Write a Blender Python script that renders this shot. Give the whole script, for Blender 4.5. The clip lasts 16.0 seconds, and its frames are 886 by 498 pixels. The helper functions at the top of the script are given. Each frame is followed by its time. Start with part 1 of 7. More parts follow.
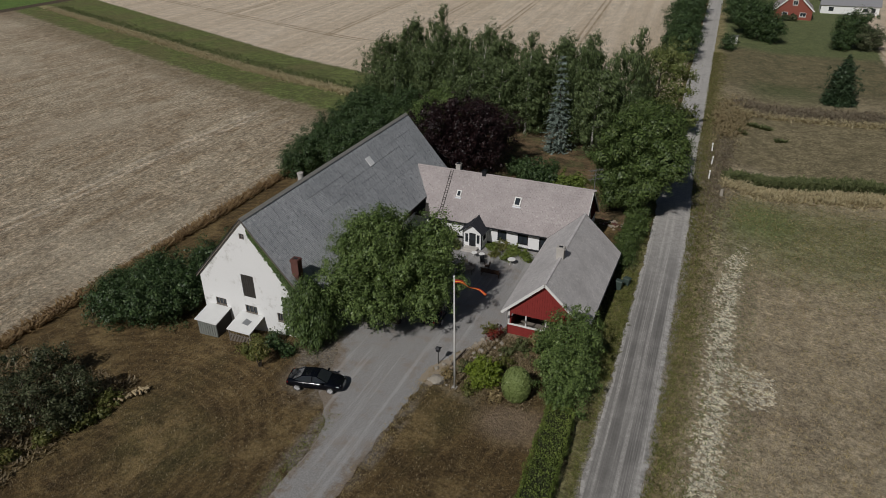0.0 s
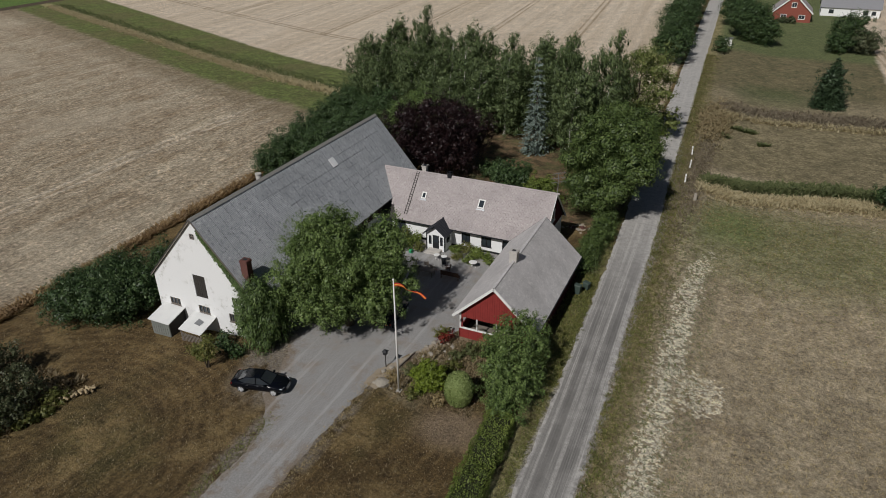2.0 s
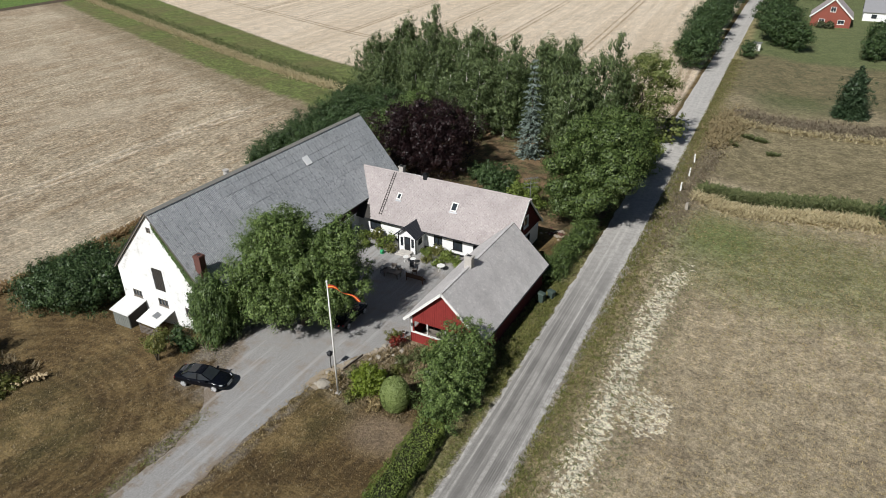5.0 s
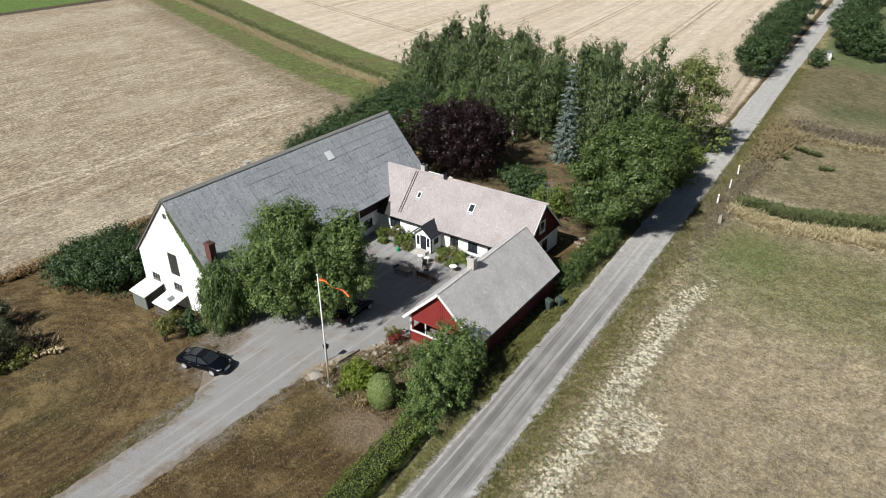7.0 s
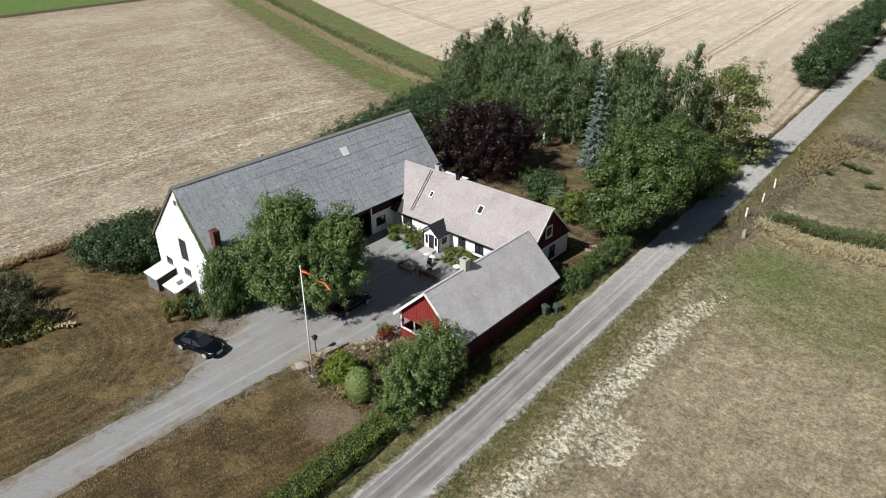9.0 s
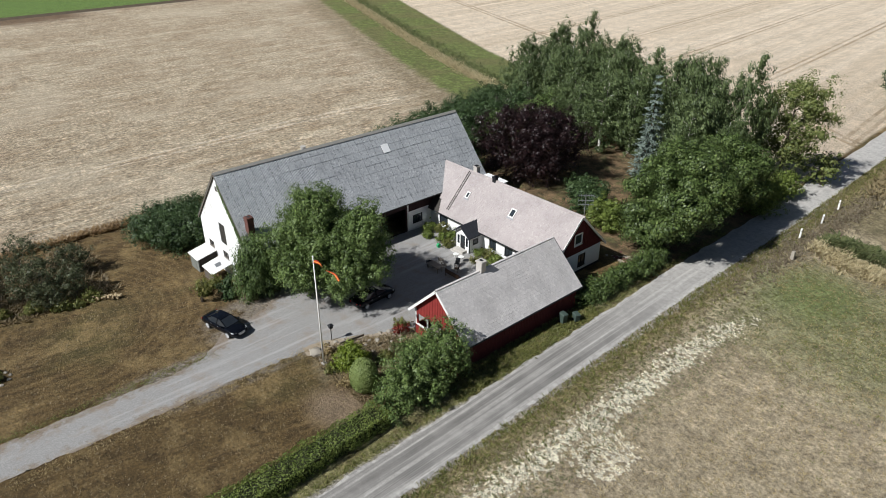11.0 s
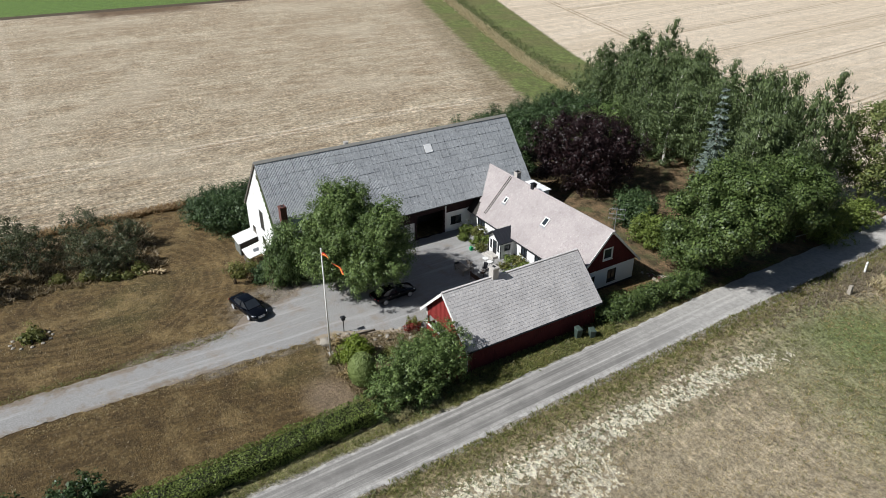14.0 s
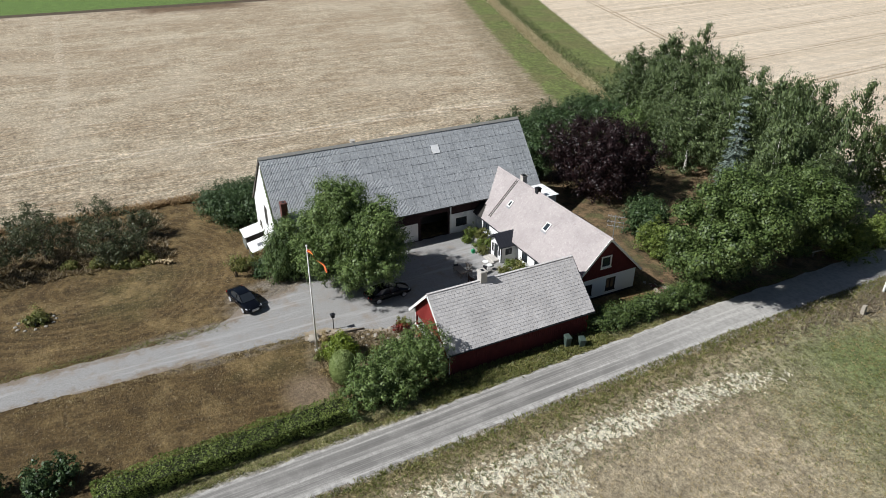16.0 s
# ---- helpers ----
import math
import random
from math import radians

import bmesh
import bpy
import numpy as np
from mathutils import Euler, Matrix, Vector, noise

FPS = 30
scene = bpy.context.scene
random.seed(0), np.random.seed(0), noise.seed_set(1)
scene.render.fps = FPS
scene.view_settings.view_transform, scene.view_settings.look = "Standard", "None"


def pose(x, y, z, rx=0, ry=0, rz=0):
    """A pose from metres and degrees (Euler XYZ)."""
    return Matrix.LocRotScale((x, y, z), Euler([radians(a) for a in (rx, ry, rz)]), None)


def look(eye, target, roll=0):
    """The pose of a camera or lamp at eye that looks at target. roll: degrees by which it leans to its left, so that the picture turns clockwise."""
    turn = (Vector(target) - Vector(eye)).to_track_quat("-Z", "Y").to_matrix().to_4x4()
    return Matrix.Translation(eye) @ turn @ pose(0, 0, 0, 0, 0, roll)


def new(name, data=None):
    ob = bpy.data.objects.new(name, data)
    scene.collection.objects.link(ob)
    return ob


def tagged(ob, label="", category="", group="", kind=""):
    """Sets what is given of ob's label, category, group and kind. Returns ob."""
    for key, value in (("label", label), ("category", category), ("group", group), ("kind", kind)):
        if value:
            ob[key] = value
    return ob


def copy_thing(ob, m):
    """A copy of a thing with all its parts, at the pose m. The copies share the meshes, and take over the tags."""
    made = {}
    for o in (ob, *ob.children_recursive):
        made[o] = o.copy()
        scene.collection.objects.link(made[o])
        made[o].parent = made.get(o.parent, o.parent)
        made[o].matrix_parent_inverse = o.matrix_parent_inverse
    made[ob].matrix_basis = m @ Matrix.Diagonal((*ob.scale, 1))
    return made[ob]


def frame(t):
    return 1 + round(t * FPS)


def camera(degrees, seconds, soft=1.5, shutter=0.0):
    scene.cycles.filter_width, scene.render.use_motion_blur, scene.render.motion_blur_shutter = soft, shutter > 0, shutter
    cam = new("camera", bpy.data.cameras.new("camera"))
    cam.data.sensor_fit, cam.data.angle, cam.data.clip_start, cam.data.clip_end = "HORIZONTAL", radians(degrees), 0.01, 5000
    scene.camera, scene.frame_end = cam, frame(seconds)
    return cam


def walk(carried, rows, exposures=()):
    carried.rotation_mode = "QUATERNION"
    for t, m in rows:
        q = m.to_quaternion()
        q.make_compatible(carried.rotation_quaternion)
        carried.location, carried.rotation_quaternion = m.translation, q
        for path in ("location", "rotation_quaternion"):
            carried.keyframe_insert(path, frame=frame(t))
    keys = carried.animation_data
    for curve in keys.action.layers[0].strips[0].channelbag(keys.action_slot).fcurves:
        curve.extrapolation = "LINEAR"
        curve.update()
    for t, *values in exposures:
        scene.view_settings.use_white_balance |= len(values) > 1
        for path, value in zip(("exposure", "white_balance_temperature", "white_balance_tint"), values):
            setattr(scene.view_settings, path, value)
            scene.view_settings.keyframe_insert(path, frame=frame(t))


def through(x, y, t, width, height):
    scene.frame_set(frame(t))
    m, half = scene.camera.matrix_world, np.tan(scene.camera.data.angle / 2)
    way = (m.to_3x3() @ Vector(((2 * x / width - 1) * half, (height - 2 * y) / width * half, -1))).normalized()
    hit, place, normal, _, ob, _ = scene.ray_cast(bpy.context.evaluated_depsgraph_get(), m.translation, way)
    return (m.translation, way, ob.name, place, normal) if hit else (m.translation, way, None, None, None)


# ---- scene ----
cam = camera(66.2, 16.0, soft=0.9)
METRES, EYE, TILT, LEAN, TURN = 47.5, 40.0, 1.415, 2.70, 22.3
ROWS = [
    (0.0, 0.0, 0.0, 0.0, 1.16, -29.95, -2.02),
    (0.5, 0.0305, 0.0025, 0.0019, 1.78, -29.98, -2.04),
    (1.0, 0.0618, 0.0052, 0.0032, 2.2, -30.01, -2.06),
    (1.5, 0.0916, 0.009, 0.0043, 2.18, -29.99, -2.1),
    (2.0, 0.1201, 0.0129, 0.0053, 2.2, -29.99, -2.12),
    (2.5, 0.1499, 0.0175, 0.0065, 2.17, -30.01, -2.14),
    (3.0, 0.18, 0.0231, 0.0069, 2.23, -30.03, -2.17),
    (3.5, 0.2105, 0.0296, 0.0079, 3.28, -30.1, -2.18),
    (4.0, 0.2406, 0.0361, 0.0091, 4.22, -30.15, -2.16),
    (6.5, 0.3929, 0.0631, 0.0128, 10.93, -30.36, -2.01),
    (7.0, 0.4254, 0.0713, 0.0131, 12.68, -30.42, -1.97),
    (7.5, 0.4598, 0.0802, 0.0136, 14.35, -30.47, -1.93),
    (8.0, 0.4958, 0.0888, 0.0149, 15.87, -30.51, -1.9),
    (8.5, 0.5307, 0.0968, 0.0168, 17.26, -30.54, -1.9),
    (9.0, 0.5647, 0.1046, 0.0192, 18.85, -30.58, -1.88),
    (11.5, 0.7186, 0.1535, 0.0331, 28.36, -30.84, -1.64),
    (12.0, 0.744, 0.1667, 0.0343, 29.94, -30.87, -1.6),
    (12.5, 0.7691, 0.1813, 0.0359, 32.45, -30.94, -1.53),
    (13.0, 0.7934, 0.1971, 0.0382, 33.77, -30.97, -1.48),
    (13.5, 0.8165, 0.2135, 0.0396, 35.01, -30.99, -1.43),
    (14.0, 0.8392, 0.2316, 0.0409, 36.28, -31.02, -1.4),
    (14.5, 0.8617, 0.251, 0.0422, 37.24, -31.03, -1.35),
    (15.0, 0.8841, 0.2708, 0.0429, 38.32, -31.04, -1.32),
    (15.5, 0.9062, 0.2906, 0.0433, 39.47, -31.08, -1.29),
    (16.0, 0.9277, 0.3098, 0.0432, 40.81, -31.09, -1.25),
]
# the flight, its lens and exposure
cam_path = [(t, pose(0, 0, EYE, TILT, LEAN, TURN) @ pose(METRES * x, METRES * y, METRES * z, 90 + pitch, roll, yaw)) for t, x, y, z, yaw, pitch, roll in ROWS]
EXPOSURES = [(0.0, -0.98, 6450, 12), (1.5, -0.85, 6440, 12), (3.5, -0.38, 6400, 11), (7.0, 0.17, 6320, 10), (9.0, 0.10, 6280, 10), (12.0, 0.10, 6220, 10), (16.0, 0.18, 6200, 10)]
walk(cam, cam_path, EXPOSURES)

# ---- sky and sun ----
world = bpy.data.worlds.new("world")
scene.world = world
world.use_nodes = True
wt = world.node_tree
sky = wt.nodes.new("ShaderNodeTexSky")
sky.sky_type, sky.sun_disc = "NISHITA", False
sky.sun_elevation, sky.sun_rotation = radians(43), radians(189)
wt.links.new(sky.outputs["Color"], wt.nodes["Background"].inputs["Color"])
wt.nodes["Background"].inputs["Strength"].default_value = 0.032
sun = new("sun", bpy.data.lights.new("sun", "SUN"))
sun.data.energy, sun.data.angle, sun.data.color = 5.0, radians(0.6), (1.0, 0.985, 0.945)
sun.matrix_world = look((-17, -106, 100), (0, 0, 0))


# ---- materials ----
def put(nt, target, key, value):
    if isinstance(value, bpy.types.NodeSocket):
        nt.links.new(value, target.inputs[key])
    elif value is not None:
        target.inputs[key].default_value = value


def col(r, g, b):
    return (r, g, b, 1.0)


class Shade:
    """A small writer of node materials."""

    def __init__(self, name, rough=0.8, metal=0.0):
        self.mat = bpy.data.materials.new(name)
        self.mat.use_nodes = True
        self.nt = self.mat.node_tree
        self.bsdf = self.nt.nodes["Principled BSDF"]
        self.bsdf.inputs["Roughness"].default_value = rough
        self.bsdf.inputs["Metallic"].default_value = metal
        self.bsdf.inputs["Specular IOR Level"].default_value = 0.3
        self.geo = self.nt.nodes.new("ShaderNodeNewGeometry")
        self.pos = self.geo.outputs["Position"]

    def node(self, kind):
        return self.nt.nodes.new("ShaderNode" + kind)

    def noise(self, scale, detail=3.0, vec=None, rough=0.6):
        n = self.node("TexNoise")
        put(self.nt, n, "Vector", vec or self.pos)
        put(self.nt, n, "Scale", scale)
        put(self.nt, n, "Detail", detail)
        put(self.nt, n, "Roughness", rough)
        return n.outputs["Fac"]

    def voronoi(self, scale, vec=None):
        n = self.node("TexVoronoi")
        put(self.nt, n, "Vector", vec or self.pos)
        put(self.nt, n, "Scale", scale)
        return n.outputs["Distance"]

    def scaled(self, sx, sy, sz, turn=0.0, vec=None):
        vec = vec or self.pos
        for key, value, used in (("Rotation", (0, 0, radians(turn)), turn), ("Scale", (sx, sy, sz), True)):
            if used:
                n = self.node("Mapping")
                put(self.nt, n, "Vector", vec)
                n.inputs[key].default_value = value
                vec = n.outputs["Vector"]
        return vec

    def xyz(self):
        n = self.node("SeparateXYZ")
        put(self.nt, n, 0, self.pos)
        return n.outputs[0], n.outputs[1], n.outputs[2]

    def math(self, op, a, b=0.0):
        n = self.node("Math")
        n.operation = op
        put(self.nt, n, 0, a)
        put(self.nt, n, 1, b)
        return n.outputs[0]

    def span(self, value, lo, hi, a=0.0, b=1.0):
        n = self.node("MapRange")
        n.interpolation_type = "SMOOTHSTEP"
        put(self.nt, n, "Value", value)
        put(self.nt, n, "From Min", lo)
        put(self.nt, n, "From Max", hi)
        put(self.nt, n, "To Min", a)
        put(self.nt, n, "To Max", b)
        return n.outputs["Result"]

    def mix(self, fac, a, b, how="MIX"):
        n = self.node("Mix")
        n.data_type, n.blend_type = "RGBA", how
        put(self.nt, n, 0, fac)
        put(self.nt, n, 6, a)
        put(self.nt, n, 7, b)
        return n.outputs[2]

    def bump(self, height, distance=0.05, strength=0.6):
        n = self.node("Bump")
        put(self.nt, n, "Height", height)
        n.inputs["Distance"].default_value = distance
        n.inputs["Strength"].default_value = strength
        put(self.nt, self.bsdf, "Normal", n.outputs["Normal"])

    def colour(self, value):
        put(self.nt, self.bsdf, "Base Color", value)
        return self.mat

    def island(self):
        return self.geo.outputs["Random Per Island"]

    def each(self):
        return self.node("ObjectInfo").outputs["Random"]


def plain(name, rgb, rough=0.7, metal=0.0, vary=0.25, scale=1.5, bump=0.0):
    """A painted or cast surface with soft mottling and fine grain."""
    s = Shade(name, rough, metal)
    big, fine = s.noise(scale, 4), s.noise(scale * 14, 3)
    dark = col(*[c * (1 - vary) for c in rgb])
    light = col(*[min(1, c * (1 + vary * 0.6)) for c in rgb])
    c = s.mix(big, dark, light)
    c = s.mix(0.25, c, s.mix(fine, dark, light))
    if bump:
        s.bump(fine, bump, 0.5)
    return s.colour(c)


def leafy(name, dark, mid, light, through=0.3):
    """Leaves: every leaf its own tint, with some light passing through."""
    s = Shade(name, 0.48)
    s.bsdf.inputs["Specular IOR Level"].default_value = 0.35
    patch = s.noise(0.45, 2)
    f = s.math("ADD", s.math("MULTIPLY", s.island(), 0.6), s.math("MULTIPLY", patch, 0.5))
    c = s.mix(s.span(f, 0.15, 0.55), col(*dark), col(*mid))
    c = s.mix(s.span(f, 0.55, 1.05), c, col(*light))
    tr = s.node("BsdfTranslucent")
    put(s.nt, tr, "Color", c)
    both = s.node("MixShader")
    both.inputs[0].default_value = through
    s.nt.links.new(s.bsdf.outputs[0], both.inputs[1])
    s.nt.links.new(tr.outputs[0], both.inputs[2])
    s.nt.links.new(both.outputs[0], s.nt.nodes["Material Output"].inputs["Surface"])
    return s.colour(c)


def glass(name, rgb=(0.02, 0.025, 0.03)):
    s = Shade(name, 0.06)
    s.bsdf.inputs["Specular IOR Level"].default_value = 0.6
    return s.colour(s.mix(s.noise(2.0), col(*rgb), col(*[c * 2 for c in rgb])))


M_WHITE = plain("lime_white", (0.83, 0.83, 0.82), 0.85, vary=0.05, scale=0.8, bump=0.02)


def old_plaster():
    s = Shade("weathered_limewash", 0.9)
    n1, n2 = s.noise(0.9, 6, rough=0.7), s.noise(s_scale_big, 3)
    grime = s.math("MULTIPLY", s.span(n1, 0.50, 0.70), s.span(n2, 0.38, 0.60))
    c = s.mix(s.noise(12, 3), col(0.78, 0.78, 0.77), col(0.86, 0.86, 0.85))
    c = s.mix(s.math("MULTIPLY", grime, 0.75), c, col(0.36, 0.35, 0.30))
    s.bump(s.noise(9, 4), 0.03, 0.5)
    return s.colour(c)


s_scale_big = 0.28
M_PLASTER = old_plaster()
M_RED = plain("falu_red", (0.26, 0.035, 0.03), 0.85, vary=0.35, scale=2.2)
# house gable's dark red; on the outbuilding's lane side it stands in for shade
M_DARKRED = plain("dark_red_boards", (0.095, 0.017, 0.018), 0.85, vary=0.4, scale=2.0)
# very dark red-brown for the boards on the barn's yard side
M_BARNBOARD = plain("near_black_red_boards", (0.035, 0.016, 0.017), 0.85, vary=0.4, scale=2.0)
M_TRIM = plain("white_trim", (0.78, 0.77, 0.74), 0.6, vary=0.08)
M_BLACK = plain("black_paint", (0.018, 0.019, 0.022), 0.5, vary=0.3)
M_DARKWOOD = plain("dark_wood", (0.05, 0.045, 0.04), 0.8, vary=0.4)
M_GREYWOOD = plain("grey_weathered_wood", (0.22, 0.19, 0.16), 0.9, vary=0.4, scale=4)
M_INSIDE = plain("dim_interior", (0.10, 0.09, 0.08), 0.9)
M_GLASS = glass("window_glass")
M_BRICK = plain("red_brick", (0.15, 0.068, 0.055), 0.9, vary=0.4, scale=5, bump=0.02)
M_METAL = plain("zinc", (0.35, 0.36, 0.37), 0.45, 0.8, vary=0.2)
M_CONCRETE = plain("pale_concrete", (0.50, 0.47, 0.43), 0.9, vary=0.25, scale=3)


def roofing(name, dark, light, spot, stain=(0.52, 0.68), fine=4.0, lichen=0.25):
    s = Shade(name, 0.85)
    tint = s.mix(s.each(), col(*dark), col(*light))
    tint = s.mix(0.5, tint, s.mix(s.island(), col(*dark), col(*light)))
    tint = s.mix(s.span(s.noise(fine, 5, rough=0.75), stain[0], stain[1], 0, 0.8), tint, col(*spot))
    tint = s.mix(s.span(s.noise(0.35, 4), 0.4, 0.7, 0, 0.35), tint, col(*[c * 0.62 for c in dark]))
    tint = s.mix(s.span(s.noise(7.0, 5, rough=0.8), 0.30, 0.45, 0.65, 0), tint, col(*[c * 0.45 for c in dark]))
    tint = s.mix(s.span(s.noise(2.6, 7, rough=0.85), 0.52, 0.62, 0, lichen), tint, col(*[c * 0.42 for c in dark]))
    s.bump(s.noise(18, 3), 0.02, 0.4)
    return s.colour(tint)


M_BARNROOF = roofing("corrugated_fibre_cement", (0.37, 0.385, 0.40), (0.46, 0.475, 0.485), (0.72, 0.73, 0.72), lichen=0.7)
M_HOUSEROOF = roofing("pinkish_concrete_tile", (0.39, 0.345, 0.335), (0.44, 0.395, 0.385), (0.56, 0.52, 0.50), lichen=0.25)
M_SHEDROOF = roofing("grey_slate_shingle", (0.50, 0.475, 0.465), (0.63, 0.60, 0.585), (0.76, 0.73, 0.69))
M_LEAF = leafy("broadleaf", (0.033, 0.056, 0.015), (0.114, 0.170, 0.046), (0.251, 0.332, 0.108), 0.15)
M_BIRCH = leafy("birch_leaf", (0.029, 0.046, 0.018), (0.100, 0.138, 0.051), (0.214, 0.267, 0.109), 0.15)
M_MAPLE = leafy("maple_leaf", (0.023, 0.039, 0.011), (0.083, 0.125, 0.033), (0.184, 0.238, 0.072), 0.15)
M_COPPER = leafy("copper_leaf", (0.007, 0.004, 0.004), (0.018, 0.007, 0.008), (0.050, 0.023, 0.020), 0.12)
M_SPRUCE = leafy("blue_spruce_needle", (0.075, 0.101, 0.085), (0.170, 0.213, 0.181), (0.319, 0.377, 0.330), 0.1)
M_CONIFER = leafy("conifer_needle", (0.017, 0.038, 0.017), (0.043, 0.072, 0.032), (0.072, 0.109, 0.051), 0.1)
M_HEDGE = leafy("hedge_leaf", (0.055, 0.081, 0.015), (0.168, 0.221, 0.047), (0.303, 0.358, 0.090), 0.3)
M_BUSH = leafy("shrub_leaf", (0.014, 0.028, 0.010), (0.051, 0.090, 0.030), (0.118, 0.164, 0.060), 0.15)
M_LIME = leafy("lime_green_leaf", (0.10, 0.14, 0.015), (0.19, 0.25, 0.03), (0.27, 0.33, 0.06))
M_IVY = leafy("creeper_leaf", (0.026, 0.047, 0.012), (0.085, 0.133, 0.038), (0.174, 0.235, 0.074), 0.15)
M_DRY = leafy("dry_grass", (0.227, 0.170, 0.085), (0.425, 0.333, 0.170), (0.624, 0.510, 0.284), 0.5)
M_WEED = leafy("weed_green", (0.101, 0.121, 0.030), (0.203, 0.218, 0.067), (0.405, 0.348, 0.133), 0.5)
M_CHESTNUT = leafy("yellowing_leaf", (0.082, 0.114, 0.025), (0.173, 0.204, 0.063), (0.330, 0.343, 0.125), 0.25)
M_BARK = plain("bark", (0.10, 0.08, 0.06), 0.95, vary=0.5, scale=6)
M_BIRCHBARK = plain("birch_bark", (0.55, 0.52, 0.48), 0.9, vary=0.5, scale=5)


M_TOPIARY = leafy("clipped_leaf", (0.163, 0.213, 0.062), (0.250, 0.312, 0.106), (0.350, 0.413, 0.163))
M_REDLEAF = leafy("red_leaf", (0.10, 0.015, 0.012), (0.19, 0.03, 0.02), (0.28, 0.06, 0.04))
M_ORCHARD = leafy("orchard_leaf", (0.028, 0.034, 0.016), (0.099, 0.117, 0.056), (0.200, 0.192, 0.112))
M_STRAWGRASS = leafy("brown_grass", (0.189, 0.121, 0.061), (0.338, 0.230, 0.115), (0.513, 0.378, 0.203), 0.5)
M_LAWNTUFT = leafy("parched_grass", (0.149, 0.115, 0.061), (0.284, 0.223, 0.128), (0.459, 0.365, 0.223), 0.5)
M_DITCH = leafy("ditch_green", (0.078, 0.097, 0.037), (0.166, 0.194, 0.079), (0.299, 0.302, 0.146), 0.5)
M_BRUSH = leafy("dead_brush", (0.157, 0.121, 0.082), (0.274, 0.227, 0.158), (0.431, 0.380, 0.265), 0.5)
M_ORANGE = leafy("rusty_grass", (0.255, 0.190, 0.099), (0.374, 0.304, 0.171), (0.493, 0.427, 0.252), 0.5)
M_PALEREED = leafy("bleached_reed", (0.36, 0.295, 0.165), (0.56, 0.48, 0.29), (0.76, 0.67, 0.44), 0.5)
M_SAND = plain("sandy_path", (0.36, 0.30, 0.225), 0.95, vary=0.35, scale=3, bump=0.03)
M_TWIG = plain("hedge_twigs", (0.035, 0.04, 0.018), 0.95, vary=0.5, scale=8)
M_STONE = plain("fieldstone", (0.36, 0.325, 0.27), 0.95, vary=0.4, scale=4, bump=0.03)
M_GREYGREEN = plain("grey_green_boards", (0.20, 0.21, 0.19), 0.85, vary=0.3)
M_PALEROOF = plain("pale_sheet_roof", (0.70, 0.70, 0.68), 0.7, vary=0.15, scale=1.2)
M_CARPAINT = plain("black_car_paint", (0.004, 0.005, 0.008), 0.10, vary=0.1)
M_CARGLASS = glass("car_glass", (0.016, 0.019, 0.023))
M_LENS = plain("lamp_lens", (0.6, 0.62, 0.64), 0.15, vary=0.05)
M_TAIL = plain("red_lens", (0.25, 0.01, 0.01), 0.2, vary=0.1)
M_TYRE = plain("tyre_rubber", (0.02, 0.02, 0.02), 0.85, vary=0.2)
M_ALLOY = plain("alloy", (0.74, 0.74, 0.75), 0.4, 0.3, vary=0.1)
M_FLAGRED = plain("red_bunting", (0.42, 0.03, 0.025), 0.8, vary=0.15)
M_FLAGYELLOW = plain("yellow_bunting", (0.80, 0.55, 0.05), 0.8, vary=0.1)
M_BIN = plain("green_plastic", (0.06, 0.085, 0.072), 0.5, vary=0.2)
M_BROWNWOOD = plain("brown_wood", (0.09, 0.05, 0.03), 0.7, vary=0.3)
M_HOSE = plain("green_hose", (0.04, 0.35, 0.14), 0.5, vary=0.1)
M_LOG = plain("sawn_log", (0.42, 0.33, 0.20), 0.9, vary=0.5, scale=5)
M_FARBRICK = plain("far_red_brick", (0.28, 0.085, 0.06), 0.9, vary=0.25)
M_METALROOF = plain("grey_sheet_roof", (0.25, 0.25, 0.26), 0.6, vary=0.15)


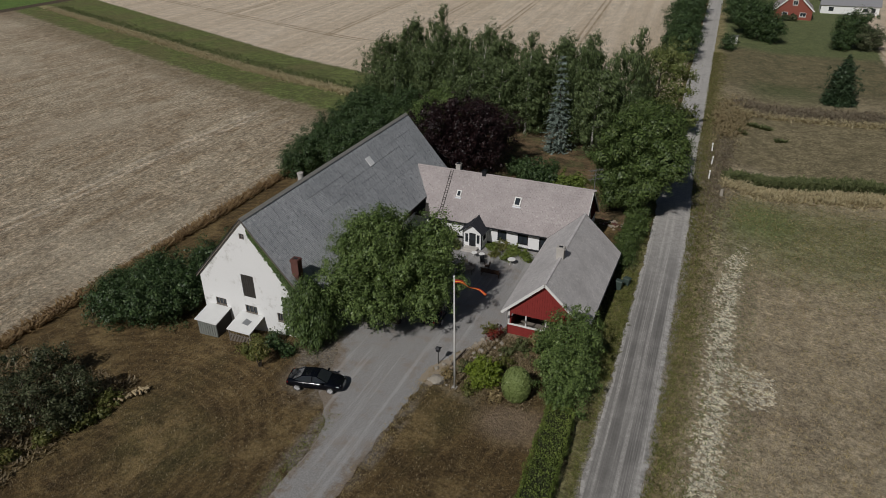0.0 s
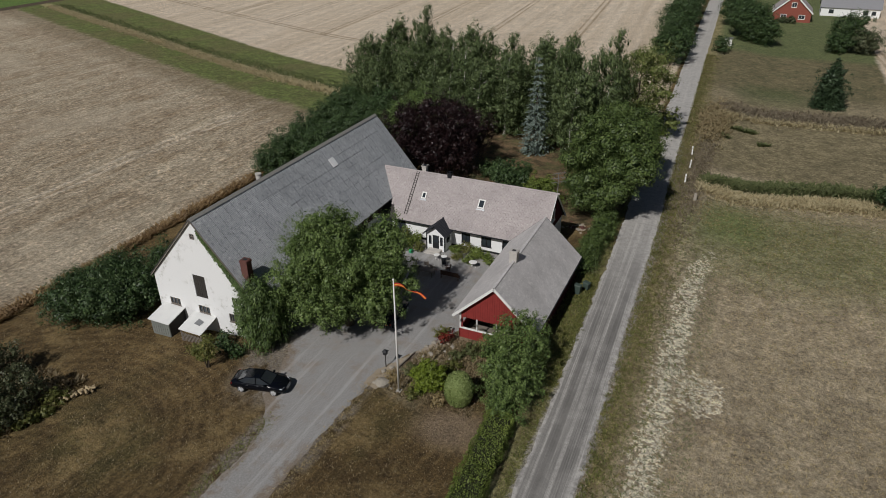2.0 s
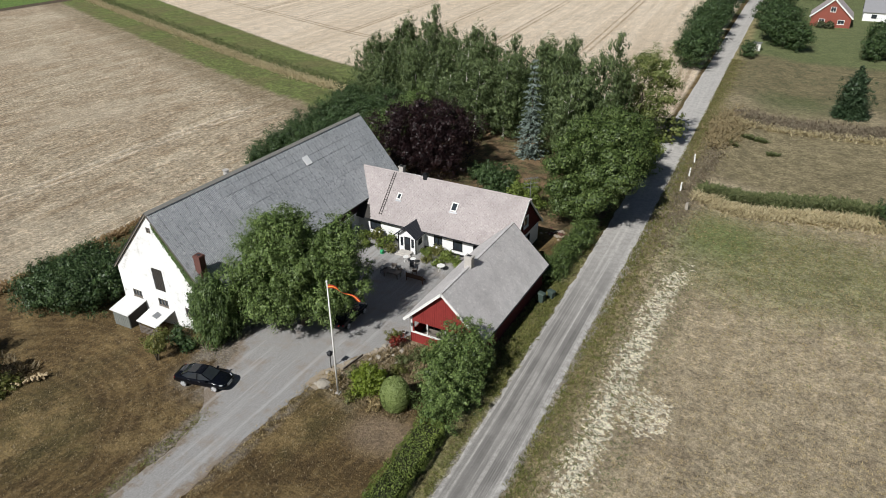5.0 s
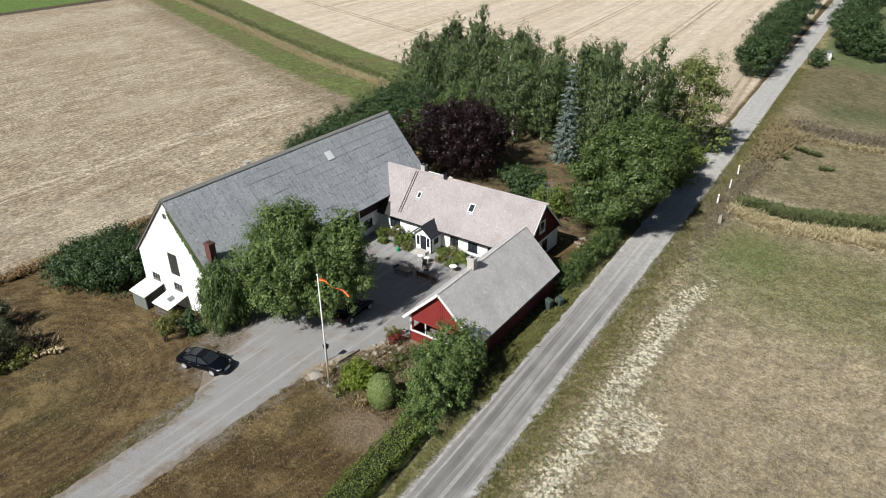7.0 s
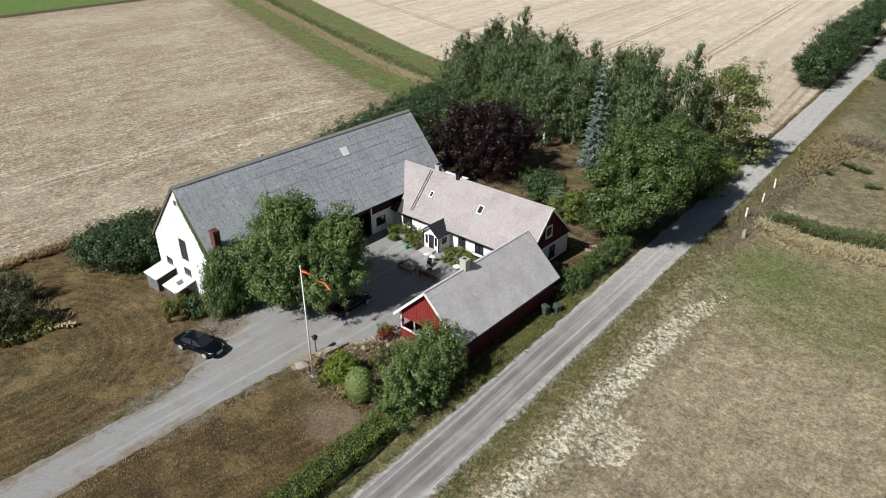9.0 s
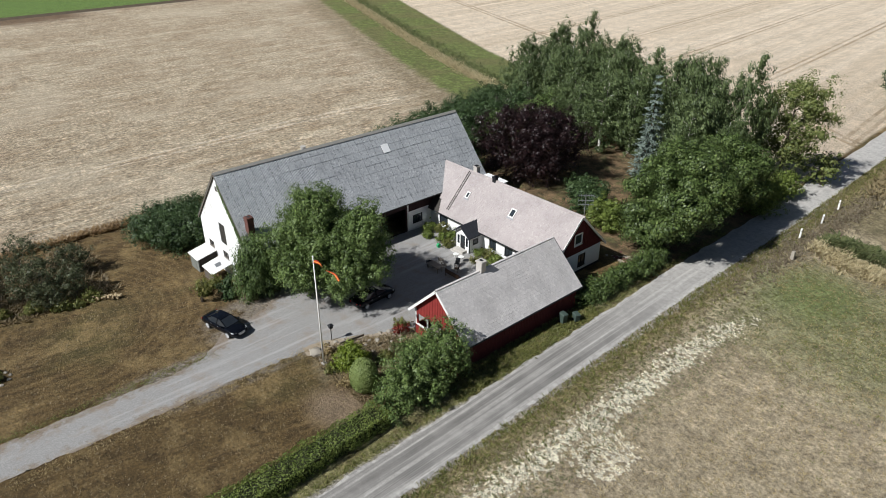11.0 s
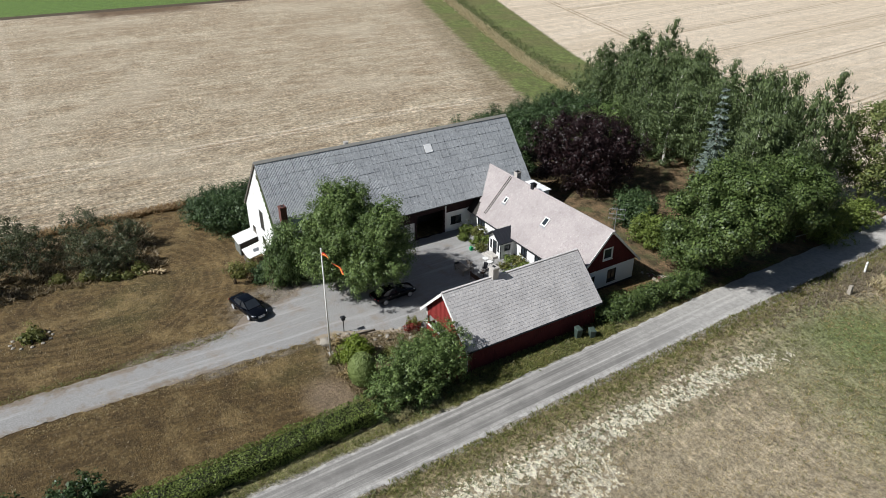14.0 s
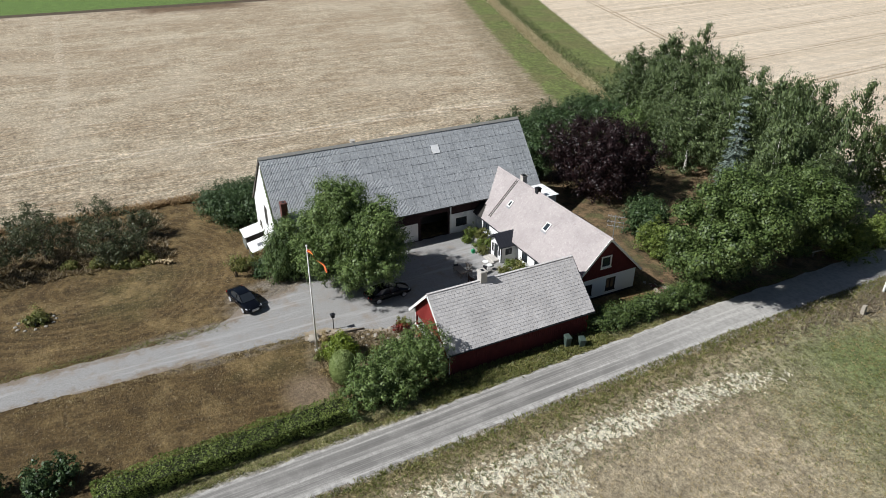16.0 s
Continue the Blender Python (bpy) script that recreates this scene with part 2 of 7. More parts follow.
def ground_material():
    """Dry lawn, stubble, straw, grass strips and meadow, each with its own edge."""
    s = Shade("dry_land", 0.95)
    x, y, z = s.xyz()
    wob = s.math("MULTIPLY", s.math("SUBTRACT", s.noise(0.35, 4), 0.5), 5.0)
    fine = s.noise(5.0, 5, rough=0.75)
    mid = s.noise(0.55, 5, rough=0.65)
    big = s.noise(0.06, 4)

    def line(ax, ay, c, soft=1.0, rag=1.0):
        d = s.math("ADD", s.math("ADD", s.math("MULTIPLY", x, ax), s.math("MULTIPLY", y, ay)), c)
        return s.span(s.math("ADD", d, s.math("MULTIPLY", wob, rag)), -soft, soft)

    # lawn, parched, with mowing swirls
    swirl = s.node("TexWave")
    swirl.wave_type, swirl.rings_direction = "RINGS", "Z"
    put(s.nt, swirl, "Vector", s.scaled(1, 1, 1))
    mp = swirl.inputs["Vector"].links[0].from_node
    mp.vector_type = "POINT"
    mp.inputs["Location"].default_value = (43, -24, 0)
    for key, v in (("Scale", 0.27), ("Distortion", 7.0), ("Detail", 5.0), ("Detail Scale", 0.35)):
        swirl.inputs[key].default_value = v
    grit = s.noise(2.2, 8, rough=0.85)
    lawn = s.mix(s.span(mid, 0.35, 0.65), col(0.075, 0.052, 0.026), col(0.135, 0.097, 0.047))
    lawn = s.mix(s.math("MULTIPLY", s.span(swirl.outputs["Fac"], 0.35, 0.9, 0, 0.34), s.span(x, -29, -25, 1, 0.12)), lawn, col(0.24, 0.18, 0.10))
    lawn = s.mix(s.span(big, 0.52, 0.66, 0, 0.5), lawn, col(0.095, 0.10, 0.042))
    lawn = s.mix(s.span(fine, 0.5, 0.75, 0, 0.6), lawn, col(0.25, 0.20, 0.125))
    lawn = s.mix(s.span(grit, 0.30, 0.48, 0.75, 0), lawn, col(0.05, 0.04, 0.022))
    lawn = s.mix(s.span(s.noise(0.22, 6, rough=0.7), 0.48, 0.66, 0, 0.75), lawn, col(0.29, 0.225, 0.125))
    lawn = s.mix(s.span(s.noise(1.0, 5, s.scaled(1.6, 0.12, 1, 12), 0.7), 0.50, 0.66, 0, 0.45), lawn, col(0.27, 0.20, 0.11))

    lawn = s.mix(1.0, lawn, col(0.97, 0.89, 0.72), "MULTIPLY")
    clump = s.noise(1.5, 4, rough=0.65)

    # stubble, rows along the field
    rows = s.noise(1.0, 6, s.scaled(2.4, 0.30, 1), 0.8)
    tracks = s.noise(1.0, 2, s.scaled(0.22, 0.006, 1))
    stub = s.mix(s.span(rows, 0.36, 0.66), col(0.27, 0.21, 0.14), col(0.52, 0.44, 0.325))
    stub = s.mix(s.span(tracks, 0.52, 0.66, 0, 0.5), stub, col(0.50, 0.43, 0.32))
    stub = s.mix(s.span(big, 0.35, 0.62, 0.40, 0), stub, col(0.27, 0.195, 0.125))
    stub = s.mix(s.span(grit, 0.52, 0.72, 0, 0.75), stub, col(0.66, 0.58, 0.45))
    stub = s.mix(s.span(grit, 0.30, 0.47, 0.7, 0), stub, col(0.16, 0.115, 0.065))

    # two pairs of wheel tracks through the stubble
    sway = s.math("MULTIPLY", s.math("SUBTRACT", s.noise(0.02, 2), 0.5), 8.0)

    def ruts(value, at, wide, gap):
        d = s.math("ABSOLUTE", s.math("SUBTRACT", s.math("ABSOLUTE", s.math("SUBTRACT", value, at)), gap))
        return s.span(d, wide * 0.4, wide, 1, 0)

    broken = s.span(s.noise(0.5, 4), 0.36, 0.58, 0.25, 1.0)
    run = s.math("MAXIMUM", ruts(s.math("ADD", x, sway), -91.5, 0.75, 1.1), s.math("MULTIPLY", ruts(s.math("ADD", y, sway), 22.0, 1.0, 0.5), s.span(x, -120, -98, 0.45, 0)))
    stub = s.mix(s.math("MULTIPLY", s.math("MULTIPLY", run, broken), 0.65), stub, col(0.60, 0.52, 0.41))
    drifts = s.noise(1.0, 6, s.scaled(0.75, 0.13, 1, -3), 0.72)
    stub = s.mix(s.span(drifts, 0.36, 0.50, 0.6, 0), stub, col(0.24, 0.17, 0.10))
    stub = s.mix(s.span(drifts, 0.55, 0.68, 0, 0.4), stub, col(0.60, 0.52, 0.40))
    stub = s.mix(1.0, stub, s.span(clump, 0.36, 0.64, 0.66, 1.30), "MULTIPLY")
    stub = s.mix(s.span(s.noise(0.035, 4), 0.50, 0.64, 0, 0.45), stub, col(0.47, 0.40, 0.30))
    stub = s.mix(1.0, stub, col(1.14, 1.14, 1.13), "MULTIPLY")
    stub = s.mix(s.math("MULTIPLY", s.span(s.math("ADD", x, s.math("MULTIPLY", wob, 2.5)), -262, -250, 1, 0), s.math("MULTIPLY", s.span(y, 44, 56), s.span(y, 84, 98, 1, 0))), stub, col(0.17, 0.115, 0.07))

    # pale straw field
    rows2 = s.noise(1.0, 3, s.scaled(0.5, 0.012, 1, -5))
    straw = s.mix(s.span(rows2, 0.35, 0.68), col(0.62, 0.53, 0.405), col(0.72, 0.635, 0.51))
    lines2 = s.noise(1.0, 1, s.scaled(0.16, 0.002, 1, -5))
    straw = s.mix(s.span(lines2, 0.56, 0.66, 0, 0.35), straw, col(0.52, 0.43, 0.31))
    # sprayer tracks at even spacing and one along the headland
    across = s.math("ADD", x, s.math("MULTIPLY", s.math("ADD", y, -215), 0.09))
    lane_no = s.math("SUBTRACT", s.math("MULTIPLY", s.math("FRACT", s.math("MULTIPLY", s.math("ADD", across, 45.5 + 13.5 + 27 * 60), 1 / 27.0)), 27.0), 13.5)
    tram = ruts(lane_no, 0.0, 0.55, 0.95)
    head = s.math("ADD", s.math("MULTIPLY", x, 0.37), y)
    tram = s.math("MULTIPLY", s.math("MAXIMUM", tram, ruts(head, 147.0, 0.7, 1.1)), s.span(head, 145.2, 145.6))
    straw = s.mix(s.math("MULTIPLY", tram, s.span(s.noise(0.2, 3), 0.35, 0.6, 0.35, 0.85)), straw, col(0.36, 0.28, 0.185))
    straw = s.mix(1.0, straw, col(0.99, 0.95, 0.92), "MULTIPLY")

    # grass strips
    strip = s.mix(s.span(mid, 0.35, 0.65), col(0.135, 0.15, 0.055), col(0.215, 0.265, 0.085))
    strip = s.mix(s.span(big, 0.45, 0.6, 0, 0.6), strip, col(0.20, 0.17, 0.085))
    strip = s.mix(s.span(grit, 0.32, 0.48, 0.6, 0), strip, col(0.06, 0.065, 0.025))

    reed = s.math("ADD", s.math("ADD", s.math("MULTIPLY", x, 0.385), y), s.math("MULTIPLY", wob, 0.6))
    reed = s.math("MULTIPLY", s.span(reed, 97.2, 98.6), s.span(reed, 101.2, 103.2, 1, 0))
    strip = s.mix(s.math("MULTIPLY", reed, s.span(mid, 0.3, 0.5, 0.4, 0.9)), strip, col(0.46, 0.385, 0.215))

    strip = s.mix(1.0, strip, col(0.96, 1.0, 0.88), "MULTIPLY")
    strip = s.mix(s.span(clump, 0.40, 0.60, 0.55, 0), strip, col(0.10, 0.085, 0.04))
    # meadow by the lane
    mead = s.mix(s.span(mid, 0.32, 0.66), col(0.43, 0.355, 0.24), col(0.58, 0.485, 0.335))
    mead = s.mix(s.span(fine, 0.5, 0.76, 0, 0.7), mead, col(0.58, 0.50, 0.345))
    mead = s.mix(s.span(grit, 0.30, 0.47, 0.8, 0), mead, col(0.13, 0.11, 0.06))
    mead = s.mix(s.span(s.noise(0.11, 4), 0.50, 0.66, 0, 0.4), mead, col(0.30, 0.235, 0.16))
    green = s.mix(s.span(mid, 0.35, 0.62), col(0.23, 0.235, 0.11), col(0.36, 0.355, 0.19))
    green = s.mix(s.span(grit, 0.30, 0.47, 0.7, 0), green, col(0.08, 0.085, 0.03))

    def spot(cx, cy, rx, ry, soft=0.5):
        dx = s.math("MULTIPLY", s.math("ADD", x, -cx), 1 / rx)
        dy = s.math("MULTIPLY", s.math("ADD", y, -cy), 1 / ry)
        d = s.math("SQRT", s.math("ADD", s.math("MULTIPLY", dx, dx), s.math("MULTIPLY", dy, dy)))
        d = s.math("ADD", d, s.math("MULTIPLY", wob, 0.14))
        return s.span(d, 1 - soft, 1 + soft, 1, 0)

    mead = s.mix(s.math("MULTIPLY", spot(14, 90, 17, 12), 0.85), mead, green)
    mead = s.mix(s.math("MULTIPLY", s.span(y, 150, 175), 0.9), mead, s.mix(s.span(mid, 0.35, 0.62), col(0.13, 0.125, 0.06), col(0.22, 0.185, 0.095)))
    mead = s.mix(s.math("MULTIPLY", spot(10.0, 165.0, 8.0, 9.0, 0.5), 0.7), mead, col(0.105, 0.135, 0.05))
    mead = s.mix(s.math("MULTIPLY", s.span(y, 205, 212), 0.8), mead, col(0.15, 0.19, 0.075))
    brown = s.mix(s.span(mid, 0.35, 0.65), col(0.22, 0.185, 0.105), col(0.35, 0.295, 0.175))
    mead = s.mix(s.math("MULTIPLY", s.span(y, 112, 118), s.span(y, 150, 170, 1, 0)), mead, brown)
    by_lane = s.math("ADD", x, s.math("MULTIPLY", s.math("MAXIMUM", s.math("ADD", y, -60), 0.0), 0.042))
    verge = s.mix(s.span(mid, 0.38, 0.62), col(0.235, 0.21, 0.095), col(0.40, 0.335, 0.18))
    verge = s.mix(s.span(fine, 0.5, 0.75, 0, 0.6), verge, col(0.24, 0.225, 0.09))
    mead = s.mix(s.span(s.math("ADD", by_lane, s.math("MULTIPLY", wob, 0.5)), -0.5, 2.2, 1, 0), mead, verge)
    mead = s.mix(s.math("MULTIPLY", spot(6.5, 93.5, 4.5, 6.5, 0.6), 0.7), mead, col(0.19, 0.255, 0.085))
    mead = s.mix(1.0, mead, col(0.88, 0.875, 0.86), "MULTIPLY")
    mead = s.mix(1.0, mead, s.span(clump, 0.38, 0.62, 0.82, 1.16), "MULTIPLY")
    # bleached straw left lying along the meadow's edge
    veer = s.math("MAXIMUM", s.math("ADD", y, -71), 0.0)
    bx = s.math("SUBTRACT", x, s.math("MULTIPLY", s.math("MULTIPLY", veer, veer), 0.013))
    bx = s.math("ADD", bx, s.math("MULTIPLY", wob, 0.35))
    band = s.math("MULTIPLY", s.span(bx, 0.9, 2.6), s.span(bx, 3.4, 5.4, 1, 0))
    band = s.math("MULTIPLY", band, s.span(s.math("ADD", y, wob), 77, 89, 1, 0))
    band = s.math("MAXIMUM", band, spot(6.0, 55.0, 2.4, 3.6, 0.4))
    blotch = s.noise(2.0, 4, rough=0.6)
    lean = s.math("ADD", s.math("SUBTRACT", blotch, 0.5), s.math("MULTIPLY", s.math("SUBTRACT", band, 0.84), 0.24))
    band = s.math("MULTIPLY", s.span(lean, -0.02, 0.03), s.span(band, 0.02, 0.2))
    pale = s.mix(s.span(fine, 0.3, 0.7), col(0.72, 0.65, 0.49), col(0.92, 0.85, 0.67))
    mead = s.mix(band, mead, pale)

    mead = s.mix(s.math("MULTIPLY", s.span(s.math("ADD", x, s.math("MULTIPLY", wob, 0.4)), 33, 34.5), s.span(y, 140, 143)), mead, straw)
    dirt = s.mix(s.span(fine, 0.3, 0.7), col(0.20, 0.165, 0.125), col(0.34, 0.30, 0.25))
    for cx, cy, rx, ry in ((-30.0, 42.0, 3.4, 4.6), (-32.8, 45.0, 2.2, 3.0), (-26.6, 33.0, 1.2, 6.0), (-21.4, 38.0, 0.9, 7.0)):
        lawn = s.mix(s.math("MULTIPLY", spot(cx, cy, rx, ry, 0.45), s.span(mid, 0.36, 0.56)), lawn, dirt)
    lawn = s.mix(s.math("MULTIPLY", spot(-17.2, 48.6, 3.6, 5.2, 0.4), s.span(clump, 0.40, 0.54, 0.35, 0.9)), lawn, col(0.44, 0.37, 0.25))
    lawn = s.mix(s.math("MULTIPLY", spot(-12.0, 41.5, 3.2, 2.2, 0.6), 0.7), lawn, col(0.30, 0.225, 0.155))
    c = s.mix(s.span(s.math("ADD", by_lane, s.math("MULTIPLY", wob, 0.1)), -2.6, -1.4), lawn, mead)
    west = s.math("MULTIPLY", s.span(s.math("ADD", by_lane, s.math("MULTIPLY", wob, 0.4)), -8.6, -7.6), s.span(by_lane, -2.2, -1.8, 1, 0))
    c = s.mix(s.math("MULTIPLY", west, s.math("MULTIPLY", s.span(y, 76, 82, 1, 0), s.span(mid, 0.34, 0.56, 0.45, 0.9))), c, s.mix(s.span(clump, 0.36, 0.6), col(0.17, 0.16, 0.07), col(0.33, 0.31, 0.15)))
    # gravel thrown out along the lane's edges
    mid_lane = s.math("ADD", s.math("MULTIPLY", s.math("MAXIMUM", s.math("ADD", y, -40), 0.0), 0.020), s.math("MULTIPLY", s.math("MAXIMUM", s.math("ADD", y, -84), 0.0), 0.035))
    shoulder = s.math("ABSOLUTE", s.math("ADD", s.math("ADD", x, 3.15), mid_lane))
    shoulder = s.math("ADD", shoulder, s.math("MULTIPLY", s.math("SUBTRACT", s.noise(1.3, 5, rough=0.75), 0.5), 2.2))
    c = s.mix(s.math("MULTIPLY", s.span(shoulder, 2.2, 2.75, 0.85, 0), s.span(y, 120, 135, 1, 0)), c, s.mix(s.span(fine, 0.3, 0.7), col(0.26, 0.235, 0.20), col(0.46, 0.43, 0.38)))
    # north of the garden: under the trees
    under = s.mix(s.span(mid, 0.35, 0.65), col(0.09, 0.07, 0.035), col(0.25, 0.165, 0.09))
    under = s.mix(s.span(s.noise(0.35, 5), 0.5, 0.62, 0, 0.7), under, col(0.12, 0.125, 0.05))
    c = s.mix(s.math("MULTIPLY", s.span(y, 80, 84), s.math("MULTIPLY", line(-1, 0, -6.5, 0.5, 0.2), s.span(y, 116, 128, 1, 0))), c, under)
    c = s.mix(line(-1, 0, -64.2, 0.5, 0.15), c, stub)
    rim = s.math("MULTIPLY", line(0.391, 1, -78.0, 4.0, 1.6), line(-1, 0, -64, 1.5, 0.3))
    c = s.mix(s.math("MULTIPLY", rim, s.span(mid, 0.3, 0.6, 0.9, 0.45)), c, col(0.21, 0.165, 0.095))
    c = s.mix(s.math("MULTIPLY", line(0.391, 1, -86.0, 1.6, 1.1), line(-1, 0, -64, 1.5, 0.3)), c, strip)
    c = s.mix(s.math("MULTIPLY", line(0.43, 1, -111.6, 0.8, 0.45), line(-1, -0.045, -4.3, 0.5, 0.1)), c, straw)
    c = s.mix(line(-1, 0, -268, 1.5, 0.3), c, s.mix(line(-1, 0, -275, 0.8, 0.2), col(0.10, 0.075, 0.05), col(0.13, 0.20, 0.05)))
    clod = s.noise(3.2, 8, rough=0.85)
    c = s.mix(1.0, c, s.span(clod, 0.37, 0.63, 0.58, 1.38), "MULTIPLY")
    c = s.mix(1.0, c, s.span(s.noise(0.3, 6, rough=0.8), 0.34, 0.66, 0.86, 1.14), "MULTIPLY")
    s.bump(s.math("ADD", fine, s.math("MULTIPLY", clod, 2.0)), 0.15, 0.8)
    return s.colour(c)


M_GROUND = ground_material()


def gravel_material(name, pale, dark, lane):
    s = Shade(name, 0.95)
    uv = s.node("UVMap").outputs["UV"]
    sep = s.node("SeparateXYZ")
    put(s.nt, sep, 0, uv)
    u, v = sep.outputs[0], sep.outputs[1]
    stones = s.noise(9.0, 5, rough=0.8)
    c = s.mix(s.span(stones, 0.3, 0.72), col(*dark), col(*pale))
    if lane:
        near = s.span(v, 72, 100, 1.0, 0.35)
        broad = s.noise(1.0, 4, s.scaled(6.0, 0.016, 1, vec=uv), 0.6)
        thin = s.noise(1.0, 5, s.scaled(30.0, 0.05, 1, vec=uv), 0.65)
        w = s.math("MULTIPLY", s.math("SUBTRACT", s.noise(0.12, 2), 0.5), 0.06)
        uu = s.math("ADD", s.math("ADD", u, w), s.math("MULTIPLY", s.math("SUBTRACT", s.noise(0.9, 3), 0.5), 0.05))
        worn = s.span(s.noise(0.22, 5, rough=0.7), 0.36, 0.58, 0.6, 1.0)
        near = s.math("MULTIPLY", near, worn)
        c = s.mix(s.span(thin, 0.54, 0.64, 0, 0.6), c, col(*[min(1, d * 1.18) for d in pale]))
        c = s.mix(s.math("MULTIPLY", s.span(broad, 0.42, 0.58, 0.85, 0), near), c, col(*[d * 0.58 for d in dark]))
        for lo, hi, much in ((0.64, 0.84, 0.95), (0.46, 0.53, 0.7), (0.26, 0.37, 0.75), (0.12, 0.17, 0.55)):
            m = s.math("MULTIPLY", s.span(uu, lo - 0.05, lo + 0.03), s.span(uu, hi - 0.03, hi + 0.05, 1, 0))
            c = s.mix(s.math("MULTIPLY", s.math("MULTIPLY", m, near), s.span(thin, 0.38, 0.62, much, much * 0.5)), c, col(*[d * 0.42 for d in dark]))
        c = s.mix(s.math("MULTIPLY", s.span(thin, 0.36, 0.48, 0.6, 0), near), c, col(*[d * 0.55 for d in dark]))
        rim = s.math("MAXIMUM", s.span(uu, 0.88, 0.94), s.span(uu, 0.04, 0.09, 1, 0))
        c = s.mix(s.math("MULTIPLY", rim, s.span(s.noise(1.2, 5, rough=0.7), 0.40, 0.62, 0.0, 0.75)), c, col(*[min(1, p * 1.08) for p in pale]))
        c = s.mix(s.span(v, 58, 92, 0, 0.6), c, s.mix(stones, col(*pale), col(*[p * 1.22 for p in pale])))
        c = s.mix(s.span(s.noise(1.6, 5, rough=0.75), 0.40, 0.56, 0.35, 0), c, col(*[d * 0.7 for d in dark]))
    else:
        x, y, z = s.xyz()
        # soil creeping in along both edges and before the barn
        soil = s.mix(s.span(stones, 0.3, 0.7), col(0.14, 0.105, 0.07), col(0.27, 0.215, 0.16))
        rag = s.math("MULTIPLY", s.math("SUBTRACT", s.noise(0.7, 5, rough=0.75), 0.5), 5.0)
        off = s.math("ABSOLUTE", s.math("ADD", x, 24.15))
        edge = s.math("MULTIPLY", s.span(s.math("ADD", off, rag), 1.2, 2.3), s.span(y, 33, 36, 1, 0))
        turn = s.math("ADD", s.math("MULTIPLY", x, -0.91), s.math("MULTIPLY", y, -0.41))
        edge = s.math("MAXIMUM", edge, s.math("MULTIPLY", s.span(s.math("ADD", turn, rag), 8.6, 9.9), s.math("MULTIPLY", s.span(y, 35.5, 37.5), s.span(y, 46.5, 48.5, 1, 0))))
        c = s.mix(s.math("MULTIPLY", edge, 0.85), c, soil)
        c = s.mix(s.span(s.noise(0.45, 6, rough=0.75), 0.48, 0.68, 0, 0.6), c, col(0.25, 0.20, 0.155))
        c = s.mix(s.span(s.noise(1.0, 4, s.scaled(1.1, 0.05, 1)), 0.5, 0.66, 0, 0.4), c, col(0.47, 0.46, 0.45))
    s.bump(stones, 0.04, 0.6)
    return s.colour(c)


M_ROAD = gravel_material("gravel_lane", (0.50, 0.478, 0.445), (0.30, 0.285, 0.265), True)
M_DRIVE = gravel_material("gravel_drive", (0.385, 0.375, 0.36), (0.21, 0.203, 0.196), False)


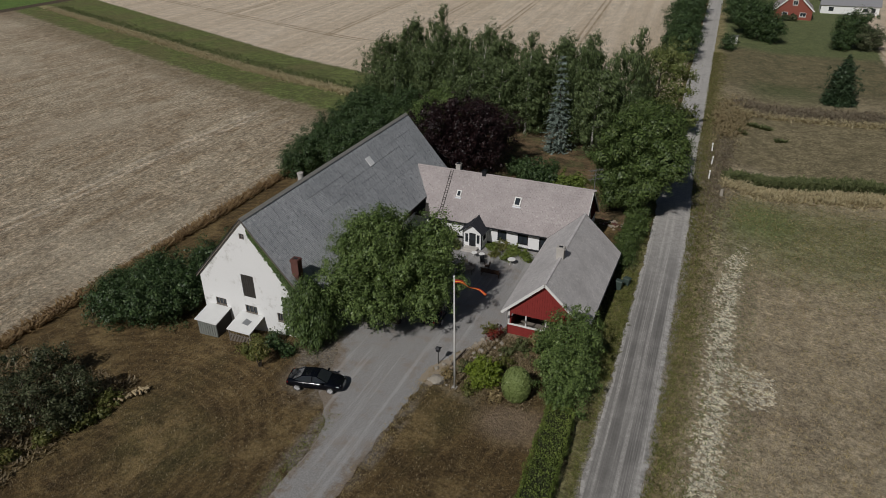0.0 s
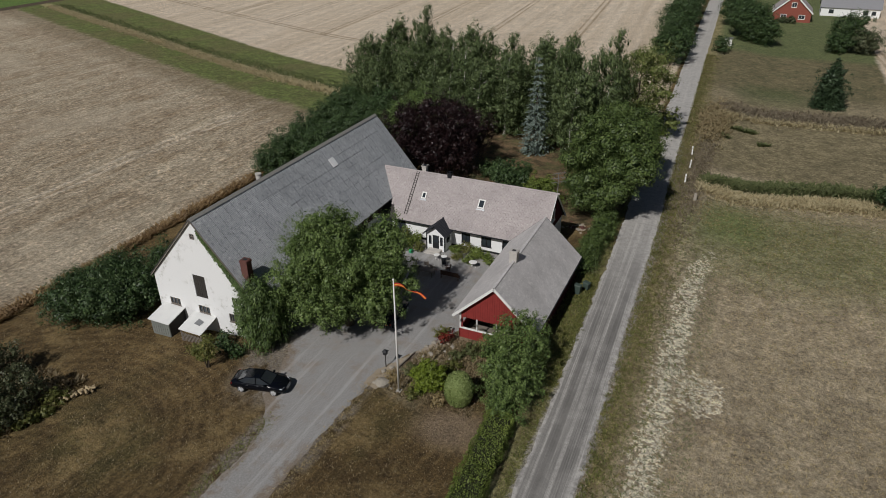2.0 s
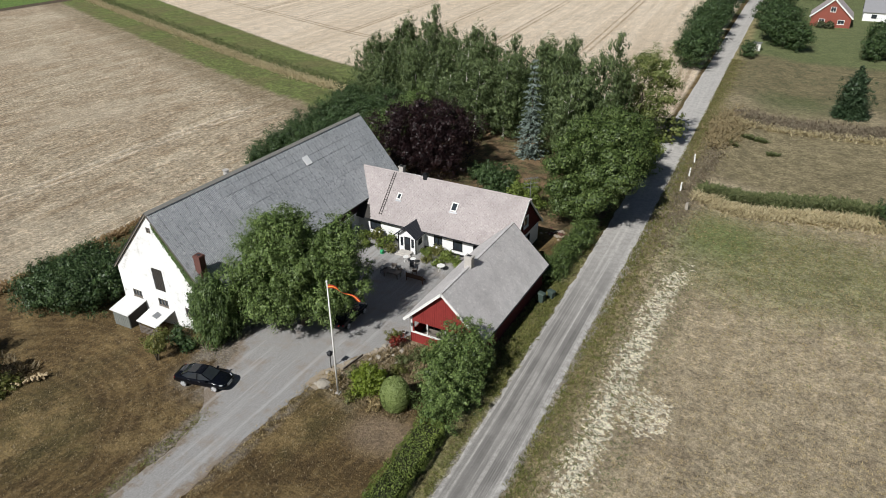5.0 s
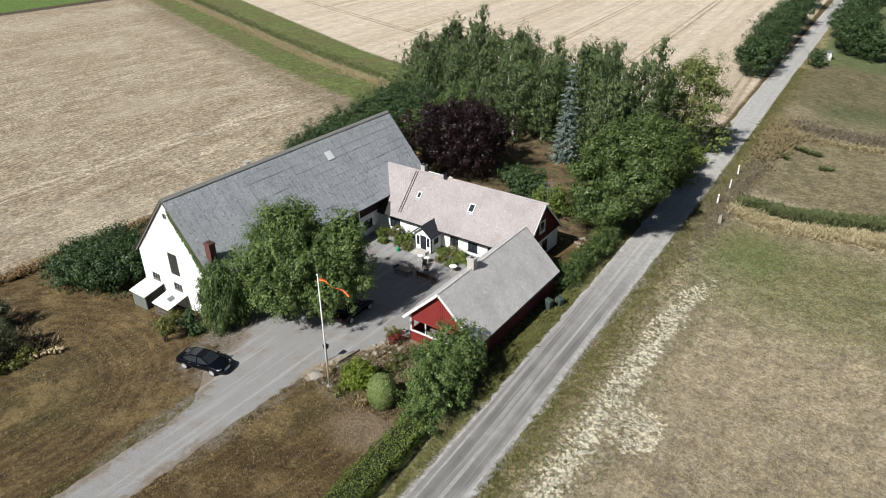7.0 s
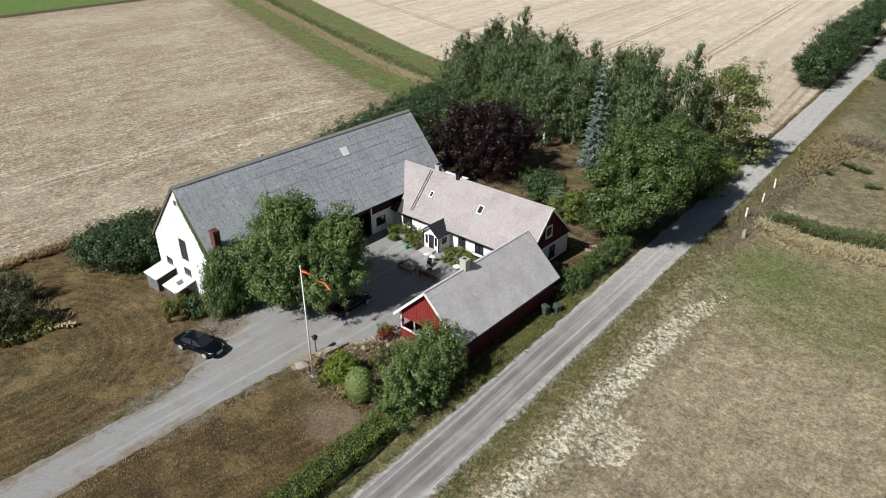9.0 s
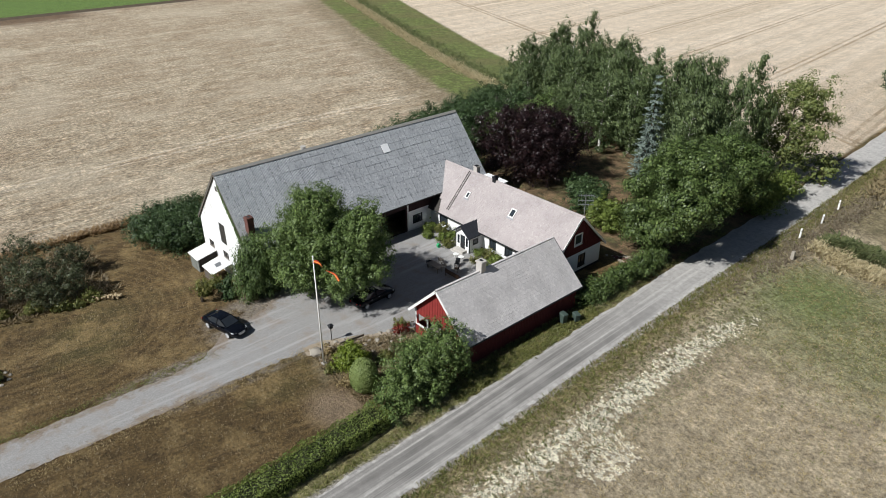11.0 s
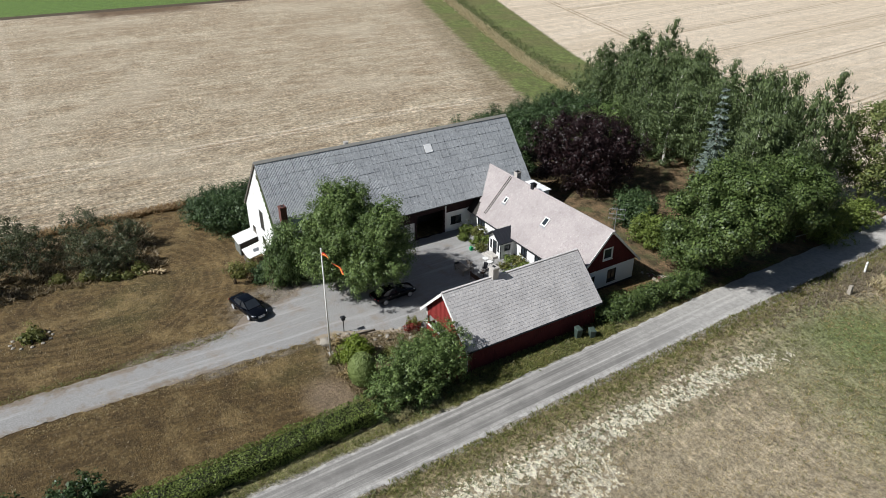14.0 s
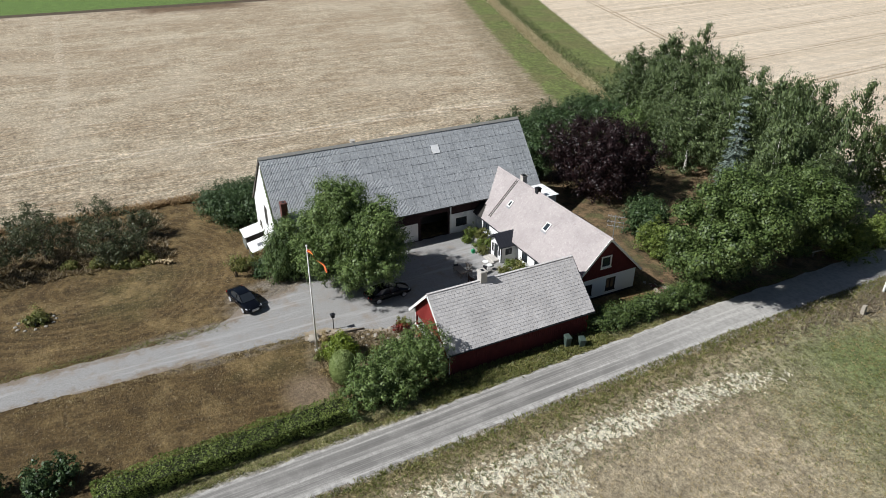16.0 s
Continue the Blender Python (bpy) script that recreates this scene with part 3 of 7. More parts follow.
# ---- mesh writing ----
class Build:
    """Collects boxes, prisms and tubes into one mesh."""

    def __init__(self):
        self.v, self.f = [], []

    def add(self, verts, faces):
        n = len(self.v)
        self.v += [tuple(p) for p in verts]
        self.f += [tuple(i + n for i in q) for q in faces]
        return self

    def hexa(self, p):
        return self.add(p, [(0, 3, 2, 1), (4, 5, 6, 7), (0, 1, 5, 4), (1, 2, 6, 5), (2, 3, 7, 6), (3, 0, 4, 7)])

    def box(self, x0, x1, y0, y1, z0, z1):
        return self.hexa([(x0, y0, z0), (x1, y0, z0), (x1, y1, z0), (x0, y1, z0), (x0, y0, z1), (x1, y0, z1), (x1, y1, z1), (x0, y1, z1)])

    def beam(self, a, b, w, h):
        a, b = Vector(a), Vector(b)
        d = (b - a).normalized()
        s = d.cross(Vector((0, 0, 1)))
        s = (s.normalized() if s.length > 1e-4 else Vector((1, 0, 0))) * (w / 2)
        u = s.cross(d).normalized() * (h / 2)
        return self.hexa([a - s - u, a + s - u, a + s + u, a - s + u, b - s - u, b + s - u, b + s + u, b - s + u])

    def tube(self, pts, radii, seg=8, cap=True):
        rings = []
        for i, p in enumerate(pts):
            p = Vector(p)
            d = (Vector(pts[min(i + 1, len(pts) - 1)]) - Vector(pts[max(i - 1, 0)])).normalized()
            s = d.cross(Vector((0.3, 0.9, 0.1))).normalized()
            u = d.cross(s)
            rings.append([p + (s * math.cos(a) + u * math.sin(a)) * radii[i] for a in [2 * math.pi * k / seg for k in range(seg)]])
        n = len(self.v)
        for r in rings:
            self.v += [tuple(q) for q in r]
        for i in range(len(rings) - 1):
            for k in range(seg):
                a, b = n + i * seg + k, n + i * seg + (k + 1) % seg
                self.f.append((a, b, b + seg, a + seg))
        if cap:
            self.f.append(tuple(n + k for k in range(seg))[::-1])
            self.f.append(tuple(n + (len(rings) - 1) * seg + k for k in range(seg)))
        return self

    def mesh(self, name, mat):
        me = bpy.data.meshes.new(name)
        me.from_pydata(self.v, [], self.f)
        me.materials.append(mat)
        me.update()
        return me

    def weld(self):
        """Joins touching blocks into one shell: shared corners once, inner faces gone."""
        ids, order, remap = {}, [], []
        for p in self.v:
            k = (round(p[0], 4), round(p[1], 4), round(p[2], 4))
            if k not in ids:
                ids[k] = len(order)
                order.append(p)
            remap.append(ids[k])
        faces = [tuple(remap[i] for i in q) for q in self.f]
        count = {}
        for q in faces:
            count[frozenset(q)] = count.get(frozenset(q), 0) + 1
        self.v, self.f = order, [q for q in faces if count[frozenset(q)] == 1 and len(set(q)) == len(q)]
        return self

    def make(self, name, mat, parent=None, label="", smooth=False):
        me = self.mesh(name, mat)
        if smooth:
            me.shade_smooth()
        ob = new(name, me)
        attach(ob, parent)
        if label:
            ob["label"] = label
        return ob


def attach(ob, parent):
    if parent is not None:
        ob.parent = parent
        if parent.parent is None:
            ob.matrix_parent_inverse = parent.matrix_basis.inverted()


def thing(name, place, label, category, group="", kind=""):
    ob = new(name)
    ob.location = place
    return tagged(ob, label, category, group, kind)


def smooth(a, b, v):
    u = min(1.0, max(0.0, (v - a) / (b - a)))
    return u * u * (3 - 2 * u)


def land(x, y):
    """The lie of the land."""
    return (-0.9 * smooth(-33, -47, x) - 2.5 * smooth(-47, -130, x)
            - 1.0 * smooth(0, 9, x) * smooth(45, 62, y) - 1.6 * smooth(82, 112, y) * smooth(-30, -8, x))


# ---- the land, the lane and the yard ----
def build_ground():
    def axis(lo, hi, a, b, step):
        out, v, s = [], b, step
        near = [a + step * i for i in range(int((b - a) / step) + 1)]
        up, down, g = [], [], step
        v = near[-1]
        while v < hi:
            g *= 1.25
            v += g
            up.append(v)
        v, g = near[0], step
        while v > lo:
            g *= 1.25
            v -= g
            down.append(v)
        return down[::-1] + near + up

    xs, ys = axis(-2500, 2500, -140, 40, 2.0), axis(-1500, 4000, 0, 160, 2.0)
    verts = [(x, y, land(x, y)) for y in ys for x in xs]
    n = len(xs)
    faces = [(j * n + i, j * n + i + 1, (j + 1) * n + i + 1, (j + 1) * n + i) for j in range(len(ys) - 1) for i in range(n - 1)]
    ob = Build().add(verts, faces).make("ground", M_GROUND, smooth=True)
    tagged(ob, "parched lawn, stubble fields and dry meadow", "ground", kind="structure")


LANE = [(-260, 6.0), (-60, -1.2), (20, -3.0), (35, -3.2), (46, -3.35), (57, -3.8), (68, -4.2), (84, -4.6), (108, -6.2), (150, -7.7), (210, -10.2), (262, -12.2), (400, -17.0), (700, -29)]


def lane_x(y):
    for (y0, x0), (y1, x1) in zip(LANE, LANE[1:]):
        if y <= y1:
            break
    u = (y - y0) / (y1 - y0)
    return x0 + (x1 - x0) * u


def lane_mid(y):
    return sum(lane_x(y + d) for d in (-8, -4, 0, 4, 8)) / 5


def build_lane():
    rng = random.Random(4)
    b, uvs, n = Build(), [], 13
    ys = []
    y = -260.0
    while y < 700:
        ys.append(y)
        y += 0.2 if 15 < y < 135 else 4.0
    for y in ys:
        c, w = lane_mid(y), 4.25 + 0.6 * smooth(70, 110, y)
        el, er = [0.28 * noise.noise(Vector((y * 0.35, k, 0))) + 0.16 * noise.noise(Vector((y * 1.3, k, 5))) + rng.uniform(-0.035, 0.035) for k in (2.0, 9.0)]
        for i in range(n):
            u = i / (n - 1)
            x = c + (u - 0.5) * w + (el if i == 0 else er if i == n - 1 else 0)
            crown = 0.09 * (1 - (2 * u - 1) ** 2) - 0.03 * (math.exp(-((u - 0.3) / 0.06) ** 2) + math.exp(-((u - 0.65) / 0.07) ** 2))
            b.v.append((x, y, land(x, y) + 0.02 + crown))
            uvs.append((u, y))
    for j in range(len(ys) - 1):
        for i in range(n - 1):
            b.f.append((j * n + i, j * n + i + 1, (j + 1) * n + i + 1, (j + 1) * n + i))
    ob = b.make("road", M_ROAD, smooth=True)
    uv = ob.data.uv_layers.new(name="UVMap")
    for loop in ob.data.loops:
        uv.data[loop.index].uv = uvs[loop.vertex_index]
    tagged(ob, "grey gravel lane with worn wheel tracks", "road", kind="structure")


DRIVE_LEFT = [(-28, -40), (-26.9, 5), (-26.5, 20), (-26.5, 26), (-26.2, 32), (-26.7, 35.6), (-28.3, 37.6), (-29.6, 39.4), (-29.8, 41.6), (-30.4, 43.4), (-31.0, 45), (-32.6, 47.2), (-34.9, 49), (-34.9, 71.0)]
DRIVE_RIGHT = [(-23.4, -40), (-22.3, 5), (-22.1, 20), (-21.7, 28), (-21.7, 37), (-21.3, 43.5), (-20.4, 48.5), (-18.0, 52.6), (-16.9, 55.5), (-16.9, 71.0)]


def build_drive():
    rng = random.Random(9)

    def rag(pts):
        out = []
        for (x0, y0), (x1, y1) in zip(pts, pts[1:]):
            d = math.hypot(x1 - x0, y1 - y0)
            k = max(1, int(d / 0.5))
            for i in range(k):
                u = i / k
                r = 0.16 if y0 < 50 else 0.03
                out.append((x0 + (x1 - x0) * u + rng.uniform(-r, r), y0 + (y1 - y0) * u + rng.uniform(-r, r)))
        return out + [pts[-1]]

    bm = bmesh.new()
    loop = rag(DRIVE_RIGHT) + rag(DRIVE_LEFT)[::-1]
    face = bm.faces.new([bm.verts.new((x, y, 0.02)) for x, y in loop])
    bmesh.ops.triangulate(bm, faces=[face])
    bm.normal_update()
    for f in bm.faces:
        if f.normal.z < 0:
            f.normal_flip()
    me = bpy.data.meshes.new("driveway")
    bm.to_mesh(me)
    bm.free()
    me.materials.append(M_DRIVE)
    uv = me.uv_layers.new(name="UVMap")
    for lp in me.loops:
        co = me.vertices[lp.vertex_index].co
        uv.data[lp.index].uv = (co.x, co.y)
    tagged(new("driveway", me), "pale grey gravel drive and courtyard", "driveway", kind="structure")


build_ground()
build_lane()
build_drive()


# ---- walls with openings, windows, roofs ----
def wall(b, along, at, thick, u0, u1, base, top, holes):
    """A wall along 'x' or 'y' from u0 to u1, its outer face at 'at', thick towards +thick; top is a list of (u, z); holes are (u0, u1, z0, z1)."""
    def crest(u):
        for (a, za), (c, zc) in zip(top, top[1:]):
            if a <= u <= c:
                return za + (zc - za) * (u - a) / (c - a)
        return top[-1][1]

    cuts = sorted({u0, u1, *[u for u, _ in top if u0 < u < u1], *[h for q in holes for h in q[:2]]})
    for a, c in zip(cuts, cuts[1:]):
        mid = (a + c) / 2
        spans, z = [], base
        for q in sorted((q for q in holes if q[0] <= mid <= q[1]), key=lambda q: q[2]):
            spans.append((z, z, q[2], q[2]))
            z = q[3]
        spans.append((z, z, crest(a), crest(c)))
        for za, zb, zc, zd in spans:
            if zc - za < 0.005 and zd - zb < 0.005:
                continue
            o, i = at, at + thick
            if along == "x":
                pts = [(a, o, za), (c, o, zb), (c, i, zb), (a, i, za), (a, o, zc), (c, o, zd), (c, i, zd), (a, i, zc)]
            else:
                pts = [(o, a, za), (o, c, zb), (i, c, zb), (i, a, za), (o, a, zc), (o, c, zd), (i, c, zd), (i, a, zc)]
            b.hexa(pts)
    return b.weld()


def window(parent, along, at, out, u0, u1, z0, z1, frame_mat, bars=(1, 1), wide=0.09, sill=True, name="window", label=""):
    """A framed window set into an opening; out is +1 or -1, the side that faces the open. bars: panes across and up."""
    def blk(b, a0, a1, d0, d1, c0, c1):
        d0, d1 = sorted((at - out * d0, at - out * d1))
        if along == "x":
            b.box(a0, a1, d0, d1, c0, c1)
        else:
            b.box(d0, d1, a0, a1, c0, c1)

    f = Build()
    blk(f, u0, u0 + wide, -0.03, 0.12, z0, z1)
    blk(f, u1 - wide, u1, -0.03, 0.12, z0, z1)
    blk(f, u0 + wide, u1 - wide, -0.03, 0.12, z0, z0 + wide)
    blk(f, u0 + wide, u1 - wide, -0.03, 0.12, z1 - wide, z1)
    for k in range(1, bars[0]):
        u = u0 + (u1 - u0) * k / bars[0]
        blk(f, u - 0.035, u + 0.035, -0.015, 0.1, z0 + wide, z1 - wide)
    for k in range(1, bars[1]):
        z = z0 + (z1 - z0) * k / bars[1]
        blk(f, u0 + wide, u1 - wide, -0.01, 0.09, z - 0.025, z + 0.025)
    w = f.make(name, frame_mat, parent, label)
    g = Build()
    blk(g, u0 + wide, u1 - wide, 0.05, 0.07, z0 + wide, z1 - wide)
    g.make("pane", M_GLASS, w)
    if sill:
        q = Build()
        blk(q, u0 - 0.06, u1 + 0.06, -0.1, -0.031, z0 - 0.06, z0)
        q.make("sill", frame_mat, w)
    return w


def gable_roof(b, ridge, eaves, z_ridge, z_eaves, span, along, thick=0.12):
    """Two sloping slabs. ridge and eaves are coordinates across the ridge, span the ends along it."""
    for e, ze in zip(eaves, z_eaves):
        lo, hi = span
        pts = []
        for off in (-thick, 0):
            for (u, z) in ((e, ze), (ridge, z_ridge)):
                pts.append((u, z + off))
        (a, za), (r, zr), (a2, za2), (r2, zr2) = pts
        if along == "y":
            b.hexa([(a, lo, za), (r, lo, zr), (r, hi, zr), (a, hi, za), (a, lo, za2), (r, lo, zr2), (r, hi, zr2), (a, hi, za2)])
        else:
            b.hexa([(lo, a, za), (lo, r, zr), (hi, r, zr), (hi, a, za), (lo, a, za2), (lo, r, zr2), (hi, r, zr2), (hi, a, za2)])
    return b


def slope_frame(along, ridge, z_ridge, eave, z_eave, start):
    """Pose of a roof slope: x runs along the ridge, y up the slope, z out of it. Returns the pose and the slope's length."""
    if along == "y":
        foot, top = Vector((eave, start, z_eave)), Vector((ridge, start, z_ridge))
        ax = Vector((0, 1, 0)) if eave > ridge else Vector((0, -1, 0))
    else:
        foot, top = Vector((start, eave, z_eave)), Vector((start, ridge, z_ridge))
        ax = Vector((1, 0, 0)) if eave < ridge else Vector((-1, 0, 0))
    up = (top - foot)
    length = up.length
    up.normalize()
    out = ax.cross(up)
    m = Matrix.Identity(4)
    for i, v in enumerate((ax, up, out)):
        m.col[i][:3] = v
    m.col[3][:3] = foot
    return m, length


# ---- the barn ----
BX0, BX1, BY0, BY1, BRX, BRZ = -47.15, -34.95, 45.1, 80.3, -40.65, 12.25


def build_barn():
    barn = thing("barn", (-41, 62, -0.5), "long whitewashed barn with grey corrugated roof and creeper", "barn")
    base = -1.2
    holes = [(-41.85, -40.35, 3.35, 5.95), (-45.65, -44.3, 1.55, 2.4), (-41.9, -40.45, 1.45, 2.35), (-38.0, -37.1, 1.35, 2.35), (-41.2, -40.6, 10.0, 10.6)]
    top = [(BX0, 4.85), (BRX, BRZ - 0.2), (BX1, 5.2)]
    b = wall(Build(), "x", BY0, 0.4, BX0, BX1, base, top, holes)
    b.make("gable_wall", M_PLASTER, barn, "white limewashed gable with grey stains")
    wall(Build(), "x", BY1 - 0.4, 0.4, BX0, BX1, base, top, []).make("gable_wall", M_PLASTER, barn)
    wall(Build(), "y", BX0, 0.4, BY0 + 0.4, BY1 - 0.4, base, [(BY0, 4.85), (BY1, 4.85)], []).make("side_wall", M_PLASTER, barn)
    doors = [(51.0, 53.0, 0.0, 2.5), (59.4, 62.6, 0.0, 2.5), (62.95, 66.9, 0.0, 3.3)]
    wall(Build(), "y", BX1, -0.3, BY0 + 0.4, 67.3, base, [(BY0, 5.2), (BY1, 5.2)], doors).make("side_wall", M_BARNBOARD, barn, "near black boarded yard side")
    b = wall(Build(), "y", BX1, -0.3, 67.3, BY1 - 0.4, base, [(BY0, 2.75), (BY1, 2.75)], [(68.0, 69.6, 0.95, 2.05)])
    b.make("side_wall", M_WHITE, barn, "whitewashed lower wall by the dwelling")
    wall(Build(), "y", BX1, -0.3, 67.3, BY1 - 0.4, 2.75, [(BY0, 5.2), (BY1, 5.2)], []).make("side_wall", M_BARNBOARD, barn)
    Build().box(-35.3, -34.9, 67.1, 67.3, 0, 4.6).make("corner_post", M_TRIM, barn)
    # loft hatch, windows, doors
    Build().box(-41.85, -40.35, BY0 + 0.1, BY0 + 0.2, 3.35, 5.95).make("loft_door", M_DARKWOOD, barn, "dark grey boarded loft door")
    for k in range(6):
        Build().box(-41.83 + k * 0.25, -41.60 + k * 0.25, BY0 + 0.06, BY0 + 0.1, 3.37, 5.93).make("board", M_DARKWOOD, barn)
    for h in (holes[1], holes[2], holes[3]):
        window(barn, "x", BY0 + 0.06, -1, *h, M_GREYWOOD, (3, 1), 0.08)
    window(barn, "x", BY0 + 0.06, -1, *holes[4], M_GREYWOOD, (2, 2), 0.06, False)
    window(barn, "y", BX1 - 0.02, 1, 68.0, 69.6, 0.95, 2.05, M_BLACK, (2, 1), 0.1)
    Build().box(BX1 - 0.12, BX1 - 0.04, 59.4, 62.6, 0.05, 2.5).make("sliding_door", M_TRIM, barn, "white painted barn door")
    Build().box(BX1 - 0.12, BX1 - 0.04, 51.0, 53.0, 0.05, 2.5).make("sliding_door", M_TRIM, barn)
    Build().box(BX1 - 5, BX1 - 4.9, 58, 70, -0.5, 4.5).make("inner_wall", M_INSIDE, barn)
    # roof: a deck, then sheets laid in courses
    e0, ze0, e1, ze1 = -47.5, 4.75, -34.0, 4.42
    gable_roof(Build(), BRX, (e0, e1), BRZ - 0.06, (ze0 - 0.06, ze1 - 0.06), (BY0 - 0.12, BY1 + 0.15), "y", 0.1).make("roof", M_DARKWOOD, barn)
    roof = barn.children[-1]
    m, length = slope_frame("y", BRX, BRZ, e1, ze1, BY0 - 0.2)
    cols, rows = 33, 10
    w, l = (BY1 - BY0 + 0.4) / cols, length / rows

    def sheet(wave):
        b, n = Build(), 18 if wave > 0.01 else 6
        for i in range(n + 1):
            h = wave * math.cos(math.pi * i * 2 / 3)
            x = (w - 0.02) * i / n
            b.v += [(x, 0.0, h + 0.024), (x, l + 0.06, h)]
        b.f = [(2 * i, 2 * i + 2, 2 * i + 3, 2 * i + 1) for i in range(n)]
        n0 = len(b.v)
        for i in range(n + 1):
            x, y, z = b.v[2 * i]
            b.v.append((x, y, z - 0.024))
        b.f += [(2 * i, n0 + i, n0 + i + 1, 2 * i + 2) for i in range(n)]
        return b.mesh("sheet", M_BARNROOF)

    ribbed, worn, rng = sheet(0.015), sheet(0.005), random.Random(2)
    for j in range(rows):
        for i in range(cols):
            if j == 7 and i == 20:
                continue
            ob = new("sheet", ribbed if i + j * 0.8 + rng.uniform(-1.5, 1.5) < 15 else worn)
            attach(ob, roof)
            ob.matrix_basis = m @ pose(i * w, j * l, rng.uniform(0.0, 0.02), 0, 0, rng.uniform(-0.25, 0.25))
    sk = Build().box(20 * w + 0.05, 21 * w + 0.02, 7 * l, 8.1 * l, 0.0, 0.08).make("roof_light", M_SKYLIGHT, barn, "translucent white roof light")
    sk.matrix_basis = m
    m2, length2 = slope_frame("y", BRX, BRZ, e0, ze0, BY1 + 0.2)
    back = Build()
    for j in range(8):
        n = 240
        o = len(back.v)
        for i in range(n + 1):
            hgt = 0.028 * math.cos(math.pi * i)
            back.v += [(i * 35.6 / n, j * length2 / 8, hgt + 0.06), (i * 35.6 / n, (j + 1) * length2 / 8 + 0.05, hgt)]
        back.f += [(o + 2 * i, o + 2 * i + 2, o + 2 * i + 3, o + 2 * i + 1) for i in range(n)]
    ob = back.make("sheeting", M_BARNROOF, barn)
    ob.matrix_basis = m2
    # ridge capping in lengths
    for k in range(24):
        y0, y1 = BY0 - 0.2 + k * 1.48, BY0 - 0.2 + k * 1.48 + 1.47
        rb = Build()
        for s in (-1, 1):
            rb.hexa([(BRX, y0, BRZ + 0.06), (BRX + s * 0.24, y0, BRZ - 0.19), (BRX + s * 0.24, y1, BRZ - 0.19), (BRX, y1, BRZ + 0.06),
                     (BRX, y0, BRZ + 0.12), (BRX + s * 0.26, y0, BRZ - 0.16), (BRX + s * 0.26, y1, BRZ - 0.16), (BRX, y1, BRZ + 0.12)])
        rb.weld().make("ridge_cap", M_RIDGE, roof)
    for s, e, ze in ((-1, e0, ze0), (1, e1, ze1)):
        Build().beam((BRX, BY0 - 0.16, BRZ - 0.17), (e, BY0 - 0.16, ze - 0.17), 0.05, 0.10).make("bargeboard", M_GREYWOOD, barn)
    # ventilation pipe behind the ridge
    Build().tube([(-42.0, 57.0, 10.4), (-42.0, 57.0, 12.1)], [0.3, 0.3], 12).tube([(-42.0, 57.0, 12.1), (-42.0, 57.0, 12.2)], [0.36, 0.36], 12).make("vent_pipe", M_CONCRETE, barn)
    # brick flue at the yard corner
    b = Build().box(-36.05, -35.25, 45.75, 46.45, 4.5, 8.5)
    b.box(-36.1, -35.2, 45.7, 46.5, 8.25, 8.42)
    ch = b.make("chimney", M_BRICK, barn, "square red brick flue")
    Build().box(-35.85, -35.45, 45.95, 46.25, 8.44, 8.52).make("flue", M_BLACK, ch)
    return barn


M_SKYLIGHT = plain("milky_plastic", (0.90, 0.90, 0.89), 0.4, vary=0.1)
M_RIDGE = plain("mossy_ridge", (0.33, 0.32, 0.29), 0.9, vary=0.35, scale=4)
build_barn()

# ---- the dwelling ----
HX0, HX1, HY0, HY1, HRY, HRZ = -34.9, -13.7, 71.1, 79.45, 75.1, 7.4


def tile_slope(along, ridge, zr, eave, ze, start, run, w, l, mat, parent, name, seed, clip=None, pieces=0, tilt=0.03):
    """Courses of tiles with raised lower edges. The first ones may be parts of their own, the rest is one mesh."""
    m, length = slope_frame(along, ridge, zr, eave, ze, start)
    rng = random.Random(seed)
    cols, rows = int(round(run / w)), int(round(length / l))
    w, l = run / cols, length / rows
    g = w * 0.02
    one = Build().hexa([(g, 0, 0.0), (w - g, 0, 0.0), (w - g, l * 1.05, 0.0), (g, l * 1.05, 0.0), (g, 0, tilt + 0.02), (w - g, 0, tilt + 0.02), (w - g, l * 1.05, 0.02), (g, l * 1.05, 0.02)])
    me = one.mesh(name, mat)
    rest, made = Build(), 0
    for j in range(rows):
        for i in range(cols):
            odd = j % 2
            x, y = i * w + (w / 2 if odd else 0), j * l
            if x + w > run + 0.02:
                for x2 in ((0.0, run - w / 2) if clip is None else (run - w / 2,)):
                    rest.add([(x2 + v[0] / 2, y + v[1], v[2]) for v in one.v], one.f)
                continue
            if clip and clip(m @ Vector((x + w / 2, y + l / 2, 0))):
                continue
            p = pose(x, y, rng.uniform(0, 0.012), 0, 0, rng.uniform(-0.8, 0.8))
            if made < pieces:
                ob = new(name, me)
                attach(ob, parent)
                ob.matrix_basis = m @ p
                made += 1
            else:
                rest.add([p @ Vector(v) for v in one.v], one.f)
    if rest.v:
        ob = rest.make(name + "_field", mat, parent)
        ob["kind"] = "stuff"
        ob.matrix_basis = m
    return m, length


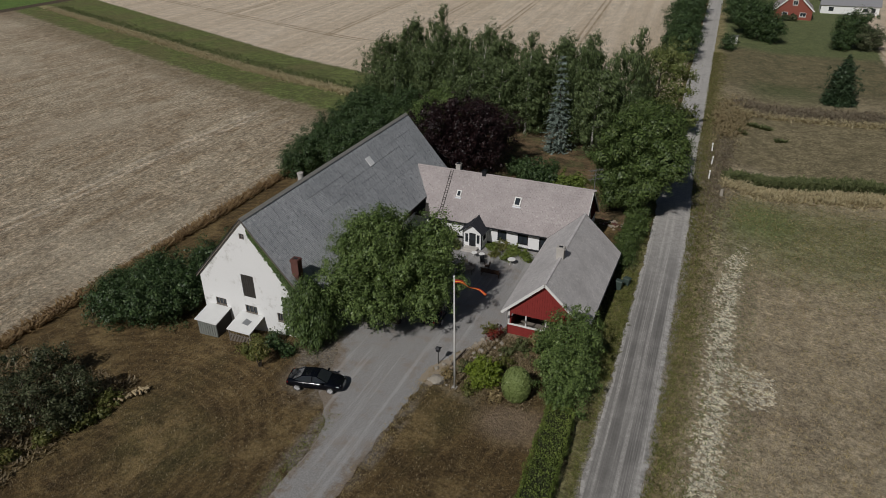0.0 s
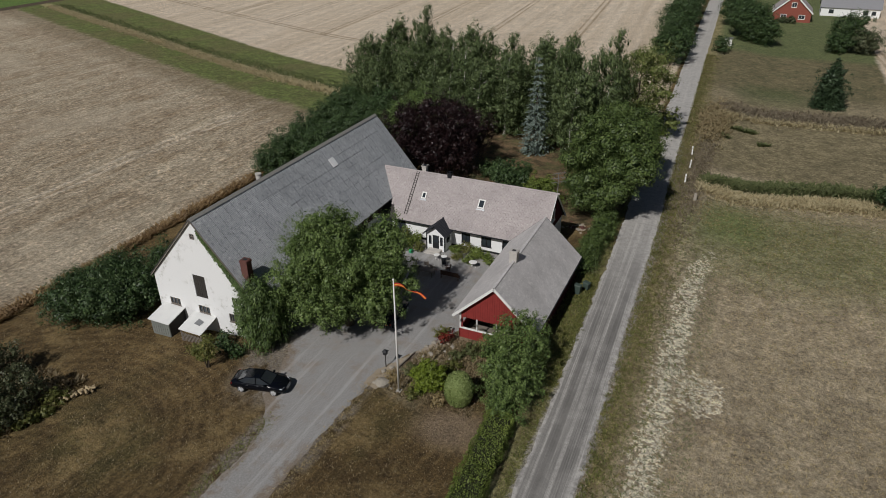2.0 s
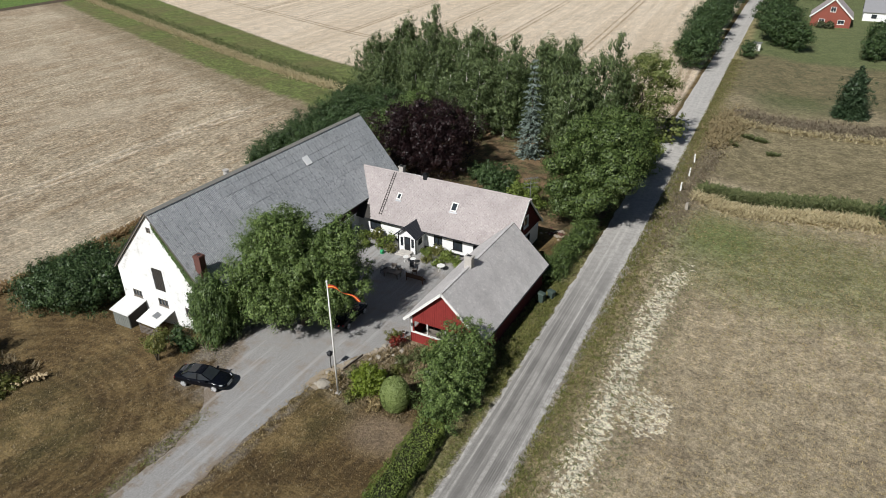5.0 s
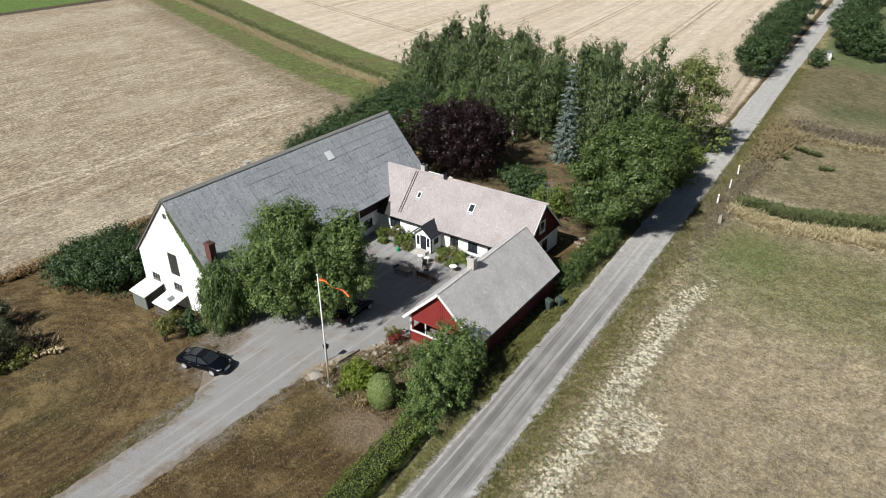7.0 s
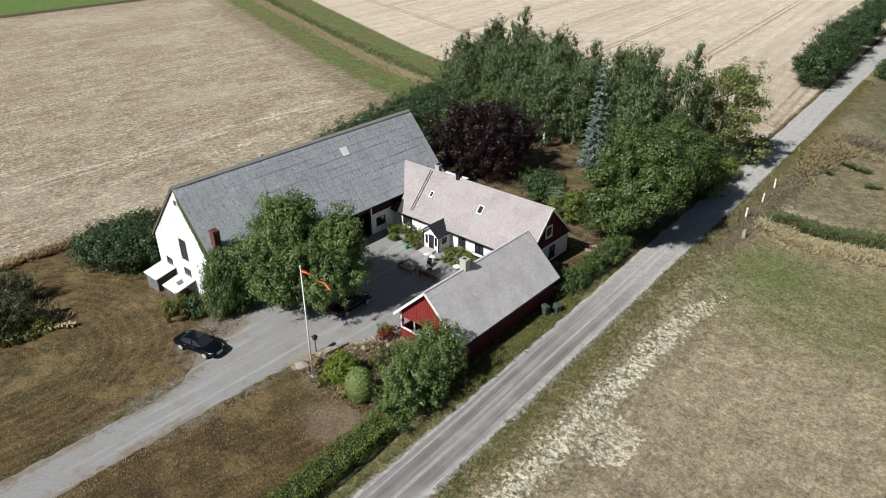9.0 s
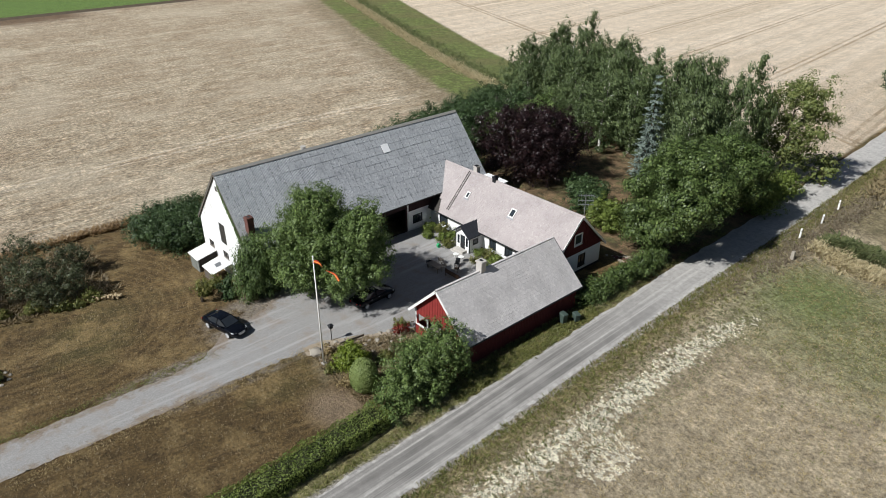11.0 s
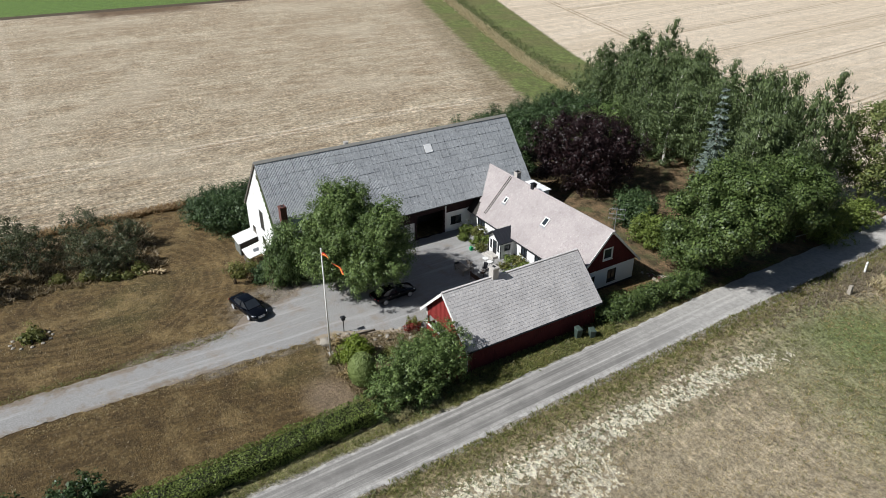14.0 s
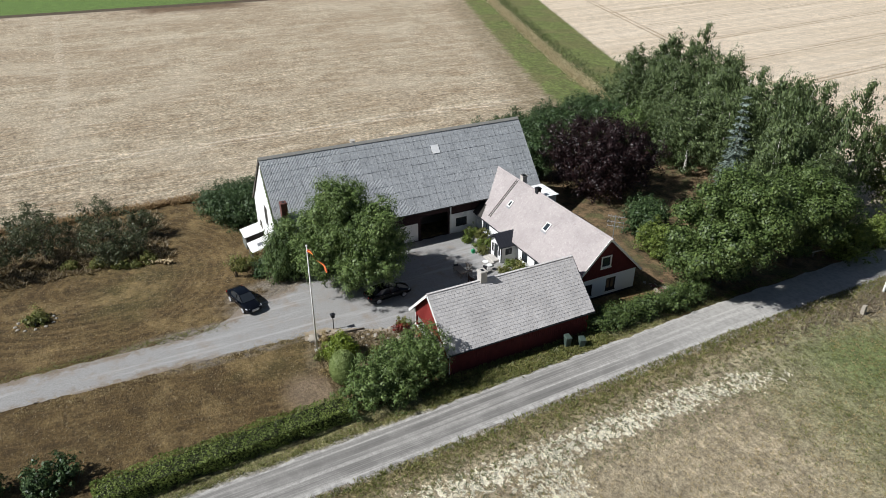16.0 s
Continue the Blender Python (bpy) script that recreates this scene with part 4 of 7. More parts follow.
def build_house():
    house = thing("farmhouse", (-24, 75, 0), "low white farmhouse with pinkish tiled roof and black windows", "house")
    front = [(-33.2, -31.6, 0.85, 2.05), (-23.9, -22.75, 0.75, 2.05), (-21.3, -20.0, 0.75, 2.05), (-18.6, -17.3, 0.05, 2.05)]
    wall(Build(), "x", HY0, 0.35, HX0, HX1, -0.3, [(HX0, 2.75), (HX1, 2.75)], front).make("front_wall", M_WHITE, house, "whitewashed front wall")
    wall(Build(), "x", HY1 - 0.35, 0.35, HX0, HX1, -0.3, [(HX0, 2.9), (HX1, 2.9)], []).make("back_wall", M_WHITE, house)
    ends = [(72.4, 73.5, 0.7, 2.05), (75.4, 76.7, 0.7, 2.25)]
    wall(Build(), "y", HX1, -0.35, HY0 + 0.35, HY1 - 0.35, -0.3, [(HY0, 2.7), (HY1, 2.7)], ends).make("gable_wall", M_WHITE, house)
    loft = (74.35, 75.75, 3.75, 5.2)
    b = wall(Build(), "y", HX1 + 0.05, -0.3, HY0 - 0.15, HY1 + 0.2, 2.7, [(HY0 - 0.15, 2.95), (HRY, HRZ - 0.2), (HY1 + 0.2, 2.95)], [loft])
    upper = b.make("gable_boarding", M_DARKRED, house, "dark red boarded upper gable")
    y = HY0
    while y < HY1:
        z = HRZ - 0.25 - abs(y - HRY) * 1.03
        if not (loft[0] - 0.1 < y < loft[1] + 0.1):
            Build().box(HX1 + 0.05, HX1 + 0.08, y, y + 0.06, 2.7, max(2.8, z)).make("batten", M_DARKRED, upper)
        y += 0.3
    for h in ends:
        window(house, "y", HX1 - 0.02, 1, *h, M_BLACK, (2, 1), 0.09)
    window(house, "y", HX1 + 0.06, 1, *loft, M_TRIM, (1, 1), 0.16, True, label="white framed loft window")
    for h in front[:3]:
        window(house, "x", HY0 + 0.02, -1, *h, M_BLACK, (2, 1), 0.10)
    d = Build().box(-18.6, -17.3, HY0 + 0.08, HY0 + 0.16, 0.05, 2.05).make("door", M_BLACK, house, "black panelled side door")
    Build().box(-18.35, -17.55, HY0 + 0.05, HY0 + 0.08, 1.1, 1.9).make("pane", M_GLASS, d)
    Build().box(HX0, HX1, HY0 - 0.05, HY0, -0.3, 0.25).make("plinth", M_BLACK, house, "black painted plinth")
    Build().box(HX1, HX1 + 0.05, HY0, HY1, -0.3, 0.22).make("plinth", M_BLACK, house)
    # roof
    ef, zf, eb, zb = 70.5, 2.5, 80.0, 2.55

    def inside_barn(p):
        return p.x < BRX + (BRZ - p.z) * 0.83 - 0.05

    gable_roof(Build(), HRY, (ef + 0.05, eb - 0.05), HRZ - 0.05, (zf, zb), (-35.5, HX1 + 0.3), "x", 0.12).make("roof", M_DARKWOOD, house)
    roof = house.children[-1]
    tile_slope("x", HRY, HRZ, ef, zf, -38.2, 38.2 + HX1 + 0.35, 0.34, 0.36, M_HOUSEROOF, roof, "tile", 5, inside_barn, 0, 0.04)
    tile_slope("x", HRY, HRZ, eb, zb, HX1 + 0.35, 38.2 + HX1 + 0.35, 0.34, 0.36, M_HOUSEROOF, roof, "tile", 6, inside_barn)
    rb = Build()
    x = -36.4
    while x < HX1 + 0.3:
        rb.tube([(x, HRY, HRZ - 0.01), (x + 0.40, HRY, HRZ + 0.01)], [0.14, 0.125], 8)
        x += 0.37
    rb.make("ridge_tile_run", M_HOUSEROOF, roof)
    for e, ze in ((ef, zf), (eb, zb)):
        Build().beam((HX1 + 0.38, HRY, HRZ - 0.10), (HX1 + 0.38, e, ze - 0.10), 0.06, 0.24).make("bargeboard", M_TRIM, house)
    g = Build().tube([(-34.2, ef - 0.06, zf - 0.02), (-16.6, ef - 0.06, zf - 0.06)], [0.07, 0.07], 8).make("gutter", M_BLACK, house)
    # roof windows
    m, length = slope_frame("x", HRY, HRZ, ef, zf, 0)
    for x, s, w, l in ((-29.8, 3.2, 0.62, 0.9), (-22.1, 3.25, 0.85, 1.15)):
        f = Build()
        f.box(x - w / 2, x - w / 2 + 0.13, s, s + l, 0.0, 0.16).box(x + w / 2 - 0.13, x + w / 2, s, s + l, 0.0, 0.16)
        f.box(x - w / 2 + 0.13, x + w / 2 - 0.13, s, s + 0.14, 0, 0.16).box(x - w / 2 + 0.13, x + w / 2 - 0.13, s + l - 0.14, s + l, 0, 0.16)
        rw = f.make("roof_window", M_TRIM, house, "white framed roof window")
        rw.matrix_basis = m
        gl = Build().box(x - w / 2 + 0.13, x + w / 2 - 0.13, s + 0.14, s + l - 0.14, 0.02, 0.11).make("pane", M_GLASS, rw)
        fl = Build().box(x - w / 2 - 0.12, x + w / 2 + 0.12, s - 0.22, s, 0.02, 0.06).make("flashing", M_METAL, rw)
    # roof ladder
    lad = Build()
    for dx in (-0.17, 0.17):
        lad.box(-31.55 + dx - 0.03, -31.55 + dx + 0.03, 0.8, 6.6, 0.06, 0.12)
    k = 0.9
    while k < 6.5:
        lad.box(-31.70, -31.40, k, k + 0.04, 0.07, 0.11)
        k += 0.32
    ob = lad.make("roof_ladder", M_DARKWOOD, house)
    ob.matrix_basis = m
    # chimneys
    for x, y, s, z1, mat in ((-30.8, 75.35, 0.3, 8.25, M_CONCRETE), (-27.2, 75.1, 0.26, 7.95, M_BLACK)):
        b = Build().box(x - s, x + s, y - s, y + s, 6.6, z1).box(x - s - 0.05, x + s + 0.05, y - s - 0.05, y + s + 0.05, z1 - 0.14, z1)
        c = b.make("chimney", mat, house)
        Build().box(x - s * 0.5, x + s * 0.5, y - s * 0.5, y + s * 0.5, z1 + 0.003, z1 + 0.09).make("flue", M_BLACK, c)
    # flat white dormer on the garden side
    dm = Build().box(-33.3, -29.8, 77.9, 79.9, 3.2, 5.1).make("dormer", M_TRIM, house, "white flat roofed dormer")
    for k in range(4):
        Build().box(-33.5 + k * 0.98, -32.58 + k * 0.98, 77.9, 80.15, 5.103, 5.17).make("roof_panel", M_SKYLIGHT, dm)
    # aerial on the gable
    a = Build().tube([(HX1 + 0.3, 75.25, 6.9), (HX1 + 0.3, 75.25, 10.1)], [0.05, 0.04], 6)
    an = a.make("aerial", M_METAL, house, "grey television aerial")
    for z, n in ((9.9, 7), (9.3, 5), (8.8, 4)):
        q = Build().tube([(HX1 - 0.3, 74.8, z), (HX1 + 0.9, 75.9, z)], [0.03, 0.03], 5)
        for i in range(n):
            u = i / (n - 1)
            x, y = HX1 - 0.3 + 1.2 * u, 74.8 + 1.1 * u
            q.tube([(x - 0.25, y + 0.28, z), (x + 0.25, y - 0.28, z)], [0.022, 0.022], 4)
        q.make("antenna_rods", M_METAL, an)
    # porch
    px0, px1, py0, py1 = -27.65, -25.25, 69.0, HY0
    op = [(-27.35, -27.0, 0.8, 1.95), (-26.85, -26.0, 0.05, 2.1), (-25.85, -25.5, 0.8, 1.95)]
    wall(Build(), "x", py0, 0.12, px0, px1, 0, [(px0, 2.35), (-26.45, 3.2), (px1, 2.35)], op).make("porch_front", M_WHITE, house)
    sw = [(69.6, 70.5, 0.95, 1.75)]
    for at, t in ((px0, 0.12), (px1, -0.12)):
        wall(Build(), "y", at, t, py0 + 0.12, py1, 0, [(py0, 2.3), (py1, 2.3)], sw).make("porch_side", M_WHITE, house)
    window(house, "y", px1 - 0.01, 1, *sw[0], M_BLACK, (2, 1), 0.12, False)
    window(house, "y", px0 + 0.01, -1, *sw[0], M_BLACK, (2, 1), 0.12, False)
    window(house, "x", py0 + 0.01, -1, *op[0], M_BLACK, (1, 3), 0.06, False)
    window(house, "x", py0 + 0.01, -1, *op[2], M_BLACK, (1, 3), 0.06, False)
    pd = Build().box(-26.85, -26.0, py0 + 0.03, py0 + 0.09, 0.05, 2.1).make("front_door", M_BLACK, house, "black porch door with small panes")
    for dz in (1.15, 1.55):
        Build().box(-26.72, -26.13, py0 + 0.015, py0 + 0.03, dz, dz + 0.32).make("pane", M_GLASS, pd)
    for xx in (px0, px1):
        Build().box(xx - 0.07, xx + 0.07, py0 - 0.02, py0 + 0.05, 0, 2.35).make("corner_board", M_BLACK, house)
    pr = gable_roof(Build(), -26.45, (px0 - 0.35, px1 + 0.35), 3.5, (2.25, 2.25), (py0 - 0.45, 72.3), "y", 0.1).make("porch_roof", M_SLATE, house, "black sheet porch roof")
    for k in range(7):
        for s in (-1, 1):
            y = py0 - 0.4 + k * 0.45
            Build().beam((-26.45 + s * 0.02, y, 3.52), (-26.45 + s * 1.55, y, 2.27), 0.04, 0.05).make("seam", M_SLATE, pr)
    st = Build().box(-27.3, -25.6, 68.2, 69.0, 0, 0.32).box(-27.5, -25.4, 67.85, 68.2, 0, 0.17)
    st.make("steps", M_CONCRETE, house, "pale concrete door steps")
    return house


M_SLATE = plain("black_sheet_metal", (0.035, 0.037, 0.045), 0.45, vary=0.3)
build_house()

# ---- the red outbuilding ----
SX0, SX1, SY0, SY1, SRX, SRZ = -16.75, -9.2, 53.75, 69.5, -13.14, 6.75


def build_shed():
    shed = thing("red_outbuilding", (-13, 61, 0), "red boarded outbuilding with grey shingle roof and open veranda", "outbuilding")
    el, zl, er, zr = -17.3, 2.75, -8.7, 2.6
    top = [(SX0, 3.2), (SRX, SRZ - 0.2), (SX1, 3.0)]
    hole = [(-16.4, -10.9, 1.15, 2.45)]
    wall(Build(), "x", SY0 + 0.04, 0.1, SX0, SX1, -0.2, top, hole).make("gable_wall", M_RED, shed)
    gable = shed.children[-1]
    x = SX0
    while x < SX1 - 0.1:
        zt = min(SRZ - 0.28 - abs(x + 0.12 - SRX) * 0.99, 6.4)
        spans = [(2.45, zt)] if not -16.4 < x + 0.1 < -10.9 else [(2.45, zt)]
        for z0, z1 in spans + [(-0.1, 1.15)]:
            Build().box(x + 0.012, x + 0.228, SY0, SY0 + 0.039, z0, z1).make("board", M_RED, gable)
            Build().box(x - 0.03, x + 0.03, SY0 - 0.025, SY0 + 0.012, z0, z1 - 0.02).make("batten", M_RED, gable)
        x += 0.24
    wall(Build(), "x", SY1 - 0.1, 0.1, SX0, SX1, -0.2, top, []).make("gable_wall", M_RED, shed)
    wall(Build(), "y", SX0, 0.12, SY0 + 0.14, SY1 - 0.1, -0.2, [(SY0, 3.1), (SY1, 3.1)], [(53.95, 56.4, 1.15, 2.45), (60.0, 61.0, 0, 2.0)]).make("side_wall", M_RED, shed)
    # lane side faces away from the sun: its shade is painted in with darker red
    wall(Build(), "y", SX1, -0.12, SY0 + 0.14, SY1 - 0.1, -0.2, [(SY0, 2.9), (SY1, 2.9)], []).make("side_wall", M_DARKRED, shed, "red boarded lane side, its shade painted as darker red")
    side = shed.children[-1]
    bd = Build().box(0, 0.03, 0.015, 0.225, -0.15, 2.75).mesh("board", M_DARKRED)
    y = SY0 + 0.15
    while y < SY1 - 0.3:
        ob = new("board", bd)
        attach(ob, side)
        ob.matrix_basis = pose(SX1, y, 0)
        y += 0.24
    for a in (SX0 + 0.02, -14.9, -12.9, -10.95):
        Build().box(a - 0.05, a + 0.07, SY0 - 0.04, SY0 + 0.1, 1.1, 2.5).make("veranda_post", M_TRIM, shed)
    Build().box(SX0 - 0.03, -10.8, SY0 - 0.05, SY0 + 0.12, 1.08, 1.2).make("rail", M_TRIM, shed)
    Build().box(SX0 - 0.05, SX0 + 0.2, SY0 - 0.035, SY0 + 0.002, 1.2, 3.0).make("corner_board", M_TRIM, shed)
    Build().box(SX1 - 0.15, SX1 + 0.05, SY0 - 0.035, SY0 + 0.002, -0.1, 2.8).make("corner_board", M_TRIM, shed)
    Build().box(SX0 + 0.3, SX1 - 0.2, 56.5, 56.6, 0, 3).make("inner_wall", M_DARKWOOD, shed)
    Build().box(SX0 + 0.1, SX1 - 0.1, SY0 + 0.15, 56.5, -0.1, 0.12).make("veranda_floor", M_GREYWOOD, shed)
    gable_roof(Build(), SRX, (el, er), SRZ - 0.05, (zl - 0.05, zr - 0.05), (SY0 - 0.35, SY1 + 0.3), "y", 0.1).make("roof", M_DARKWOOD, shed)
    roof = shed.children[-1]
    tile_slope("y", SRX, SRZ, er, zr, SY0 - 0.4, SY1 - SY0 + 0.75, 0.40, 0.34, M_SHEDROOF, roof, "shingle", 7, None, 300, 0.022)
    tile_slope("y", SRX, SRZ, el, zl, SY1 + 0.35, SY1 - SY0 + 0.75, 0.52, 0.34, M_SHEDROOF, roof, "shingle", 8, None, 0, 0.018)
    rb = Build()
    for s in (-1, 1):
        rb.beam((SRX + s * 0.06, SY0 - 0.42, SRZ + 0.0), (SRX + s * 0.06, SY1 + 0.36, SRZ + 0.0), 0.13, 0.06)
    rb.make("ridge_capping", M_SHEDROOF, roof)
    for e, ze in ((el, zl), (er, zr)):
        Build().beam((SRX, SY0 - 0.44, SRZ - 0.14), (e, SY0 - 0.44, ze - 0.14), 0.05, 0.26).make("bargeboard", M_TRIM, shed, "white bargeboard")
        Build().beam((SRX, SY1 + 0.38, SRZ - 0.1), (e, SY1 + 0.38, ze - 0.1), 0.05, 0.22).make("bargeboard", M_BLACK, shed)
    g = Build().tube([(er + 0.05, SY0 - 0.3, zr - 0.06), (er + 0.05, SY1 + 0.3, zr - 0.1)], [0.06, 0.06], 8)
    d = Build().tube([(er + 0.05, SY0 - 0.2, zr - 0.1), (SX1 + 0.1, SY0 - 0.1, 2.1), (SX1 + 0.1, SY0 - 0.1, 0.2)], [0.045, 0.045, 0.045], 8)
    d.make("downpipe", M_TRIM, shed, "white downpipe at the corner")
    g.make("gutter", M_BLACK, shed, "thin black gutter")
    b = Build().box(-13.6, -12.85, 58.95, 59.6, 6.0, 7.75).box(-13.66, -12.79, 58.89, 59.66, 7.55, 7.72)
    c = b.make("chimney", M_CONCRETE, shed, "pale rendered chimney")
    Build().box(-13.4, -13.05, 59.15, 59.4, 7.753, 7.80).make("flue", M_BLACK, c)
    return shed


build_shed()


# ---- plants ----
def leaf_cloud(lobes, size, density, seed, droop=0.0, flat=0.35, wind=(0, 0), floor=-1e9, fill=0.35, stretch=1.0, per=20, loose=0.0, spray=2.3, ball=0.75, holes=0.33):
    """Leaves in sprays over a set of lobes (centre, radii): folded quads that face out of their spray. Returns the vertices."""
    rng = np.random.default_rng(seed)
    P, Nn, K = [], [], []
    for c, r in lobes:
        r = np.array(r, float)
        area = 4 * math.pi * (((r[0] * r[1]) ** 1.6 + (r[0] * r[2]) ** 1.6 + (r[1] * r[2]) ** 1.6) / 3) ** (1 / 1.6)
        n = max(6, int(area * density / per))
        d = rng.normal(size=(n, 3))
        d /= np.linalg.norm(d, axis=1)[:, None]
        ph = rng.uniform(0, 6.28, 3)
        bump = 0.09 * (np.sin(d[:, 0] * 5 + ph[0]) + np.sin(d[:, 1] * 6 + ph[1]) + np.sin(d[:, 2] * 5 + ph[2]))
        inner = rng.random(n) < fill
        depth = np.where(inner, rng.uniform(0.45, 0.78, n), rng.uniform(0.88, 1.12 + loose, n))
        K.append(inner)
        P.append(np.array(c) + d * r * (depth + bump)[:, None])
        Nn.append(d / r * r.mean())
    P, Nn, K = np.concatenate(P), np.concatenate(Nn), np.concatenate(K)
    # hollows between the boughs
    w = np.array([[1.9, 0.7, -0.5], [-0.6, 2.1, 0.8], [0.5, -0.9, 2.3]]) * min(1.6, max(0.7, 0.16 / size))
    q = np.sin(P @ w.T + rng.uniform(0, 6.28, 3))
    relief = q.sum(1) / 3 + 0.5 * np.sin(P @ (w.T * 2.1)).sum(1) / 3
    solid = (relief > np.quantile(relief, holes)) | K
    P, Nn, K = (P + Nn * (np.where(K, 0, 4.6) * size * relief)[:, None])[solid], Nn[solid], K[solid]
    P, Nn, K = np.repeat(P, per, 0), np.repeat(Nn, per, 0), np.repeat(K, per)
    n = len(P)
    off = rng.normal(size=(n, 3))
    rad = np.repeat(rng.uniform(0.7, 1.4, n // per), per)[:, None] * size * spray * 0.62
    tall = np.array([1, 1, 0.75 + 0.9 * droop])
    P = P + off * rad * tall
    keep = P[:, 2] > floor
    P, Nn, off, K = P[keep], Nn[keep], off[keep], K[keep]
    n = len(P)
    Nn = Nn * (1.25 - ball) + off * ball + rng.normal(size=(n, 3)) * 0.3 + np.array([wind[0], wind[1], flat])
    Nn /= np.linalg.norm(Nn, axis=1)[:, None]
    ref = rng.normal(size=(n, 3))
    if droop:
        ref = ref * (1 - droop) + np.array([wind[0] * 1.5, wind[1] * 1.5, -1.0]) * droop * 1.5
    u = ref - Nn * (ref * Nn).sum(1)[:, None]
    u /= np.linalg.norm(u, axis=1)[:, None] + 1e-9
    v = np.cross(Nn, u)
    s = (size * rng.uniform(0.55, 1.25, n) * np.where(K, 1.45, 1.0))[:, None]
    return np.stack([P - u * s * stretch, P + v * s * 0.62 + Nn * s * 0.18, P + u * s * stretch, P - v * s * 0.62 + Nn * s * 0.18], 1).reshape(-1, 3)


def quad_mesh(name, V, mat):
    me = bpy.data.meshes.new(name)
    n = len(V)
    me.vertices.add(n)
    me.vertices.foreach_set("co", np.ascontiguousarray(V, dtype=np.float32).ravel())
    me.loops.add(n)
    me.loops.foreach_set("vertex_index", np.arange(n, dtype=np.int32))
    me.polygons.add(n // 4)
    me.polygons.foreach_set("loop_start", np.arange(0, n, 4, dtype=np.int32))
    me.materials.append(mat)
    me.update(calc_edges=True)
    return me


def trunk_mesh(height, r, seed, lean=(0, 0), limbs=6, spread=2.5, first=0.3):
    rng = random.Random(seed)
    b = Build()
    path = [Vector((lean[0] * u * u * height * 0.3 + rng.uniform(-0.08, 0.08) * height * 0.05, lean[1] * u * u * height * 0.3, -0.15 + u * height)) for u in (0, 0.06, 0.25, 0.5, 0.75, 1.0)]
    b.tube(path, [r * 1.45, r, r * 0.85, r * 0.6, r * 0.35, r * 0.1], 9)
    for k in range(limbs):
        u = first + (0.92 - first) * (k + 0.5) / limbs
        i = min(4, int(u * 5))
        p = Vector((lean[0] * u * u * height * 0.3, lean[1] * u * u * height * 0.3, u * height))
        a = k * 2.4 + rng.uniform(-0.4, 0.4)
        out = spread * rng.uniform(0.7, 1.1) * (1.15 - 0.6 * u)
        q = p + Vector((math.cos(a) * out * 0.5, math.sin(a) * out * 0.5, out * 0.35))
        e = p + Vector((math.cos(a) * out, math.sin(a) * out, out * 0.55))
        rr = r * (0.5 - 0.3 * u)
        b.tube([p, q, e], [rr, rr * 0.65, rr * 0.2], 6)
    return b


def tree(name, place, label, crown_v, leaf_mat, trunk_b, bark, category="tree", group="", smooth=True):
    x, y = place[0], place[1]
    t = new(name)
    t.location = (x, y, land(x, y))
    tagged(t, label, category, group)
    k = trunk_b.make("trunk", bark, None, "", True)
    k.parent = t
    c = new("crown", quad_mesh("crown", crown_v, leaf_mat))
    c.parent = t
    return t


def ball_lobes(seed, n, centre, spread, radius, jitter=0.3, squash=0.85):
    rng = random.Random(seed)
    out = []
    for i in range(n):
        u = (i + 0.5) / n
        a, z = i * 2.399, 1 - 2 * u
        q = math.sqrt(1 - z * z)
        r = radius * rng.uniform(1 - jitter, 1 + jitter)
        out.append(((centre[0] + spread[0] * q * math.cos(a), centre[1] + spread[1] * q * math.sin(a), centre[2] + spread[2] * z), (r, r, r * squash)))
    return out


def build_linden():
    """The courtyard tree: two heads over one broad crown, boughs nearly to the ground."""
    lobes = ball_lobes(3, 17, (-1.2, -0.6, 6.5), (3.5, 3.3, 3.6), 2.2)
    lobes += ball_lobes(4, 13, (2.7, 1.4, 6.0), (2.4, 2.5, 2.9), 1.85)
    lobes += [((-1.5, -1.0, 11.2), (2.3, 2.2, 1.9)), ((-0.9, 0.2, 10.9), (2.0, 2.2, 1.7)), ((3.4, 2.4, 10.2), (1.9, 1.9, 1.7)), ((4.4, 1.6, 8.6), (1.8, 1.8, 1.8)), ((-3.9, -0.6, 9.2), (1.9, 1.9, 1.6)),
              ((-3.6, -2.6, 3.4), (2.0, 1.8, 1.5)), ((0.5, -3.6, 3.9), (2.0, 1.7, 1.5)), ((-2.2, -4.2, 3.3), (1.7, 1.4, 1.4)), ((-4.6, -1.0, 4.6), (1.7, 1.7, 1.8)), ((3.6, -1.4, 3.8), (1.7, 1.6, 1.6)), ((4.5, 0.4, 4.2), (1.8, 1.8, 1.6)), ((0, 0, 6.5), (3.4, 3.2, 4.0))]
    tree("linden_tree", (-27.9, 51.2), "large round linden in full green leaf in the courtyard", leaf_cloud(lobes, 0.098, 96, 11, 0.3, 0.35, floor=1.5, loose=0.04, per=46, spray=3.9, holes=0.42, fill=0.5), M_LEAF, trunk_mesh(10, 0.42, 3, limbs=9, spread=3.6, first=0.2), M_BARK)


